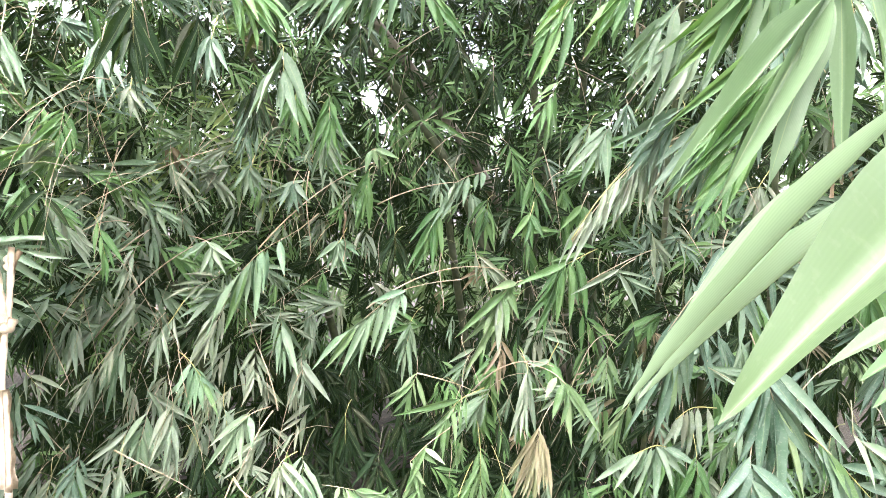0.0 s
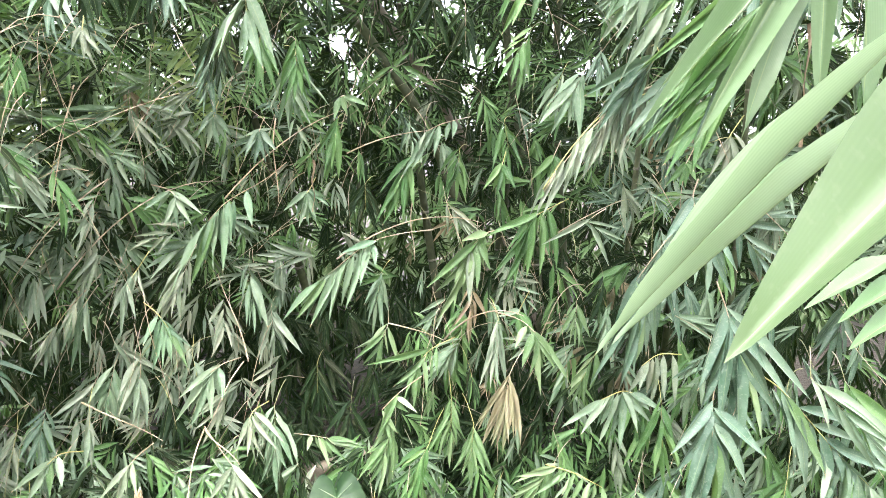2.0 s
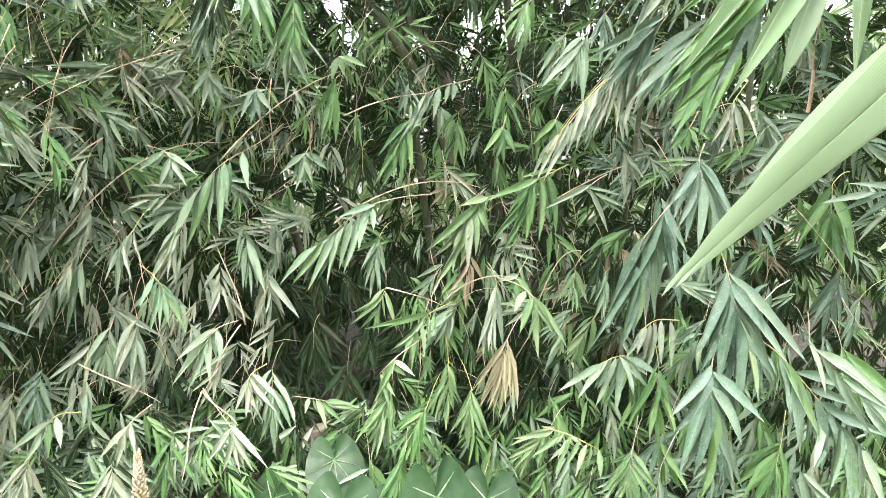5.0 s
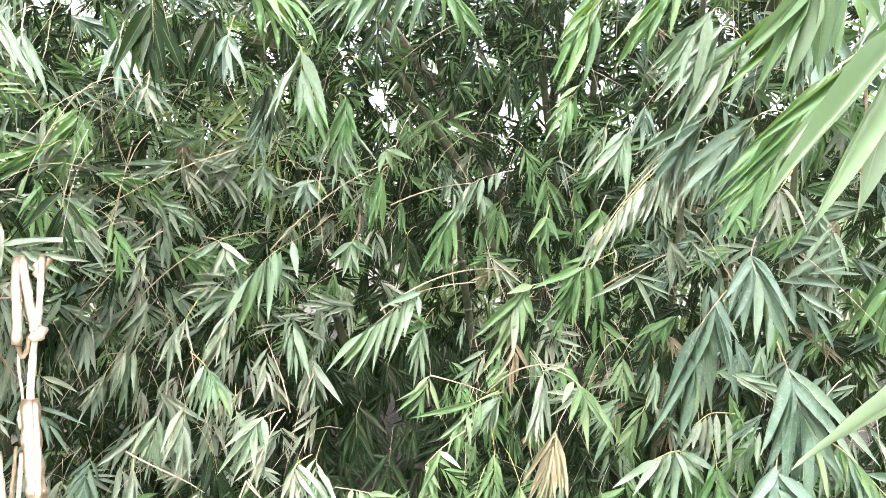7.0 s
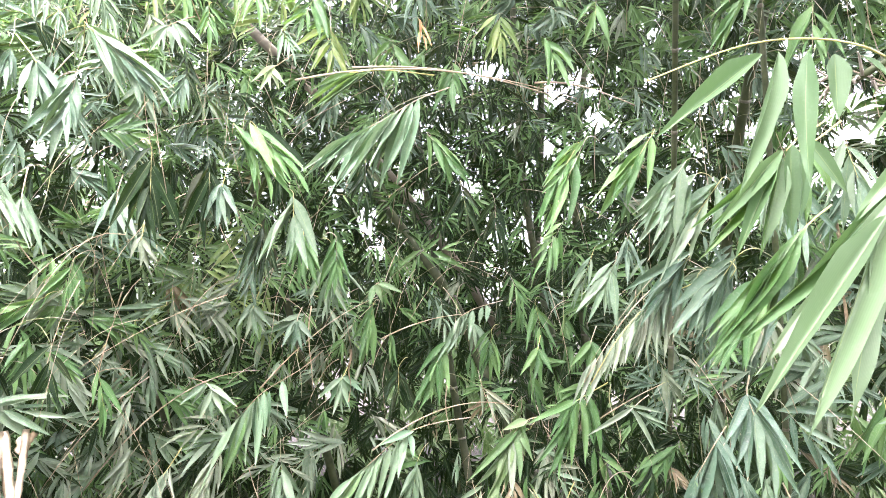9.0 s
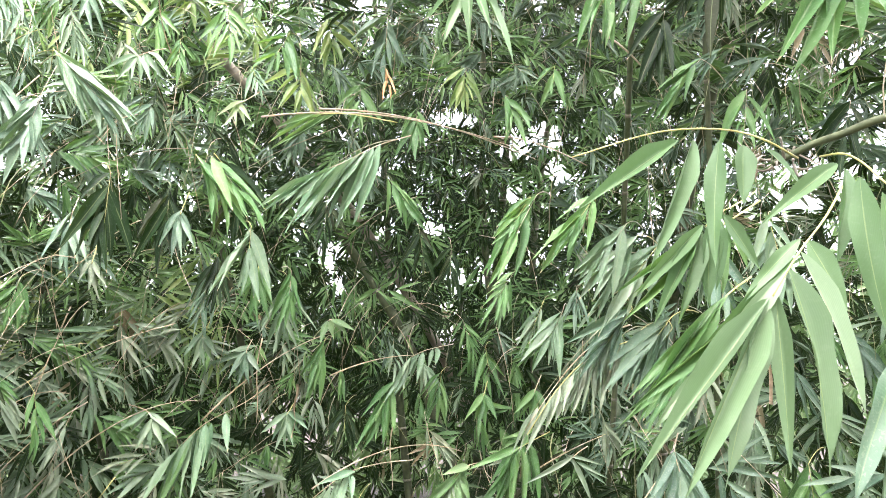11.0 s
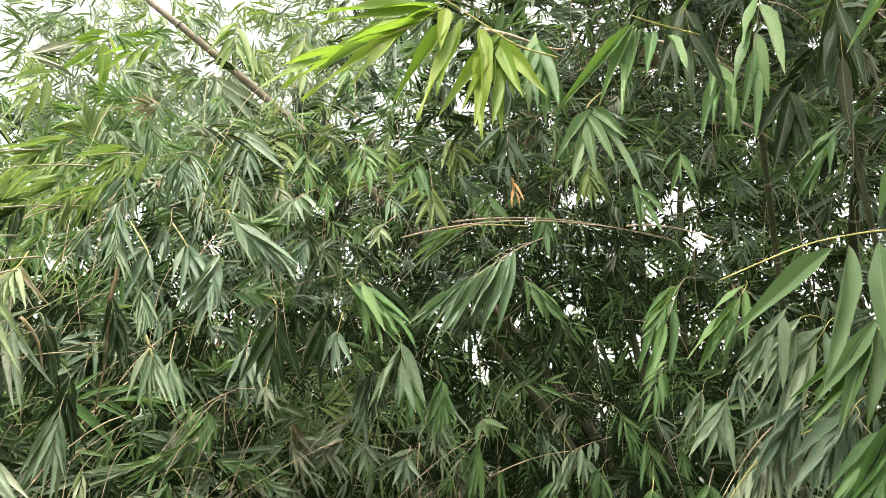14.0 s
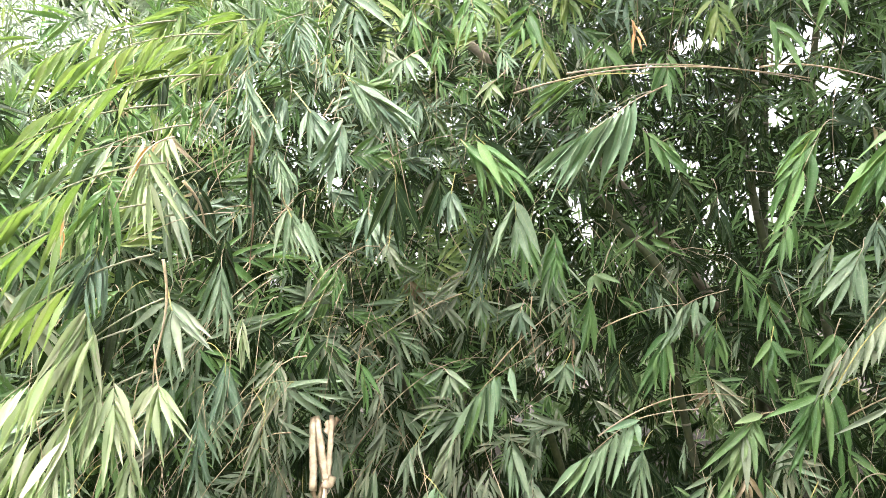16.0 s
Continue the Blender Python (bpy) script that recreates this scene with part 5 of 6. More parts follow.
leafy_tip([(-1.054, 1.59, 2.441), (-0.999, 1.565, 2.382), (-0.965, 1.54, 2.345)], [((-0.979, 1.55, 2.36), (-0.997, 1.51, 2.238), 0.028), ((-0.965, 1.54, 2.345), (-0.958, 1.51, 2.193), 0.028), ((-0.965, 1.54, 2.345), (-0.93, 1.51, 2.239), 0.028), ((-0.972, 1.545, 2.352), (-0.883, 1.51, 2.21), 0.028), ((-0.986, 1.555, 2.367), (-0.822, 1.51, 2.179), 0.028)], "slate", False)
leafy_tip([(-1.167, 1.55, 2.445), (-1.09, 1.525, 2.357), (-1.054, 1.5, 2.316)], [((-1.083, 1.52, 2.349), (-1.133, 1.47, 2.273), 0.026), ((-1.068, 1.51, 2.332), (-1.11, 1.47, 2.177), 0.026), ((-1.054, 1.5, 2.316), (-1.071, 1.47, 2.233), 0.026), ((-1.054, 1.5, 2.316), (-1.011, 1.47, 2.243), 0.026)], "slate", False)
leafy_tip([(-0.759, 1.935, 2.654), (-0.792, 1.91, 2.63), (-0.819, 1.885, 2.6)], [((-0.814, 1.89, 2.606), (-0.907, 1.855, 2.537), 0.028), ((-0.819, 1.885, 2.6), (-0.858, 1.855, 2.51), 0.028), ((-0.819, 1.885, 2.6), (-0.812, 1.855, 2.513), 0.028), ((-0.808, 1.895, 2.612), (-0.75, 1.855, 2.514), 0.029), ((-0.797, 1.905, 2.624), (-0.688, 1.855, 2.542), 0.029)], "dusty", False)
leafy_tip([(0.013, 2.0, 2.433), (-0.089, 1.983, 2.389), (-0.193, 1.967, 2.322), (-0.29, 1.95, 2.27)], [((-0.141, 1.975, 2.356), (-0.3, 1.92, 2.128), 0.033), ((-0.172, 1.97, 2.336), (-0.329, 1.92, 2.12), 0.033), ((-0.217, 1.962, 2.309), (-0.374, 1.92, 2.129), 0.033), ((-0.255, 1.956, 2.289), (-0.415, 1.92, 2.142), 0.033), ((-0.29, 1.95, 2.27), (-0.43, 1.92, 2.157), 0.033), ((-0.11, 1.98, 2.375), (-0.238, 1.92, 2.178), 0.034)], "teal", False)
leafy_tip([(-0.036, 2.05, 2.493), (-0.191, 2.025, 2.505), (-0.297, 2.0, 2.488)], [((-0.233, 2.015, 2.498), (-0.373, 1.97, 2.383), 0.027), ((-0.254, 2.01, 2.495), (-0.426, 1.97, 2.352), 0.026), ((-0.275, 2.005, 2.491), (-0.432, 1.97, 2.385), 0.026), ((-0.297, 2.0, 2.488), (-0.414, 1.97, 2.429), 0.026)], "fresh", False)
leafy_tip([(-0.517, 2.15, 2.621), (-0.554, 2.125, 2.577), (-0.579, 2.1, 2.548)], [((-0.559, 2.12, 2.571), (-0.629, 2.07, 2.492), 0.026), ((-0.569, 2.11, 2.559), (-0.605, 2.07, 2.464), 0.026), ((-0.579, 2.1, 2.548), (-0.564, 2.07, 2.469), 0.026), ((-0.574, 2.105, 2.553), (-0.512, 2.07, 2.492), 0.026)], "blond", False)

# more of them, farther in and higher
leafy_tip([(0.77, 1.95, 1.843), (0.676, 1.938, 1.805), (0.568, 1.925, 1.762), (0.466, 1.912, 1.661), (0.381, 1.9, 1.536)], [((0.654, 1.935, 1.796), (0.597, 1.87, 1.643), 0.024), ((0.611, 1.93, 1.779), (0.575, 1.87, 1.591), 0.023), ((0.59, 1.928, 1.77), (0.55, 1.87, 1.598), 0.023), ((0.568, 1.925, 1.762), (0.522, 1.87, 1.603), 0.023), ((0.548, 1.922, 1.742), (0.499, 1.87, 1.587), 0.023), ((0.519, 1.919, 1.713), (0.465, 1.87, 1.6), 0.023), ((0.478, 1.914, 1.673), (0.434, 1.87, 1.568), 0.023), ((0.381, 1.9, 1.536), (0.359, 1.87, 1.51), 0.031, 'fresh'), ((0.633, 1.932, 1.788), (0.635, 1.87, 1.687), 0.031, 'stale')], "stale", False)
leafy_tip([(0.744, 1.74, 1.57), (0.724, 1.715, 1.528), (0.726, 1.69, 1.482)], [((0.724, 1.715, 1.528), (0.638, 1.66, 1.422), 0.039), ((0.725, 1.71, 1.519), (0.657, 1.66, 1.366), 0.039), ((0.725, 1.7, 1.5), (0.682, 1.66, 1.338), 0.039), ((0.726, 1.69, 1.482), (0.718, 1.66, 1.317), 0.039), ((0.726, 1.695, 1.491), (0.779, 1.66, 1.272), 0.039), ((0.725, 1.7, 1.5), (0.812, 1.66, 1.294), 0.039), ((0.725, 1.71, 1.519), (0.824, 1.66, 1.351), 0.039), ((0.724, 1.715, 1.528), (0.797, 1.66, 1.418), 0.039)], "slate", False)
leafy_tip([(1.125, 2.35, 1.779), (1.082, 2.325, 1.728), (1.055, 2.3, 1.698)], [((1.066, 2.31, 1.71), (0.982, 2.27, 1.569), 0.034), ((1.055, 2.3, 1.698), (1.016, 2.27, 1.534), 0.034), ((1.055, 2.3, 1.698), (1.06, 2.27, 1.536), 0.034), ((1.06, 2.305, 1.704), (1.106, 2.27, 1.557), 0.034), ((1.076, 2.32, 1.722), (1.159, 2.27, 1.579), 0.034)], "stale", False)
leafy_tip([(0.965, 2.35, 1.675), (0.936, 2.325, 1.63), (0.918, 2.3, 1.614)], [((0.929, 2.315, 1.623), (0.843, 2.27, 1.543), 0.03), ((0.922, 2.305, 1.617), (0.883, 2.27, 1.536), 0.03), ((0.918, 2.3, 1.614), (0.92, 2.27, 1.536), 0.03), ((0.922, 2.305, 1.617), (0.948, 2.27, 1.558), 0.03), ((0.929, 2.315, 1.623), (0.984, 2.27, 1.579), 0.03)], "green", False)
leafy_tip([(0.668, 2.35, 1.456), (0.634, 2.325, 1.441), (0.606, 2.3, 1.426)], [((0.606, 2.3, 1.426), (0.436, 2.27, 1.339), 0.028)], "pale", False)
leafy_tip([(0.211, 2.8, 1.804), (0.096, 2.775, 1.773), (0.029, 2.75, 1.739)], [((0.069, 2.765, 1.759), (-0.08, 2.72, 1.565), 0.041), ((0.043, 2.755, 1.746), (-0.035, 2.72, 1.586), 0.041), ((0.029, 2.75, 1.739), (0.003, 2.72, 1.608), 0.041), ((0.083, 2.77, 1.766), (0.058, 2.72, 1.64), 0.041), ((0.142, 2.785, 1.785), (0.133, 2.72, 1.716), 0.042)], "dusty", False)
leafy_tip([(0.029, 2.8, 1.726), (-0.024, 2.775, 1.641), (-0.065, 2.75, 1.559)], [((-0.04, 2.765, 1.608), (-0.186, 2.72, 1.376), 0.041), ((-0.057, 2.755, 1.575), (-0.148, 2.72, 1.355), 0.041), ((-0.065, 2.75, 1.559), (-0.101, 2.72, 1.397), 0.041), ((-0.057, 2.755, 1.575), (-0.064, 2.72, 1.383), 0.041), ((-0.04, 2.765, 1.608), (-0.029, 2.72, 1.431), 0.041), ((-0.024, 2.775, 1.641), (-0.163, 2.72, 1.497), 0.041)], "green", False)
leafy_tip([(-0.453, 2.9, 1.549), (-0.475, 2.875, 1.499), (-0.484, 2.85, 1.48)], [((-0.479, 2.865, 1.492), (-0.577, 2.82, 1.407), 0.038), ((-0.483, 2.855, 1.484), (-0.517, 2.82, 1.336), 0.038), ((-0.484, 2.85, 1.48), (-0.467, 2.82, 1.339), 0.038), ((-0.483, 2.855, 1.484), (-0.427, 2.82, 1.365), 0.038), ((-0.479, 2.865, 1.492), (-0.378, 2.82, 1.43), 0.038), ((-0.477, 2.87, 1.495), (-0.394, 2.82, 1.469), 0.038)], "teal", False)
leafy_tip([(-0.294, 2.9, 1.88), (-0.32, 2.875, 1.892), (-0.335, 2.85, 1.884)], [((-0.335, 2.85, 1.884), (-0.369, 2.82, 1.791), 0.043), ((-0.323, 2.87, 1.89), (-0.212, 2.82, 1.848), 0.043), ((-0.329, 2.86, 1.887), (-0.293, 2.82, 1.814), 0.043)], "fresh", False)
leafy_tip([(-1.49, 2.82, 1.647), (-1.519, 2.795, 1.597), (-1.528, 2.77, 1.58)], [((-1.523, 2.785, 1.59), (-1.662, 2.74, 1.503), 0.046), ((-1.526, 2.775, 1.583), (-1.601, 2.74, 1.481), 0.046), ((-1.528, 2.77, 1.58), (-1.552, 2.74, 1.479), 0.046), ((-1.528, 2.77, 1.58), (-1.479, 2.74, 1.476), 0.046), ((-1.523, 2.785, 1.59), (-1.35, 2.74, 1.497), 0.046), ((-1.525, 2.78, 1.587), (-1.399, 2.74, 1.528), 0.046)], "slate", False)
leafy_tip([(-1.579, 2.85, 1.715), (-1.617, 2.825, 1.687), (-1.626, 2.8, 1.669)], [((-1.622, 2.81, 1.676), (-1.714, 2.77, 1.547), 0.042), ((-1.626, 2.8, 1.669), (-1.632, 2.77, 1.597), 0.042), ((-1.626, 2.8, 1.669), (-1.568, 2.77, 1.61), 0.042), ((-1.62, 2.815, 1.68), (-1.505, 2.77, 1.65), 0.042)], "dusty", False)
leafy_tip([(-1.51, 2.65, 1.381), (-1.522, 2.625, 1.341), (-1.52, 2.6, 1.321)], [((-1.521, 2.61, 1.329), (-1.578, 2.57, 1.267), 0.041), ((-1.52, 2.6, 1.321), (-1.52, 2.57, 1.243), 0.041), ((-1.52, 2.6, 1.321), (-1.462, 2.57, 1.271), 0.041), ((-1.521, 2.61, 1.329), (-1.437, 2.57, 1.297), 0.041)], "slate", False)
leafy_tip([(-1.685, 2.75, 1.587), (-1.688, 2.725, 1.54), (-1.676, 2.7, 1.518)], [((-1.681, 2.71, 1.527), (-1.709, 2.67, 1.433), 0.038), ((-1.676, 2.7, 1.518), (-1.648, 2.67, 1.411), 0.038), ((-1.679, 2.705, 1.522), (-1.589, 2.67, 1.394), 0.038)], "pale", False)
leafy_tip([(-1.024, 2.05, 2.194), (-1.024, 2.025, 2.135), (-1.011, 2.0, 2.086)], [((-1.024, 2.025, 2.135), (-1.079, 1.97, 1.991), 0.035), ((-1.017, 2.01, 2.106), (-1.02, 1.97, 1.949), 0.035), ((-1.011, 2.0, 2.086), (-0.984, 1.97, 1.908), 0.034), ((-1.014, 2.005, 2.096), (-0.95, 1.97, 1.984), 0.035), ((-1.019, 2.015, 2.115), (-0.925, 1.97, 1.977), 0.035), ((-1.024, 2.03, 2.147), (-1.039, 1.97, 2.046), 0.035)], "slate", False)
leafy_tip([(-0.998, 2.15, 2.065), (-0.992, 2.125, 2.02), (-0.983, 2.1, 1.993)], [((-0.988, 2.115, 2.009), (-1.006, 2.07, 1.931), 0.029), ((-0.983, 2.1, 1.993), (-0.957, 2.07, 1.906), 0.029), ((-0.983, 2.1, 1.993), (-0.927, 2.07, 1.871), 0.029), ((-0.986, 2.11, 2.004), (-0.913, 2.07, 1.924), 0.029)], "stale", False)
leafy_tip([(-0.798, 2.35, 2.301), (-0.804, 2.325, 2.24), (-0.801, 2.3, 2.207)], [((-0.803, 2.315, 2.227), (-0.858, 2.27, 2.087), 0.04), ((-0.801, 2.3, 2.207), (-0.817, 2.27, 2.049), 0.04), ((-0.801, 2.3, 2.207), (-0.767, 2.27, 2.046), 0.04), ((-0.803, 2.31, 2.22), (-0.728, 2.27, 2.09), 0.04)], "slate", False)
leafy_tip([(-0.546, 2.5, 2.121), (-0.554, 2.475, 2.063), (-0.551, 2.45, 2.027)], [((-0.553, 2.465, 2.049), (-0.612, 2.42, 1.925), 0.039), ((-0.552, 2.455, 2.034), (-0.568, 2.42, 1.854), 0.039), ((-0.551, 2.45, 2.027), (-0.526, 2.42, 1.832), 0.038), ((-0.552, 2.455, 2.034), (-0.484, 2.42, 1.855), 0.039), ((-0.553, 2.465, 2.049), (-0.476, 2.42, 1.917), 0.039)], "green", False)
leafy_tip([(-0.947, 1.65, 2.42), (-0.976, 1.625, 2.357), (-0.971, 1.6, 2.325)], [((-0.973, 1.61, 2.338), (-0.996, 1.57, 2.268), 0.03), ((-0.971, 1.6, 2.325), (-0.958, 1.57, 2.213), 0.03), ((-0.972, 1.605, 2.331), (-0.909, 1.57, 2.188), 0.03), ((-0.974, 1.615, 2.344), (-0.841, 1.57, 2.176), 0.03), ((-0.975, 1.62, 2.351), (-0.826, 1.57, 2.15), 0.03)], "slate", False)
leafy_tip([(-1.118, 1.75, 2.148), (-1.111, 1.725, 2.081), (-1.095, 1.7, 2.053)], [((-1.101, 1.71, 2.065), (-1.04, 1.67, 1.925), 0.032), ((-1.095, 1.7, 2.053), (-0.997, 1.67, 1.91), 0.032), ((-1.105, 1.715, 2.07), (-1.02, 1.67, 1.967), 0.032), ((-1.095, 1.7, 2.053), (-1.104, 1.67, 1.94), 0.032)], "dusty", False)
leafy_tip([(-1.092, 2.25, 2.494), (-1.104, 2.225, 2.435), (-1.108, 2.2, 2.407)], [((-1.107, 2.21, 2.418), (-1.143, 2.17, 2.319), 0.029), ((-1.108, 2.2, 2.407), (-1.094, 2.17, 2.283), 0.029), ((-1.108, 2.2, 2.407), (-1.048, 2.17, 2.293), 0.029), ((-1.107, 2.21, 2.418), (-1.004, 2.17, 2.331), 0.029)], "dusty", False)
leafy_tip([(-0.8, 2.75, 1.87), (-0.814, 2.725, 1.822), (-0.816, 2.7, 1.787)], [((-0.814, 2.72, 1.815), (-0.883, 2.67, 1.715), 0.038), ((-0.815, 2.705, 1.794), (-0.838, 2.67, 1.662), 0.038), ((-0.816, 2.7, 1.787), (-0.782, 2.67, 1.665), 0.038), ((-0.815, 2.71, 1.801), (-0.726, 2.67, 1.723), 0.038)], "dusty", False)
leafy_tip([(-0.626, 2.75, 1.79), (-0.635, 2.725, 1.754), (-0.634, 2.7, 1.73)], [((-0.635, 2.715, 1.744), (-0.698, 2.67, 1.636), 0.038), ((-0.634, 2.705, 1.735), (-0.652, 2.67, 1.601), 0.038), ((-0.634, 2.7, 1.73), (-0.601, 2.67, 1.608), 0.038), ((-0.634, 2.71, 1.739), (-0.557, 2.67, 1.655), 0.038)], "slate", False)
leafy_tip([(-1.054, 2.65, 1.517), (-0.976, 2.625, 1.5), (-0.932, 2.6, 1.47)], [((-0.967, 2.62, 1.494), (-1.051, 2.57, 1.421), 0.037), ((-0.941, 2.605, 1.476), (-0.979, 2.57, 1.359), 0.036), ((-0.932, 2.6, 1.47), (-0.919, 2.57, 1.341), 0.036), ((-0.941, 2.605, 1.476), (-0.86, 2.57, 1.372), 0.036), ((-0.967, 2.62, 1.494), (-0.821, 2.57, 1.422), 0.037)], "dusty", False)
leafy_tip([(0.344, 2.65, 1.658), (0.333, 2.625, 1.625), (0.325, 2.6, 1.603)], [((0.33, 2.615, 1.616), (0.249, 2.57, 1.513), 0.037), ((0.327, 2.605, 1.607), (0.294, 2.57, 1.483), 0.036), ((0.325, 2.6, 1.603), (0.337, 2.57, 1.475), 0.036), ((0.328, 2.61, 1.611), (0.384, 2.57, 1.521), 0.037)], "green", False)
leafy_tip([(0.522, 2.45, 1.693), (0.5, 2.425, 1.652), (0.489, 2.4, 1.631)], [((0.496, 2.415, 1.644), (0.409, 2.37, 1.558), 0.036), ((0.492, 2.405, 1.635), (0.453, 2.37, 1.522), 0.036), ((0.489, 2.4, 1.631), (0.497, 2.37, 1.514), 0.036), ((0.494, 2.41, 1.639), (0.537, 2.37, 1.556), 0.036)], "green", False)
leafy_tip([(0.436, 2.55, 1.123), (0.404, 2.525, 1.071), (0.388, 2.5, 1.043)], [((0.398, 2.515, 1.06), (0.315, 2.47, 1.046), 0.035, 'dusty'), ((0.391, 2.505, 1.049), (0.35, 2.47, 1.005), 0.035), ((0.388, 2.5, 1.043), (0.405, 2.47, 0.964), 0.035), ((0.395, 2.51, 1.054), (0.456, 2.47, 0.989), 0.035)], "green", False)

# ---- the dense leaf mass between and behind the sprays ----
HUB = Vector((0.06, 0.08, 1.7))
# heading, height in degrees and distance of the mass's front
FRONT = [(8, -11, 2.7), (-25, -15, 2.0), (-37, 32, 1.5), (6, 43, 1.5), (31, 26, 2.0), (-5, 15, 2.9), (57, 11, 1.25), (48, -4, 1.6), (31, -24, 2.8), (-32, -26, 2.1), (10, 5, 2.8), (-20, 10, 2.5), (-5, 32, 2.3), (20, 35, 2.5), (60, -25, 1.8), (0, -24, 2.5), (75, 10, 1.4), (55, 40, 1.9), (-50, 0, 1.9)]


def front(az, el):
    total = weight = 0.0
    for a, e, d in FRONT:
        w = 1.0 / ((az - a) ** 2 + (el - e) ** 2 + 20.0) ** 1.5
        total, weight = total + w * d, weight + w
    return total / weight


# leaf tone by direction and depth; inner shade and sky brightness are coloured in
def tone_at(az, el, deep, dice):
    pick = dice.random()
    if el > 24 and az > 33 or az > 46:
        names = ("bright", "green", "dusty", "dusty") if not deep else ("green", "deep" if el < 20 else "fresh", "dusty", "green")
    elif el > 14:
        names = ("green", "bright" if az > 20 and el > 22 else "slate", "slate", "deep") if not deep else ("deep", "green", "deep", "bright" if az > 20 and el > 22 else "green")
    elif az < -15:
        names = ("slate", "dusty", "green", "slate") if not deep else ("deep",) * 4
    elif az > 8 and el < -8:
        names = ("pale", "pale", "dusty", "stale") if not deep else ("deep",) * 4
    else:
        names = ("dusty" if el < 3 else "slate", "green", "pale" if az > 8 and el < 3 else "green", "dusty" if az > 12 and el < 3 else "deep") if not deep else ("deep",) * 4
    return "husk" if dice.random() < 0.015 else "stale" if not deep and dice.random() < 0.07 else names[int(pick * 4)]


def top_edge(az):
    """The height, in degrees, up to which the mass stands against the open sky."""
    return float(np.interp(az, (8, 16, 22, 32, 42, 50, 62), (75, 44, 33, 30, 28, 21, 14)))


dice = random.Random(21)
MASSES = {}


def mass_leaves(p, face, axis, spread, length, count, tone, key, wide=0.148):
    stem, leaves = fan(p, face, axis, spread, length, count, dice)
    pile = MASSES.setdefault((key, tone), Foliage())
    for root, way, facing, size in leaves:
        if root.z > 0.03 and not gap(root + way * size * 0.5):
            m = leaf_pose(root, way, facing, size, size * wide)
            pile.add(sag(m, dice), m)


def opening(az, el):
    """How thin the growth is where the sky shows through: a few ragged gaps."""
    thin = 0.0
    for a, e, wa, we in ((-10.8, 20.5, 3.2, 2.6), (-12, 17.5, 2.4, 2.2), (-8, 15.3, 2.4, 2.0), (-2.5, 22, 4, 1.7), (-8, 19.5, 3, 1.8), (8.6, 9.2, 1.9, 2.8), (7.7, 6.4, 1.6, 1.6), (8.6, 12.5, 1.6, 1.4), (-2.8, 7.8, 2.2, 2.4), (2, 6.8, 1.6, 1.6), (-6.3, 8, 2.6, 3.4), (-10.2, 9.7, 2, 1.4), (4, 11.5, 2, 1.4), (-1, 12.2, 1.5, 1.4), (-32.7, 13.6, 2, 1.4), (18, 19.3, 1.6, 1.2), (-20, 33, 2, 1.4)):
        thin = max(thin, math.exp(-((az - a) / wa / 0.85) ** 2 - ((el - e) / we / 0.85) ** 2))
    return thin


def open_sky(az, el):
    """The open corner of the sky over the low end of the clump."""
    return max(math.exp(-((az - a) / wa) ** 2 - ((el - e) / we) ** 2) for a, e, wa, we in ((36, 38, 11, 5), (56, 26, 6, 3.5)))


def gap(p):
    """Whether a leaf at p would close one of the gaps."""
    d = p - HUB
    return d.length > 2.6 and dice.random() < 0.82 and opening(math.degrees(math.atan2(-d.x, d.y)), math.degrees(math.atan2(d.z, math.hypot(d.x, d.y)))) > 0.66


def hollow(az, el):
    """Dark hollows of the clump where the front is open."""
    thin = 0.0
    for a, e, wa, we in ((8.5, -19, 7, 8), (2, -8, 5, 3), (-3, 12, 8, 6), (23, 9, 6, 4)):
        thin = max(thin, math.exp(-((az - a) / wa) ** 2 - ((el - e) / we) ** 2))
    return thin


picked = 0
for layer, tries, near, far in (("skin", 2600, 0.2, 0.75), ("inside", 9600, 0.5, 1.8), ("back", 6500, 1.7, 3.6)):
    for n in range(tries):
        az, el = dice.uniform(-52, 63), dice.uniform(-40, 58)
        s = front(az, el)
        r = s + dice.uniform(near, far)
        size = dice.uniform(0.09, 0.2) if el < 8 else dice.uniform(0.08, 0.15)
        turn, wide_fan, count = dice.gauss(-4, 32 if el < -12 else 55 if el < 6 else 80), dice.uniform(16, 40) * (1 if el < 6 else 1.35), dice.randint(5, 9)
        if dice.random() > (r / 4.2) ** 1.6 + 0.12:
            continue
        if r - s < 2.2 and dice.random() < (1.6 if r - s < 1.3 else 1.0 if r - s < 1.7 else 0.0) * hollow(az, el) or layer != "skin" and dice.random() < max(0.25 * opening(az, el), 0.85 * open_sky(az, el)):
            continue
        if el > top_edge(az) + dice.gauss(0, 2.5) and dice.random() > 0.16:
            continue
        a, e = radians(az), radians(el)
        p = HUB + r * Vector((-math.sin(a) * math.cos(e), math.cos(a) * math.cos(e), math.sin(e)))
        if p.z < 0.12 or p.y < 0.3:
            continue
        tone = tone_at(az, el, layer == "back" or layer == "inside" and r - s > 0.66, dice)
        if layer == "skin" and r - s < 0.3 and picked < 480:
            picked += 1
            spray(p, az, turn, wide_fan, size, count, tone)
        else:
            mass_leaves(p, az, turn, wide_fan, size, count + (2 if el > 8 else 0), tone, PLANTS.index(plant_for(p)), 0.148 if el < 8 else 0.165)
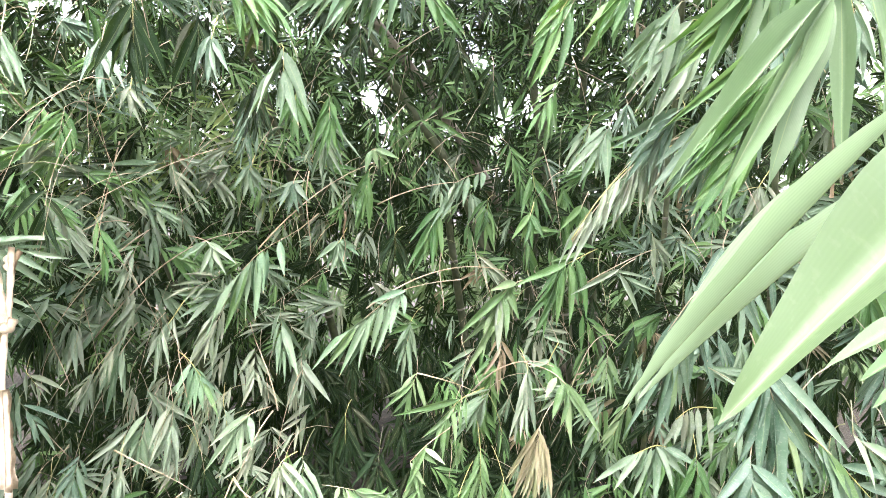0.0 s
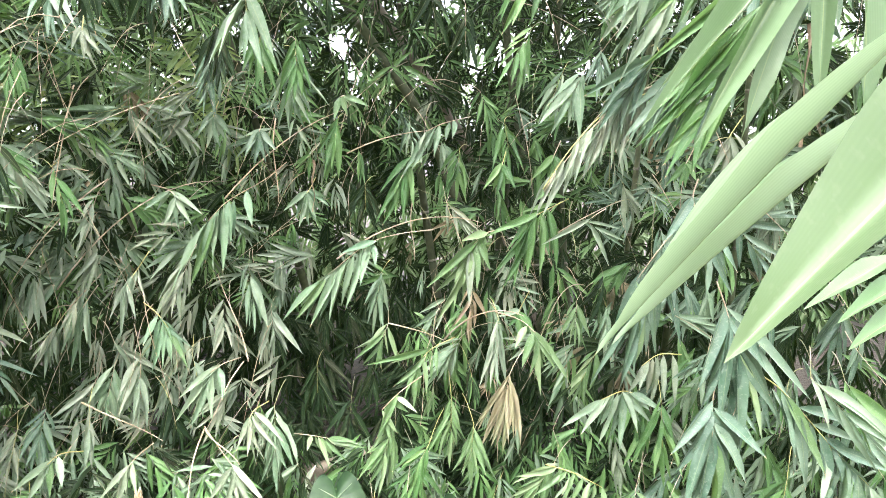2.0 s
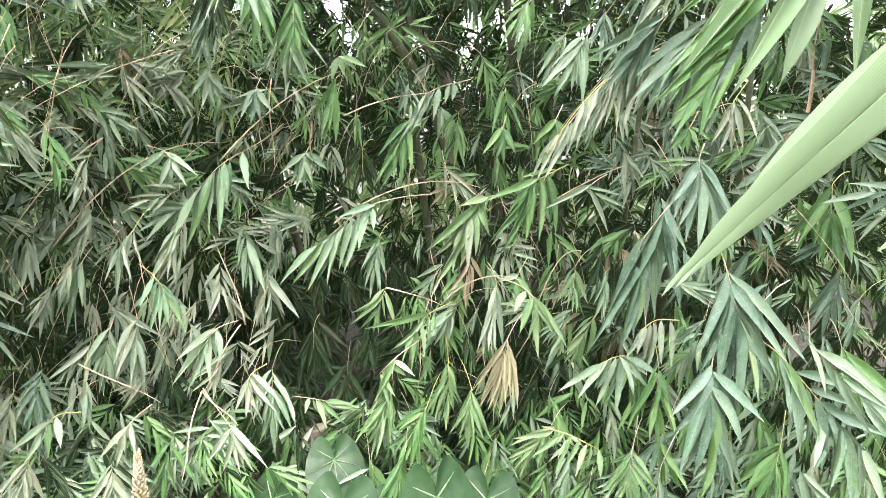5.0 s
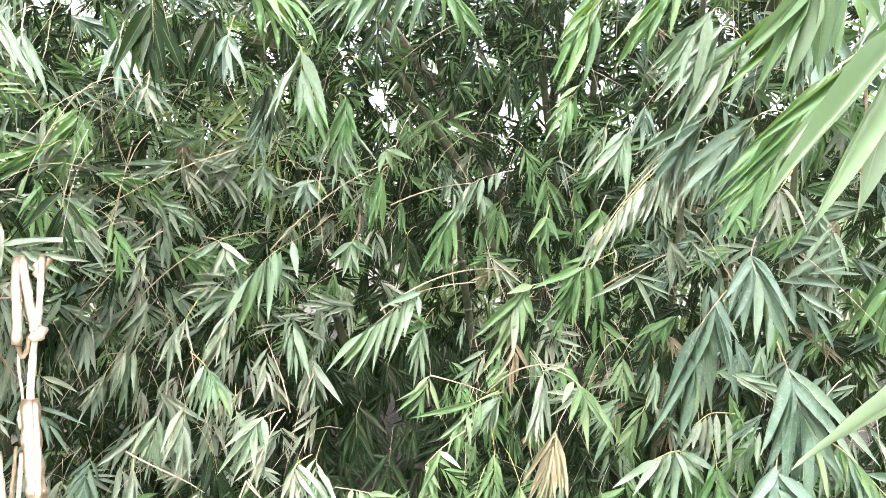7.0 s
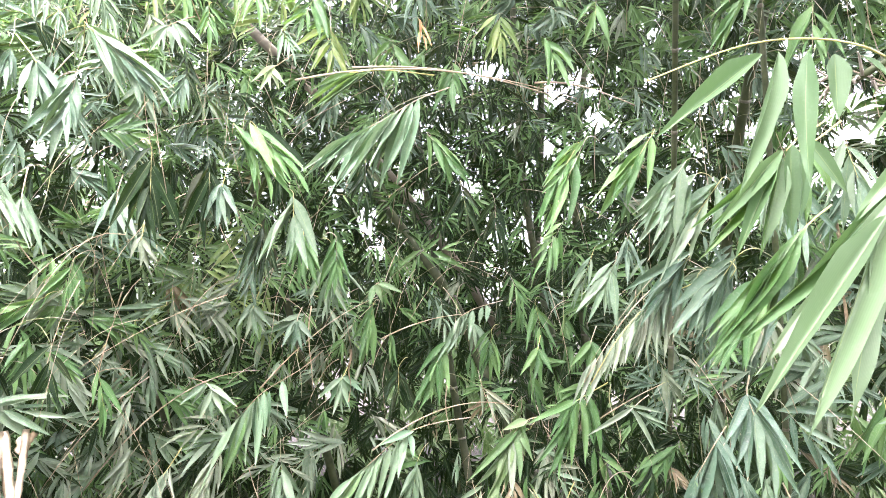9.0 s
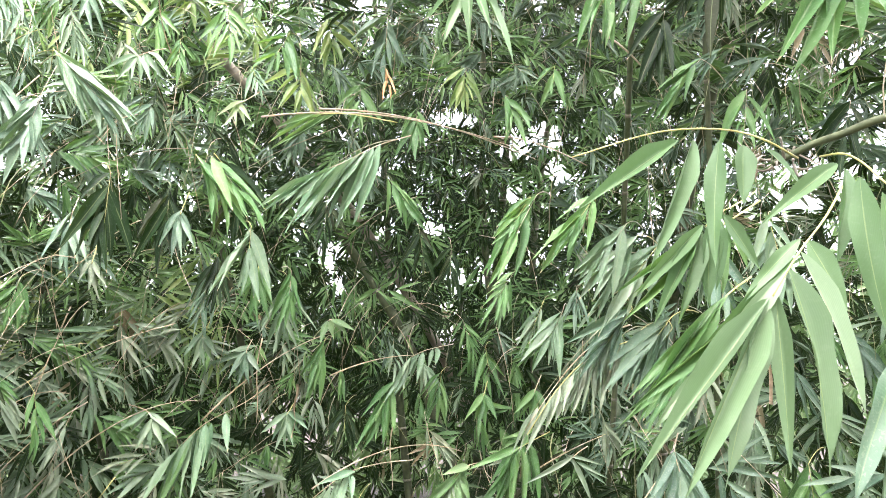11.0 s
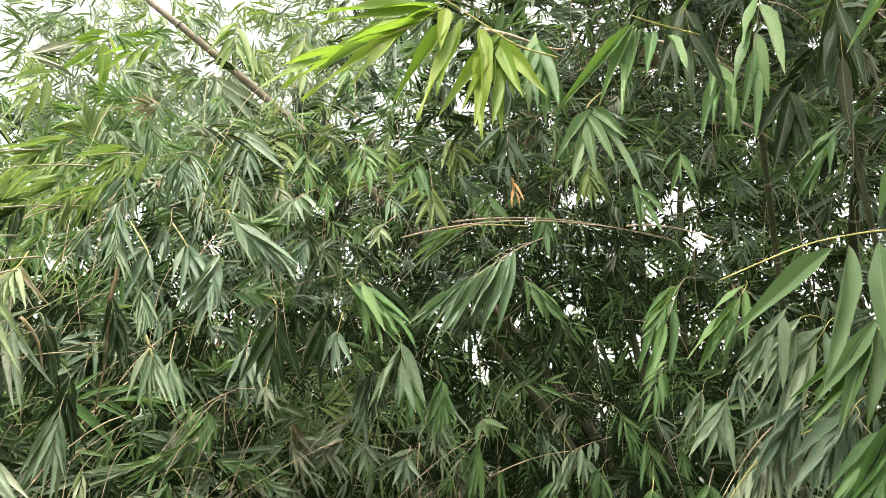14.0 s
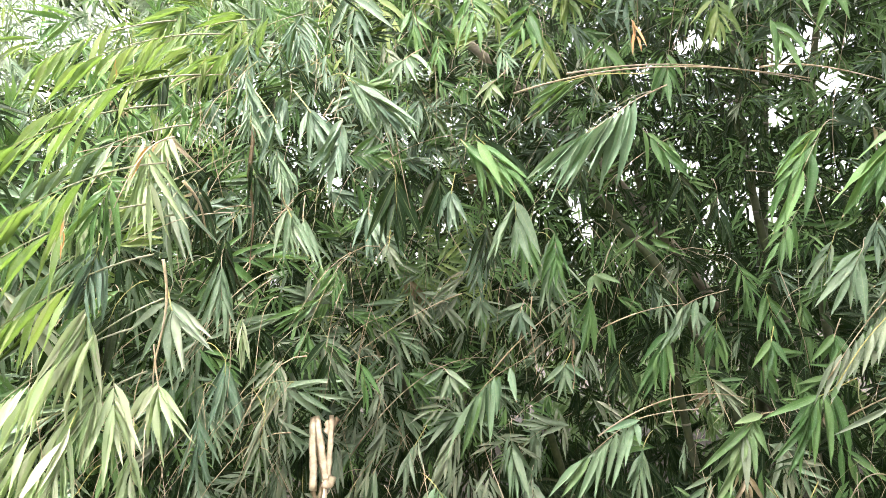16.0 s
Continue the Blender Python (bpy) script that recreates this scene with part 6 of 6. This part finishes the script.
# fuller growth on the side where the clump bends round
for n in range(1700):
    az = dice.uniform(12, 64)
    el = dice.uniform(-12, top_edge(az))
    a, e, r = radians(az), radians(el), front(az, el) + dice.uniform(0.5, 2.2)
    p = HUB + r * Vector((-math.sin(a) * math.cos(e), math.cos(a) * math.cos(e), math.sin(e)))
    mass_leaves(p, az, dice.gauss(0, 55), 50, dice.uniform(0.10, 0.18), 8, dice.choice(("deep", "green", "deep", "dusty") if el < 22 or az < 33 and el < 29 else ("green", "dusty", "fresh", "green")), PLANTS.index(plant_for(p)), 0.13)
# thin growth farther off, against the open sky; haze put into its pale colours
for n in range(1900):
    az = dice.uniform(4, 68)
    el = top_edge(az) + dice.uniform(-6, 18) * dice.uniform(0.3, 1)
    a, e, r = radians(az), radians(min(el, 60)), dice.uniform(4.3, 6.5)
    p = HUB + r * Vector((-math.sin(a) * math.cos(e), math.cos(a) * math.cos(e), math.sin(e)))
    if dice.random() < 0.4 * open_sky(az, el):
        continue
    mass_leaves(p, az, dice.gauss(0, 50), 45, dice.uniform(0.14, 0.24), 7, dice.choice(("pale", "bright", "pale")), PLANTS.index(plant_for(p)), 0.12)
# growth behind, where the clump thins out, daylight put into its bright tones
for n in range(100):
    az, el, r = dice.uniform(17, 40), dice.uniform(0, 9), dice.uniform(3.0, 3.9)
    a, e = radians(az), radians(el)
    p = HUB + r * Vector((-math.sin(a) * math.cos(e), math.cos(a) * math.cos(e), math.sin(e)))
    mass_leaves(p, az, dice.gauss(0, 60), 50, dice.uniform(0.12, 0.18), 7, dice.choice(("bright", "fresh")), PLANTS.index(plant_for(p)))
# growth far inside, behind the thin middle, its shade put into the leaf colour
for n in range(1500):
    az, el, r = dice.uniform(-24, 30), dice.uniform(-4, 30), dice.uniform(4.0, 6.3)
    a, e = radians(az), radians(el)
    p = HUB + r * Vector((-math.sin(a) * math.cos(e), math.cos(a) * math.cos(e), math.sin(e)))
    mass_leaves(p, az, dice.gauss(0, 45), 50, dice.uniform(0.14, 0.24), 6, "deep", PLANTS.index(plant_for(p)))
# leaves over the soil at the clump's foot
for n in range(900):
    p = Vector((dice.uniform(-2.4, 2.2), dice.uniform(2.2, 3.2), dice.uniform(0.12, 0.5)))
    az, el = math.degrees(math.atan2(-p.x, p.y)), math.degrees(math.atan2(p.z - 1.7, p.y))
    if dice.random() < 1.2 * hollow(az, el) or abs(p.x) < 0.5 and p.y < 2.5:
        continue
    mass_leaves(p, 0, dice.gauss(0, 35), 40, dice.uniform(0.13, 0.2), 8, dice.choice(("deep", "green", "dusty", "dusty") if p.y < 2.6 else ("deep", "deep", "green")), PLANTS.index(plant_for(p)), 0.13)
# more in the hollow, coloured dark for the shade there
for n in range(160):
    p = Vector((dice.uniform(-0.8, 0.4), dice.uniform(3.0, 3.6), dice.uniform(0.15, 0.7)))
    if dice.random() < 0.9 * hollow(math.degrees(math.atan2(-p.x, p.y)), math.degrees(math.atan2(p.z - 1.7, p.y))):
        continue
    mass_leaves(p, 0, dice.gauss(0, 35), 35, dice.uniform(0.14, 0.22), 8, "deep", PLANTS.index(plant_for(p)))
# low growth near the soil, shaded in its colour, and fine lacework against the sky
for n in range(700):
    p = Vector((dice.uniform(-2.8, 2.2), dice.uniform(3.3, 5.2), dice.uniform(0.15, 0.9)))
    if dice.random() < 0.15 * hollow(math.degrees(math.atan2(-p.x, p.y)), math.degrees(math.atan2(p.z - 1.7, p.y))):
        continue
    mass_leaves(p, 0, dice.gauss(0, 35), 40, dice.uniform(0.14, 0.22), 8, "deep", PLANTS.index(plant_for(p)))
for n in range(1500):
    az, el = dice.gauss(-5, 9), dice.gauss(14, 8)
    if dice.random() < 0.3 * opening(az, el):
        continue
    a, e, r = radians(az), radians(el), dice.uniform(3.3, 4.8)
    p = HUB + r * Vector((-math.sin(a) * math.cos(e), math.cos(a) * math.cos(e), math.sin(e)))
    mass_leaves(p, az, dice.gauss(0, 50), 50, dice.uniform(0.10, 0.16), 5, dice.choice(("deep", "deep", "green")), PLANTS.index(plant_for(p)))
for (key, tone), pile in MASSES.items():
    tagged(part("foliage", pile.mesh("foliage", MASS[tone]), None, PLANTS[key]), kind="stuff")

# the high crown that roofs the clump, mostly unseen, added to shade its inside
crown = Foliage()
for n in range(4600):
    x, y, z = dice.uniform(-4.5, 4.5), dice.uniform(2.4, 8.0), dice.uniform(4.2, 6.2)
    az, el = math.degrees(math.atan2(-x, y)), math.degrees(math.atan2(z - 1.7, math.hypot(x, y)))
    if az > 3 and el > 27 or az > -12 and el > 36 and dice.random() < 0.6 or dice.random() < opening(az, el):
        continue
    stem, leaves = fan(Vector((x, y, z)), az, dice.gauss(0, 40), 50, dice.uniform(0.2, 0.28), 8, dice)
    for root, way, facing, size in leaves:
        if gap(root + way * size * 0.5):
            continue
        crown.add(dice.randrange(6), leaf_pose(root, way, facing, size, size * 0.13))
# overhang above the viewer's right, out of view, added to cut the light
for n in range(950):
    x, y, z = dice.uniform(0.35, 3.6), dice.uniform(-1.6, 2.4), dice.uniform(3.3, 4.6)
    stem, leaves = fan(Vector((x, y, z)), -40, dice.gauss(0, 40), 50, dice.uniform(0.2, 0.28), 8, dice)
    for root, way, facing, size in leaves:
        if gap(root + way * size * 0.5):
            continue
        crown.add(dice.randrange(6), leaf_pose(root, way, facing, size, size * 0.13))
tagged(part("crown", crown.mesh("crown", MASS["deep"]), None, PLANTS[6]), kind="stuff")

# thin bare twigs criss-crossing in and before the mass
THIN = {}
for n in range(1150):
    az, el = dice.uniform(-40, 58), dice.uniform(-28, 45)
    a, e, r = radians(az), radians(el), front(az, el) + dice.uniform(-0.05, 0.75)
    p = HUB + r * Vector((-math.sin(a) * math.cos(e), math.cos(a) * math.cos(e), math.sin(e)))
    if p.z < 0.3 or el > top_edge(az) or hollow(az, el) > 0.3 or az < -10 and el < 6 and n % 4:
        continue
    run = dice.uniform(0.18, 0.52) * min(1.0, r / 2.4)
    lean = radians(dice.choice((20, 45, 60, 10, -25, -50, 30, 4, 172, -8)) + dice.uniform(-15, 15))
    q = p + Vector((run * math.sin(lean) * math.cos(a), dice.uniform(0.0, 0.3), run * math.cos(lean)))
    thick, lift, pick = dice.uniform(0.0009, 0.0017) * (1.5 if dice.random() < 0.12 else 1.0), dice.uniform(0.03, 0.26) * run, dice.random()
    if n < 220:
        line = arc(q, p, lift, 10, 0.012)
        part("branch", tube(line, [thick * 1.15 * (1 - 0.05 * k) for k in range(11)], 5), TWIG_GREEN if pick < 0.3 else TWIG, plant_for(p))
    else:
        key = PLANTS.index(plant_for(p)), pick < 0.3
        tube(arc(q, p, lift, 6, 0.012), [thick * (1 - 0.08 * k) for k in range(7)], 4, THIN.setdefault(key, bmesh.new()))
for (key, green), bm in THIN.items():
    tagged(part("twig_tangle", bm, TWIG_GREEN if green else TWIG, PLANTS[key]), kind="stuff")

# far thicket that closes the view behind the clump
far_leaves = Foliage()
for n in range(3600):
    az = dice.uniform(-60, 85)
    r, z = dice.uniform(6.5, 9.5), dice.uniform(0.2, 4.6) * dice.uniform(0.55, 1.0)
    if dice.random() < 0.3 * opening(az, math.degrees(math.atan2(z - 1.7, r))):
        continue
    a = radians(az)
    p = HUB + Vector((-math.sin(a) * r, math.cos(a) * r, z - 1.7))
    stem, leaves = fan(p, az, dice.gauss(0, 30), 45, dice.uniform(0.28, 0.4), 8, dice)
    for root, way, facing, size in leaves:
        if gap(root + way * size * 0.5):
            continue
        far_leaves.add(dice.randrange(6), leaf_pose(root, way, facing, size, size * 0.16))
# unseen wall of leaves behind the viewer, added to block low sky light
for n in range(1700):
    a, r, z = dice.uniform(2.3, 4.2), dice.uniform(6.5, 8.5), dice.uniform(0.2, 5.0)
    p = HUB + Vector((-math.sin(a) * r, math.cos(a) * r, z - 1.7))
    stem, leaves = fan(p, math.degrees(a), dice.gauss(0, 30), 45, dice.uniform(0.4, 0.6), 7, dice)
    for root, way, facing, size in leaves:
        far_leaves.add(dice.randrange(6), leaf_pose(root, way, facing, size, size * 0.2))
tagged(new("bamboo_thicket", far_leaves.mesh("bamboo_thicket", MASS["fresh"])), "light green bamboo thicket behind the clump, with an unseen shade wall behind the viewer", "bamboo thicket", kind="stuff")

# ---- on the ground ----


def taro_leaf_mesh(name):
    """A heart-shaped blade, 1 long, with a notch at the stalk and drooping sides."""
    bm = bmesh.new()
    rings = []
    steps = 30
    for r in range(7):
        q = r / 6
        ring = []
        for k in range(steps):
            a = 2 * math.pi * k / steps
            heart = 0.52 + 0.13 * math.cos(a) + 0.06 * math.cos(2 * a) - 0.34 * math.exp(-((abs(a - math.pi)) / 0.28) ** 2)
            x, y = q * heart * math.sin(a) * 0.92, q * heart * math.cos(a)
            z = 0.10 * q * math.cos(a * 9) * 0.12 - 0.28 * x * x - 0.22 * y * abs(y) + 0.06 * q
            ring.append(bm.verts.new((x, y, z)) if r else None)
        rings.append(ring)
    centre = bm.verts.new((0, 0, 0))
    for k in range(steps):
        j = (k + 1) % steps
        bm.faces.new((centre, rings[1][j], rings[1][k])).smooth = True
        for r in range(1, 6):
            bm.faces.new((rings[r][k], rings[r][j], rings[r + 1][j], rings[r + 1][k])).smooth = True
    mesh = bpy.data.meshes.new(name)
    bm.to_mesh(mesh)
    bm.free()
    mesh.materials.append(TARO)
    return mesh


TARO_BLADE = taro_leaf_mesh("taro_blade")


def taro(at, leaves):
    """A taro plant: each leaf a stalk with a blade and its veins; leaves: top, heading, nod and size."""
    plant = thing("taro", at, "green taro plant with broad heart-shaped leaves on the soil", "taro", "taro plants")
    for top, heading, nod, size in leaves:
        top = Vector(top)
        stalk = part("stalk", tube(arc(Vector(at) - top, (0, 0, -0.004), 0.05, 8), [0.012 - 0.0008 * k for k in range(9)], 8), VEIN, plant, at=Matrix.Translation(top))
        stalk["home"] = tuple(top)
        m = pose(*top, nod, 0, heading) @ Matrix.Diagonal((size, size, size, 1))
        part("blade", TARO_BLADE, None, stalk, at=m)
        bm = bmesh.new()
        for turn, run in ((0, 0.62), (0.55, 0.52), (-0.55, 0.52), (1.2, 0.42), (-1.2, 0.42), (2.2, 0.4), (-2.2, 0.4)):
            line = []
            for k in range(6):
                q = run * k / 5
                x, y = q * math.sin(turn), q * math.cos(turn)
                line.append((x, y, 0.012 - 0.28 * x * x - 0.22 * y * abs(y) + 0.115 * q))
            tube(line, [0.011 - 0.0016 * k for k in range(6)], 5, bm)
        part("veins", bm, VEIN, stalk, "pale raised veins", at=m)


taro((-0.25, 2.4, 0), [((-0.22, 2.12, 0.31), 170, -55, 0.34), ((-0.30, 2.45, 0.32), 200, -50, 0.26), ((-0.50, 2.28, 0.25), 140, -45, 0.3), ((-0.05, 2.32, 0.19), 190, -50, 0.26)])
taro((0.2, 2.3, 0), [((0.10, 2.08, 0.39), 215, -60, 0.34), ((0.28, 2.2, 0.31), 160, -55, 0.3)])
taro((-0.75, 2.2, 0), [((-0.70, 2.05, 0.22), 160, -40, 0.32), ((-0.58, 2.0, 0.19), 200, -45, 0.28)])

log = thing("fallen_culm", (-0.35, 3.2, 0.05), "grey fallen bamboo culm lying on the leaf litter", "fallen culm")
part("culm", tube(glide([(-0.72, 3.05, 0.07), (-0.51, 3.14, 0.09), (-0.24, 3.25, 0.13), (0.5, 3.5, 0.2)]), 0.042, 12), CULM_OLD, log)

spike = thing("dried_flower_spike", (-0.92, 2.16, 0), "dry tan and green flower spike standing among leaves", "flower spike")
part("stem", tube(arc((-0.92, 2.16, 0), (-0.92, 2.16, 0.45), 0, 6), 0.006, 6), TWIG_GREEN, spike)
bm = bmesh.new()
for k in range(90):
    a, h = k * 2.4, 0.27 + 0.22 * k / 90
    r = 0.028 * (1 - 0.75 * k / 90)
    root = Vector((-0.92, 2.16, h))
    tube([root, root + Vector((math.cos(a) * r, math.sin(a) * r, 0.012)), root + Vector((math.cos(a) * r * 1.2, math.sin(a) * r * 1.2, 0.024))], [0.003, 0.0055, 0.001], 5, bm)
part("flower_head", bm, TWIG, spike, "tan dried flower head")

# cut stalk wrapped in dry sheaths
cut = thing("dead_stalk", (-0.804, 1.29, 0), "pale cut dead stalk wrapped in torn dry sheaths", "dead stalk")
part("stem", tube(glide([(-0.804, 1.295, 0.0), (-0.789, 1.29, 0.6), (-0.784, 1.28, 1.07), (-0.788, 1.28, 1.169), (-0.792, 1.28, 1.267), (-0.786, 1.28, 1.332), (-0.782, 1.28, 1.388)]), 0.0065, 10), STRAW, cut)


def ribbon(line, widths, twist, curl=0.5):
    """A dry sheath: a strip that is bent across its width, with thickness."""
    bm = bmesh.new()
    rows = []
    line = [Vector(p) for p in line]
    for n, p in enumerate(line):
        way = (line[min(n + 1, len(line) - 1)] - line[max(n - 1, 0)]).normalized()
        side = way.cross(Vector((math.sin(twist * n), -math.cos(twist * n), 0.1))).normalized()
        out = side.cross(way)
        w = widths * (1 - 0.25 * n / len(line) + 0.12 * math.sin(n * 1.9))
        rows.append([bm.verts.new(p + side * w * u - out * curl * w * u * u) for u in (-1, -0.5, 0, 0.5, 1)])
    for a, b in zip(rows, rows[1:]):
        for k in range(4):
            bm.faces.new((a[k], a[k + 1], b[k + 1], b[k])).smooth = True
    skin = bmesh.ops.solidify(bm, geom=bm.faces[:], thickness=0.0012)
    return bm


# torn sheaths: line, half width, curl and whether browned
SHEATHS = (
    ([(-0.805, 1.262, 1.366), (-0.802, 1.262, 1.421), (-0.803, 1.262, 1.473), (-0.799, 1.262, 1.531)], 0.0068, 0.5, False),
    ([(-0.77, 1.266, 1.387), (-0.778, 1.266, 1.431), (-0.786, 1.266, 1.484), (-0.795, 1.266, 1.534)], 0.0068, 0.5, False),
    ([(-0.781, 1.275, 1.387), (-0.792, 1.275, 1.432), (-0.798, 1.275, 1.477), (-0.799, 1.275, 1.514)], 0.0036, 0.6, True),
    ([(-0.769, 1.268, 1.386), (-0.764, 1.268, 1.431), (-0.759, 1.268, 1.484), (-0.755, 1.268, 1.537)], 0.0050, 0.6, False),
    ([(-0.764, 1.274, 1.483), (-0.758, 1.274, 1.507), (-0.751, 1.274, 1.519), (-0.742, 1.274, 1.53)], 0.0047, 0.8, True),
    ([(-0.781, 1.282, 1.493), (-0.774, 1.282, 1.504), (-0.776, 1.282, 1.514), (-0.78, 1.282, 1.518)], 0.0057, 0.8, False),
    ([(-0.809, 1.27, 1.364), (-0.8, 1.27, 1.343), (-0.789, 1.27, 1.358), (-0.784, 1.27, 1.386)], 0.0047, 0.7, True),
    ([(-0.808, 1.272, 1.35), (-0.808, 1.272, 1.317), (-0.803, 1.272, 1.28), (-0.802, 1.272, 1.254)], 0.0027, 0.6, False),
    ([(-0.778, 1.262, 1.387), (-0.77, 1.262, 1.383), (-0.759, 1.262, 1.386), (-0.751, 1.262, 1.403)], 0.0073, 0.7, False),
    ([(-0.772, 1.258, 1.075), (-0.775, 1.258, 1.134), (-0.778, 1.258, 1.199), (-0.778, 1.258, 1.267)], 0.0177, 0.45, False),
    ([(-0.762, 1.25, 1.073), (-0.76, 1.25, 1.149), (-0.761, 1.25, 1.213), (-0.762, 1.25, 1.268)], 0.0062, 0.6, False),
    ([(-0.796, 1.262, 1.208), (-0.8, 1.262, 1.224), (-0.797, 1.262, 1.24), (-0.792, 1.262, 1.255)], 0.0073, 0.7, False),
    ([(-0.824, 1.262, 1.055), (-0.82, 1.262, 1.098), (-0.814, 1.262, 1.137), (-0.81, 1.262, 1.175)], 0.0037, 0.6, True),
    ([(-0.814, 1.266, 1.048), (-0.809, 1.266, 1.097), (-0.805, 1.266, 1.13), (-0.802, 1.266, 1.163)], 0.0047, 0.6, False),
    ([(-0.842, 1.27, 1.017), (-0.845, 1.27, 1.061), (-0.849, 1.27, 1.105), (-0.852, 1.27, 1.16)], 0.0073, 0.5, False),
)
for line, half, curl, dark in SHEATHS:
    part("sheath", ribbon(glide(line, 4), half * (1.5 if line[-1][2] > 1.4 else 1.15), 0.03, curl * 0.45), STRAW_BROWN if dark else STRAW, cut)

tangle = thing("dry_twig_tangle", (0.79, 1.31, 2.16), "brown tangle of dry twigs and sheaths at a bent stem", "dry twigs")
for n in range(14):
    p = Vector((0.79 + dice.uniform(-0.05, 0.06), 1.31 + dice.uniform(-0.02, 0.03), 2.165 + dice.uniform(-0.02, 0.02)))
    q = p + Vector((dice.uniform(-0.07, 0.07), dice.uniform(-0.03, 0.04), dice.uniform(-0.06, 0.05)))
    part("dry_twig", tube(arc(p, q, dice.uniform(-0.02, 0.02), 5), [0.0035, 0.003, 0.0025, 0.002, 0.0016, 0.001], 5), CULM_OLD, tangle)

# hanging dead strips
for at, size, w in (((-0.985, 1.29, 2.28), 0.40, 0.006), ((-0.4, 2.6, 1.62), 0.2, 0.005), ((1.0, 1.75, 1.95), 0.3, 0.006)):
    p = Vector(at)
    strip = thing("dead_leaf_strip", p, "brown shrivelled leaf strip hanging from a twig", "dead leaf", "dead strips")
    part("strip", ribbon([p + Vector((0.004 * math.sin(k * 1.1), 0.004 * math.cos(k), -size * k / 10)) for k in range(11)], w, 0.25), STRAW_BROWN, strip)
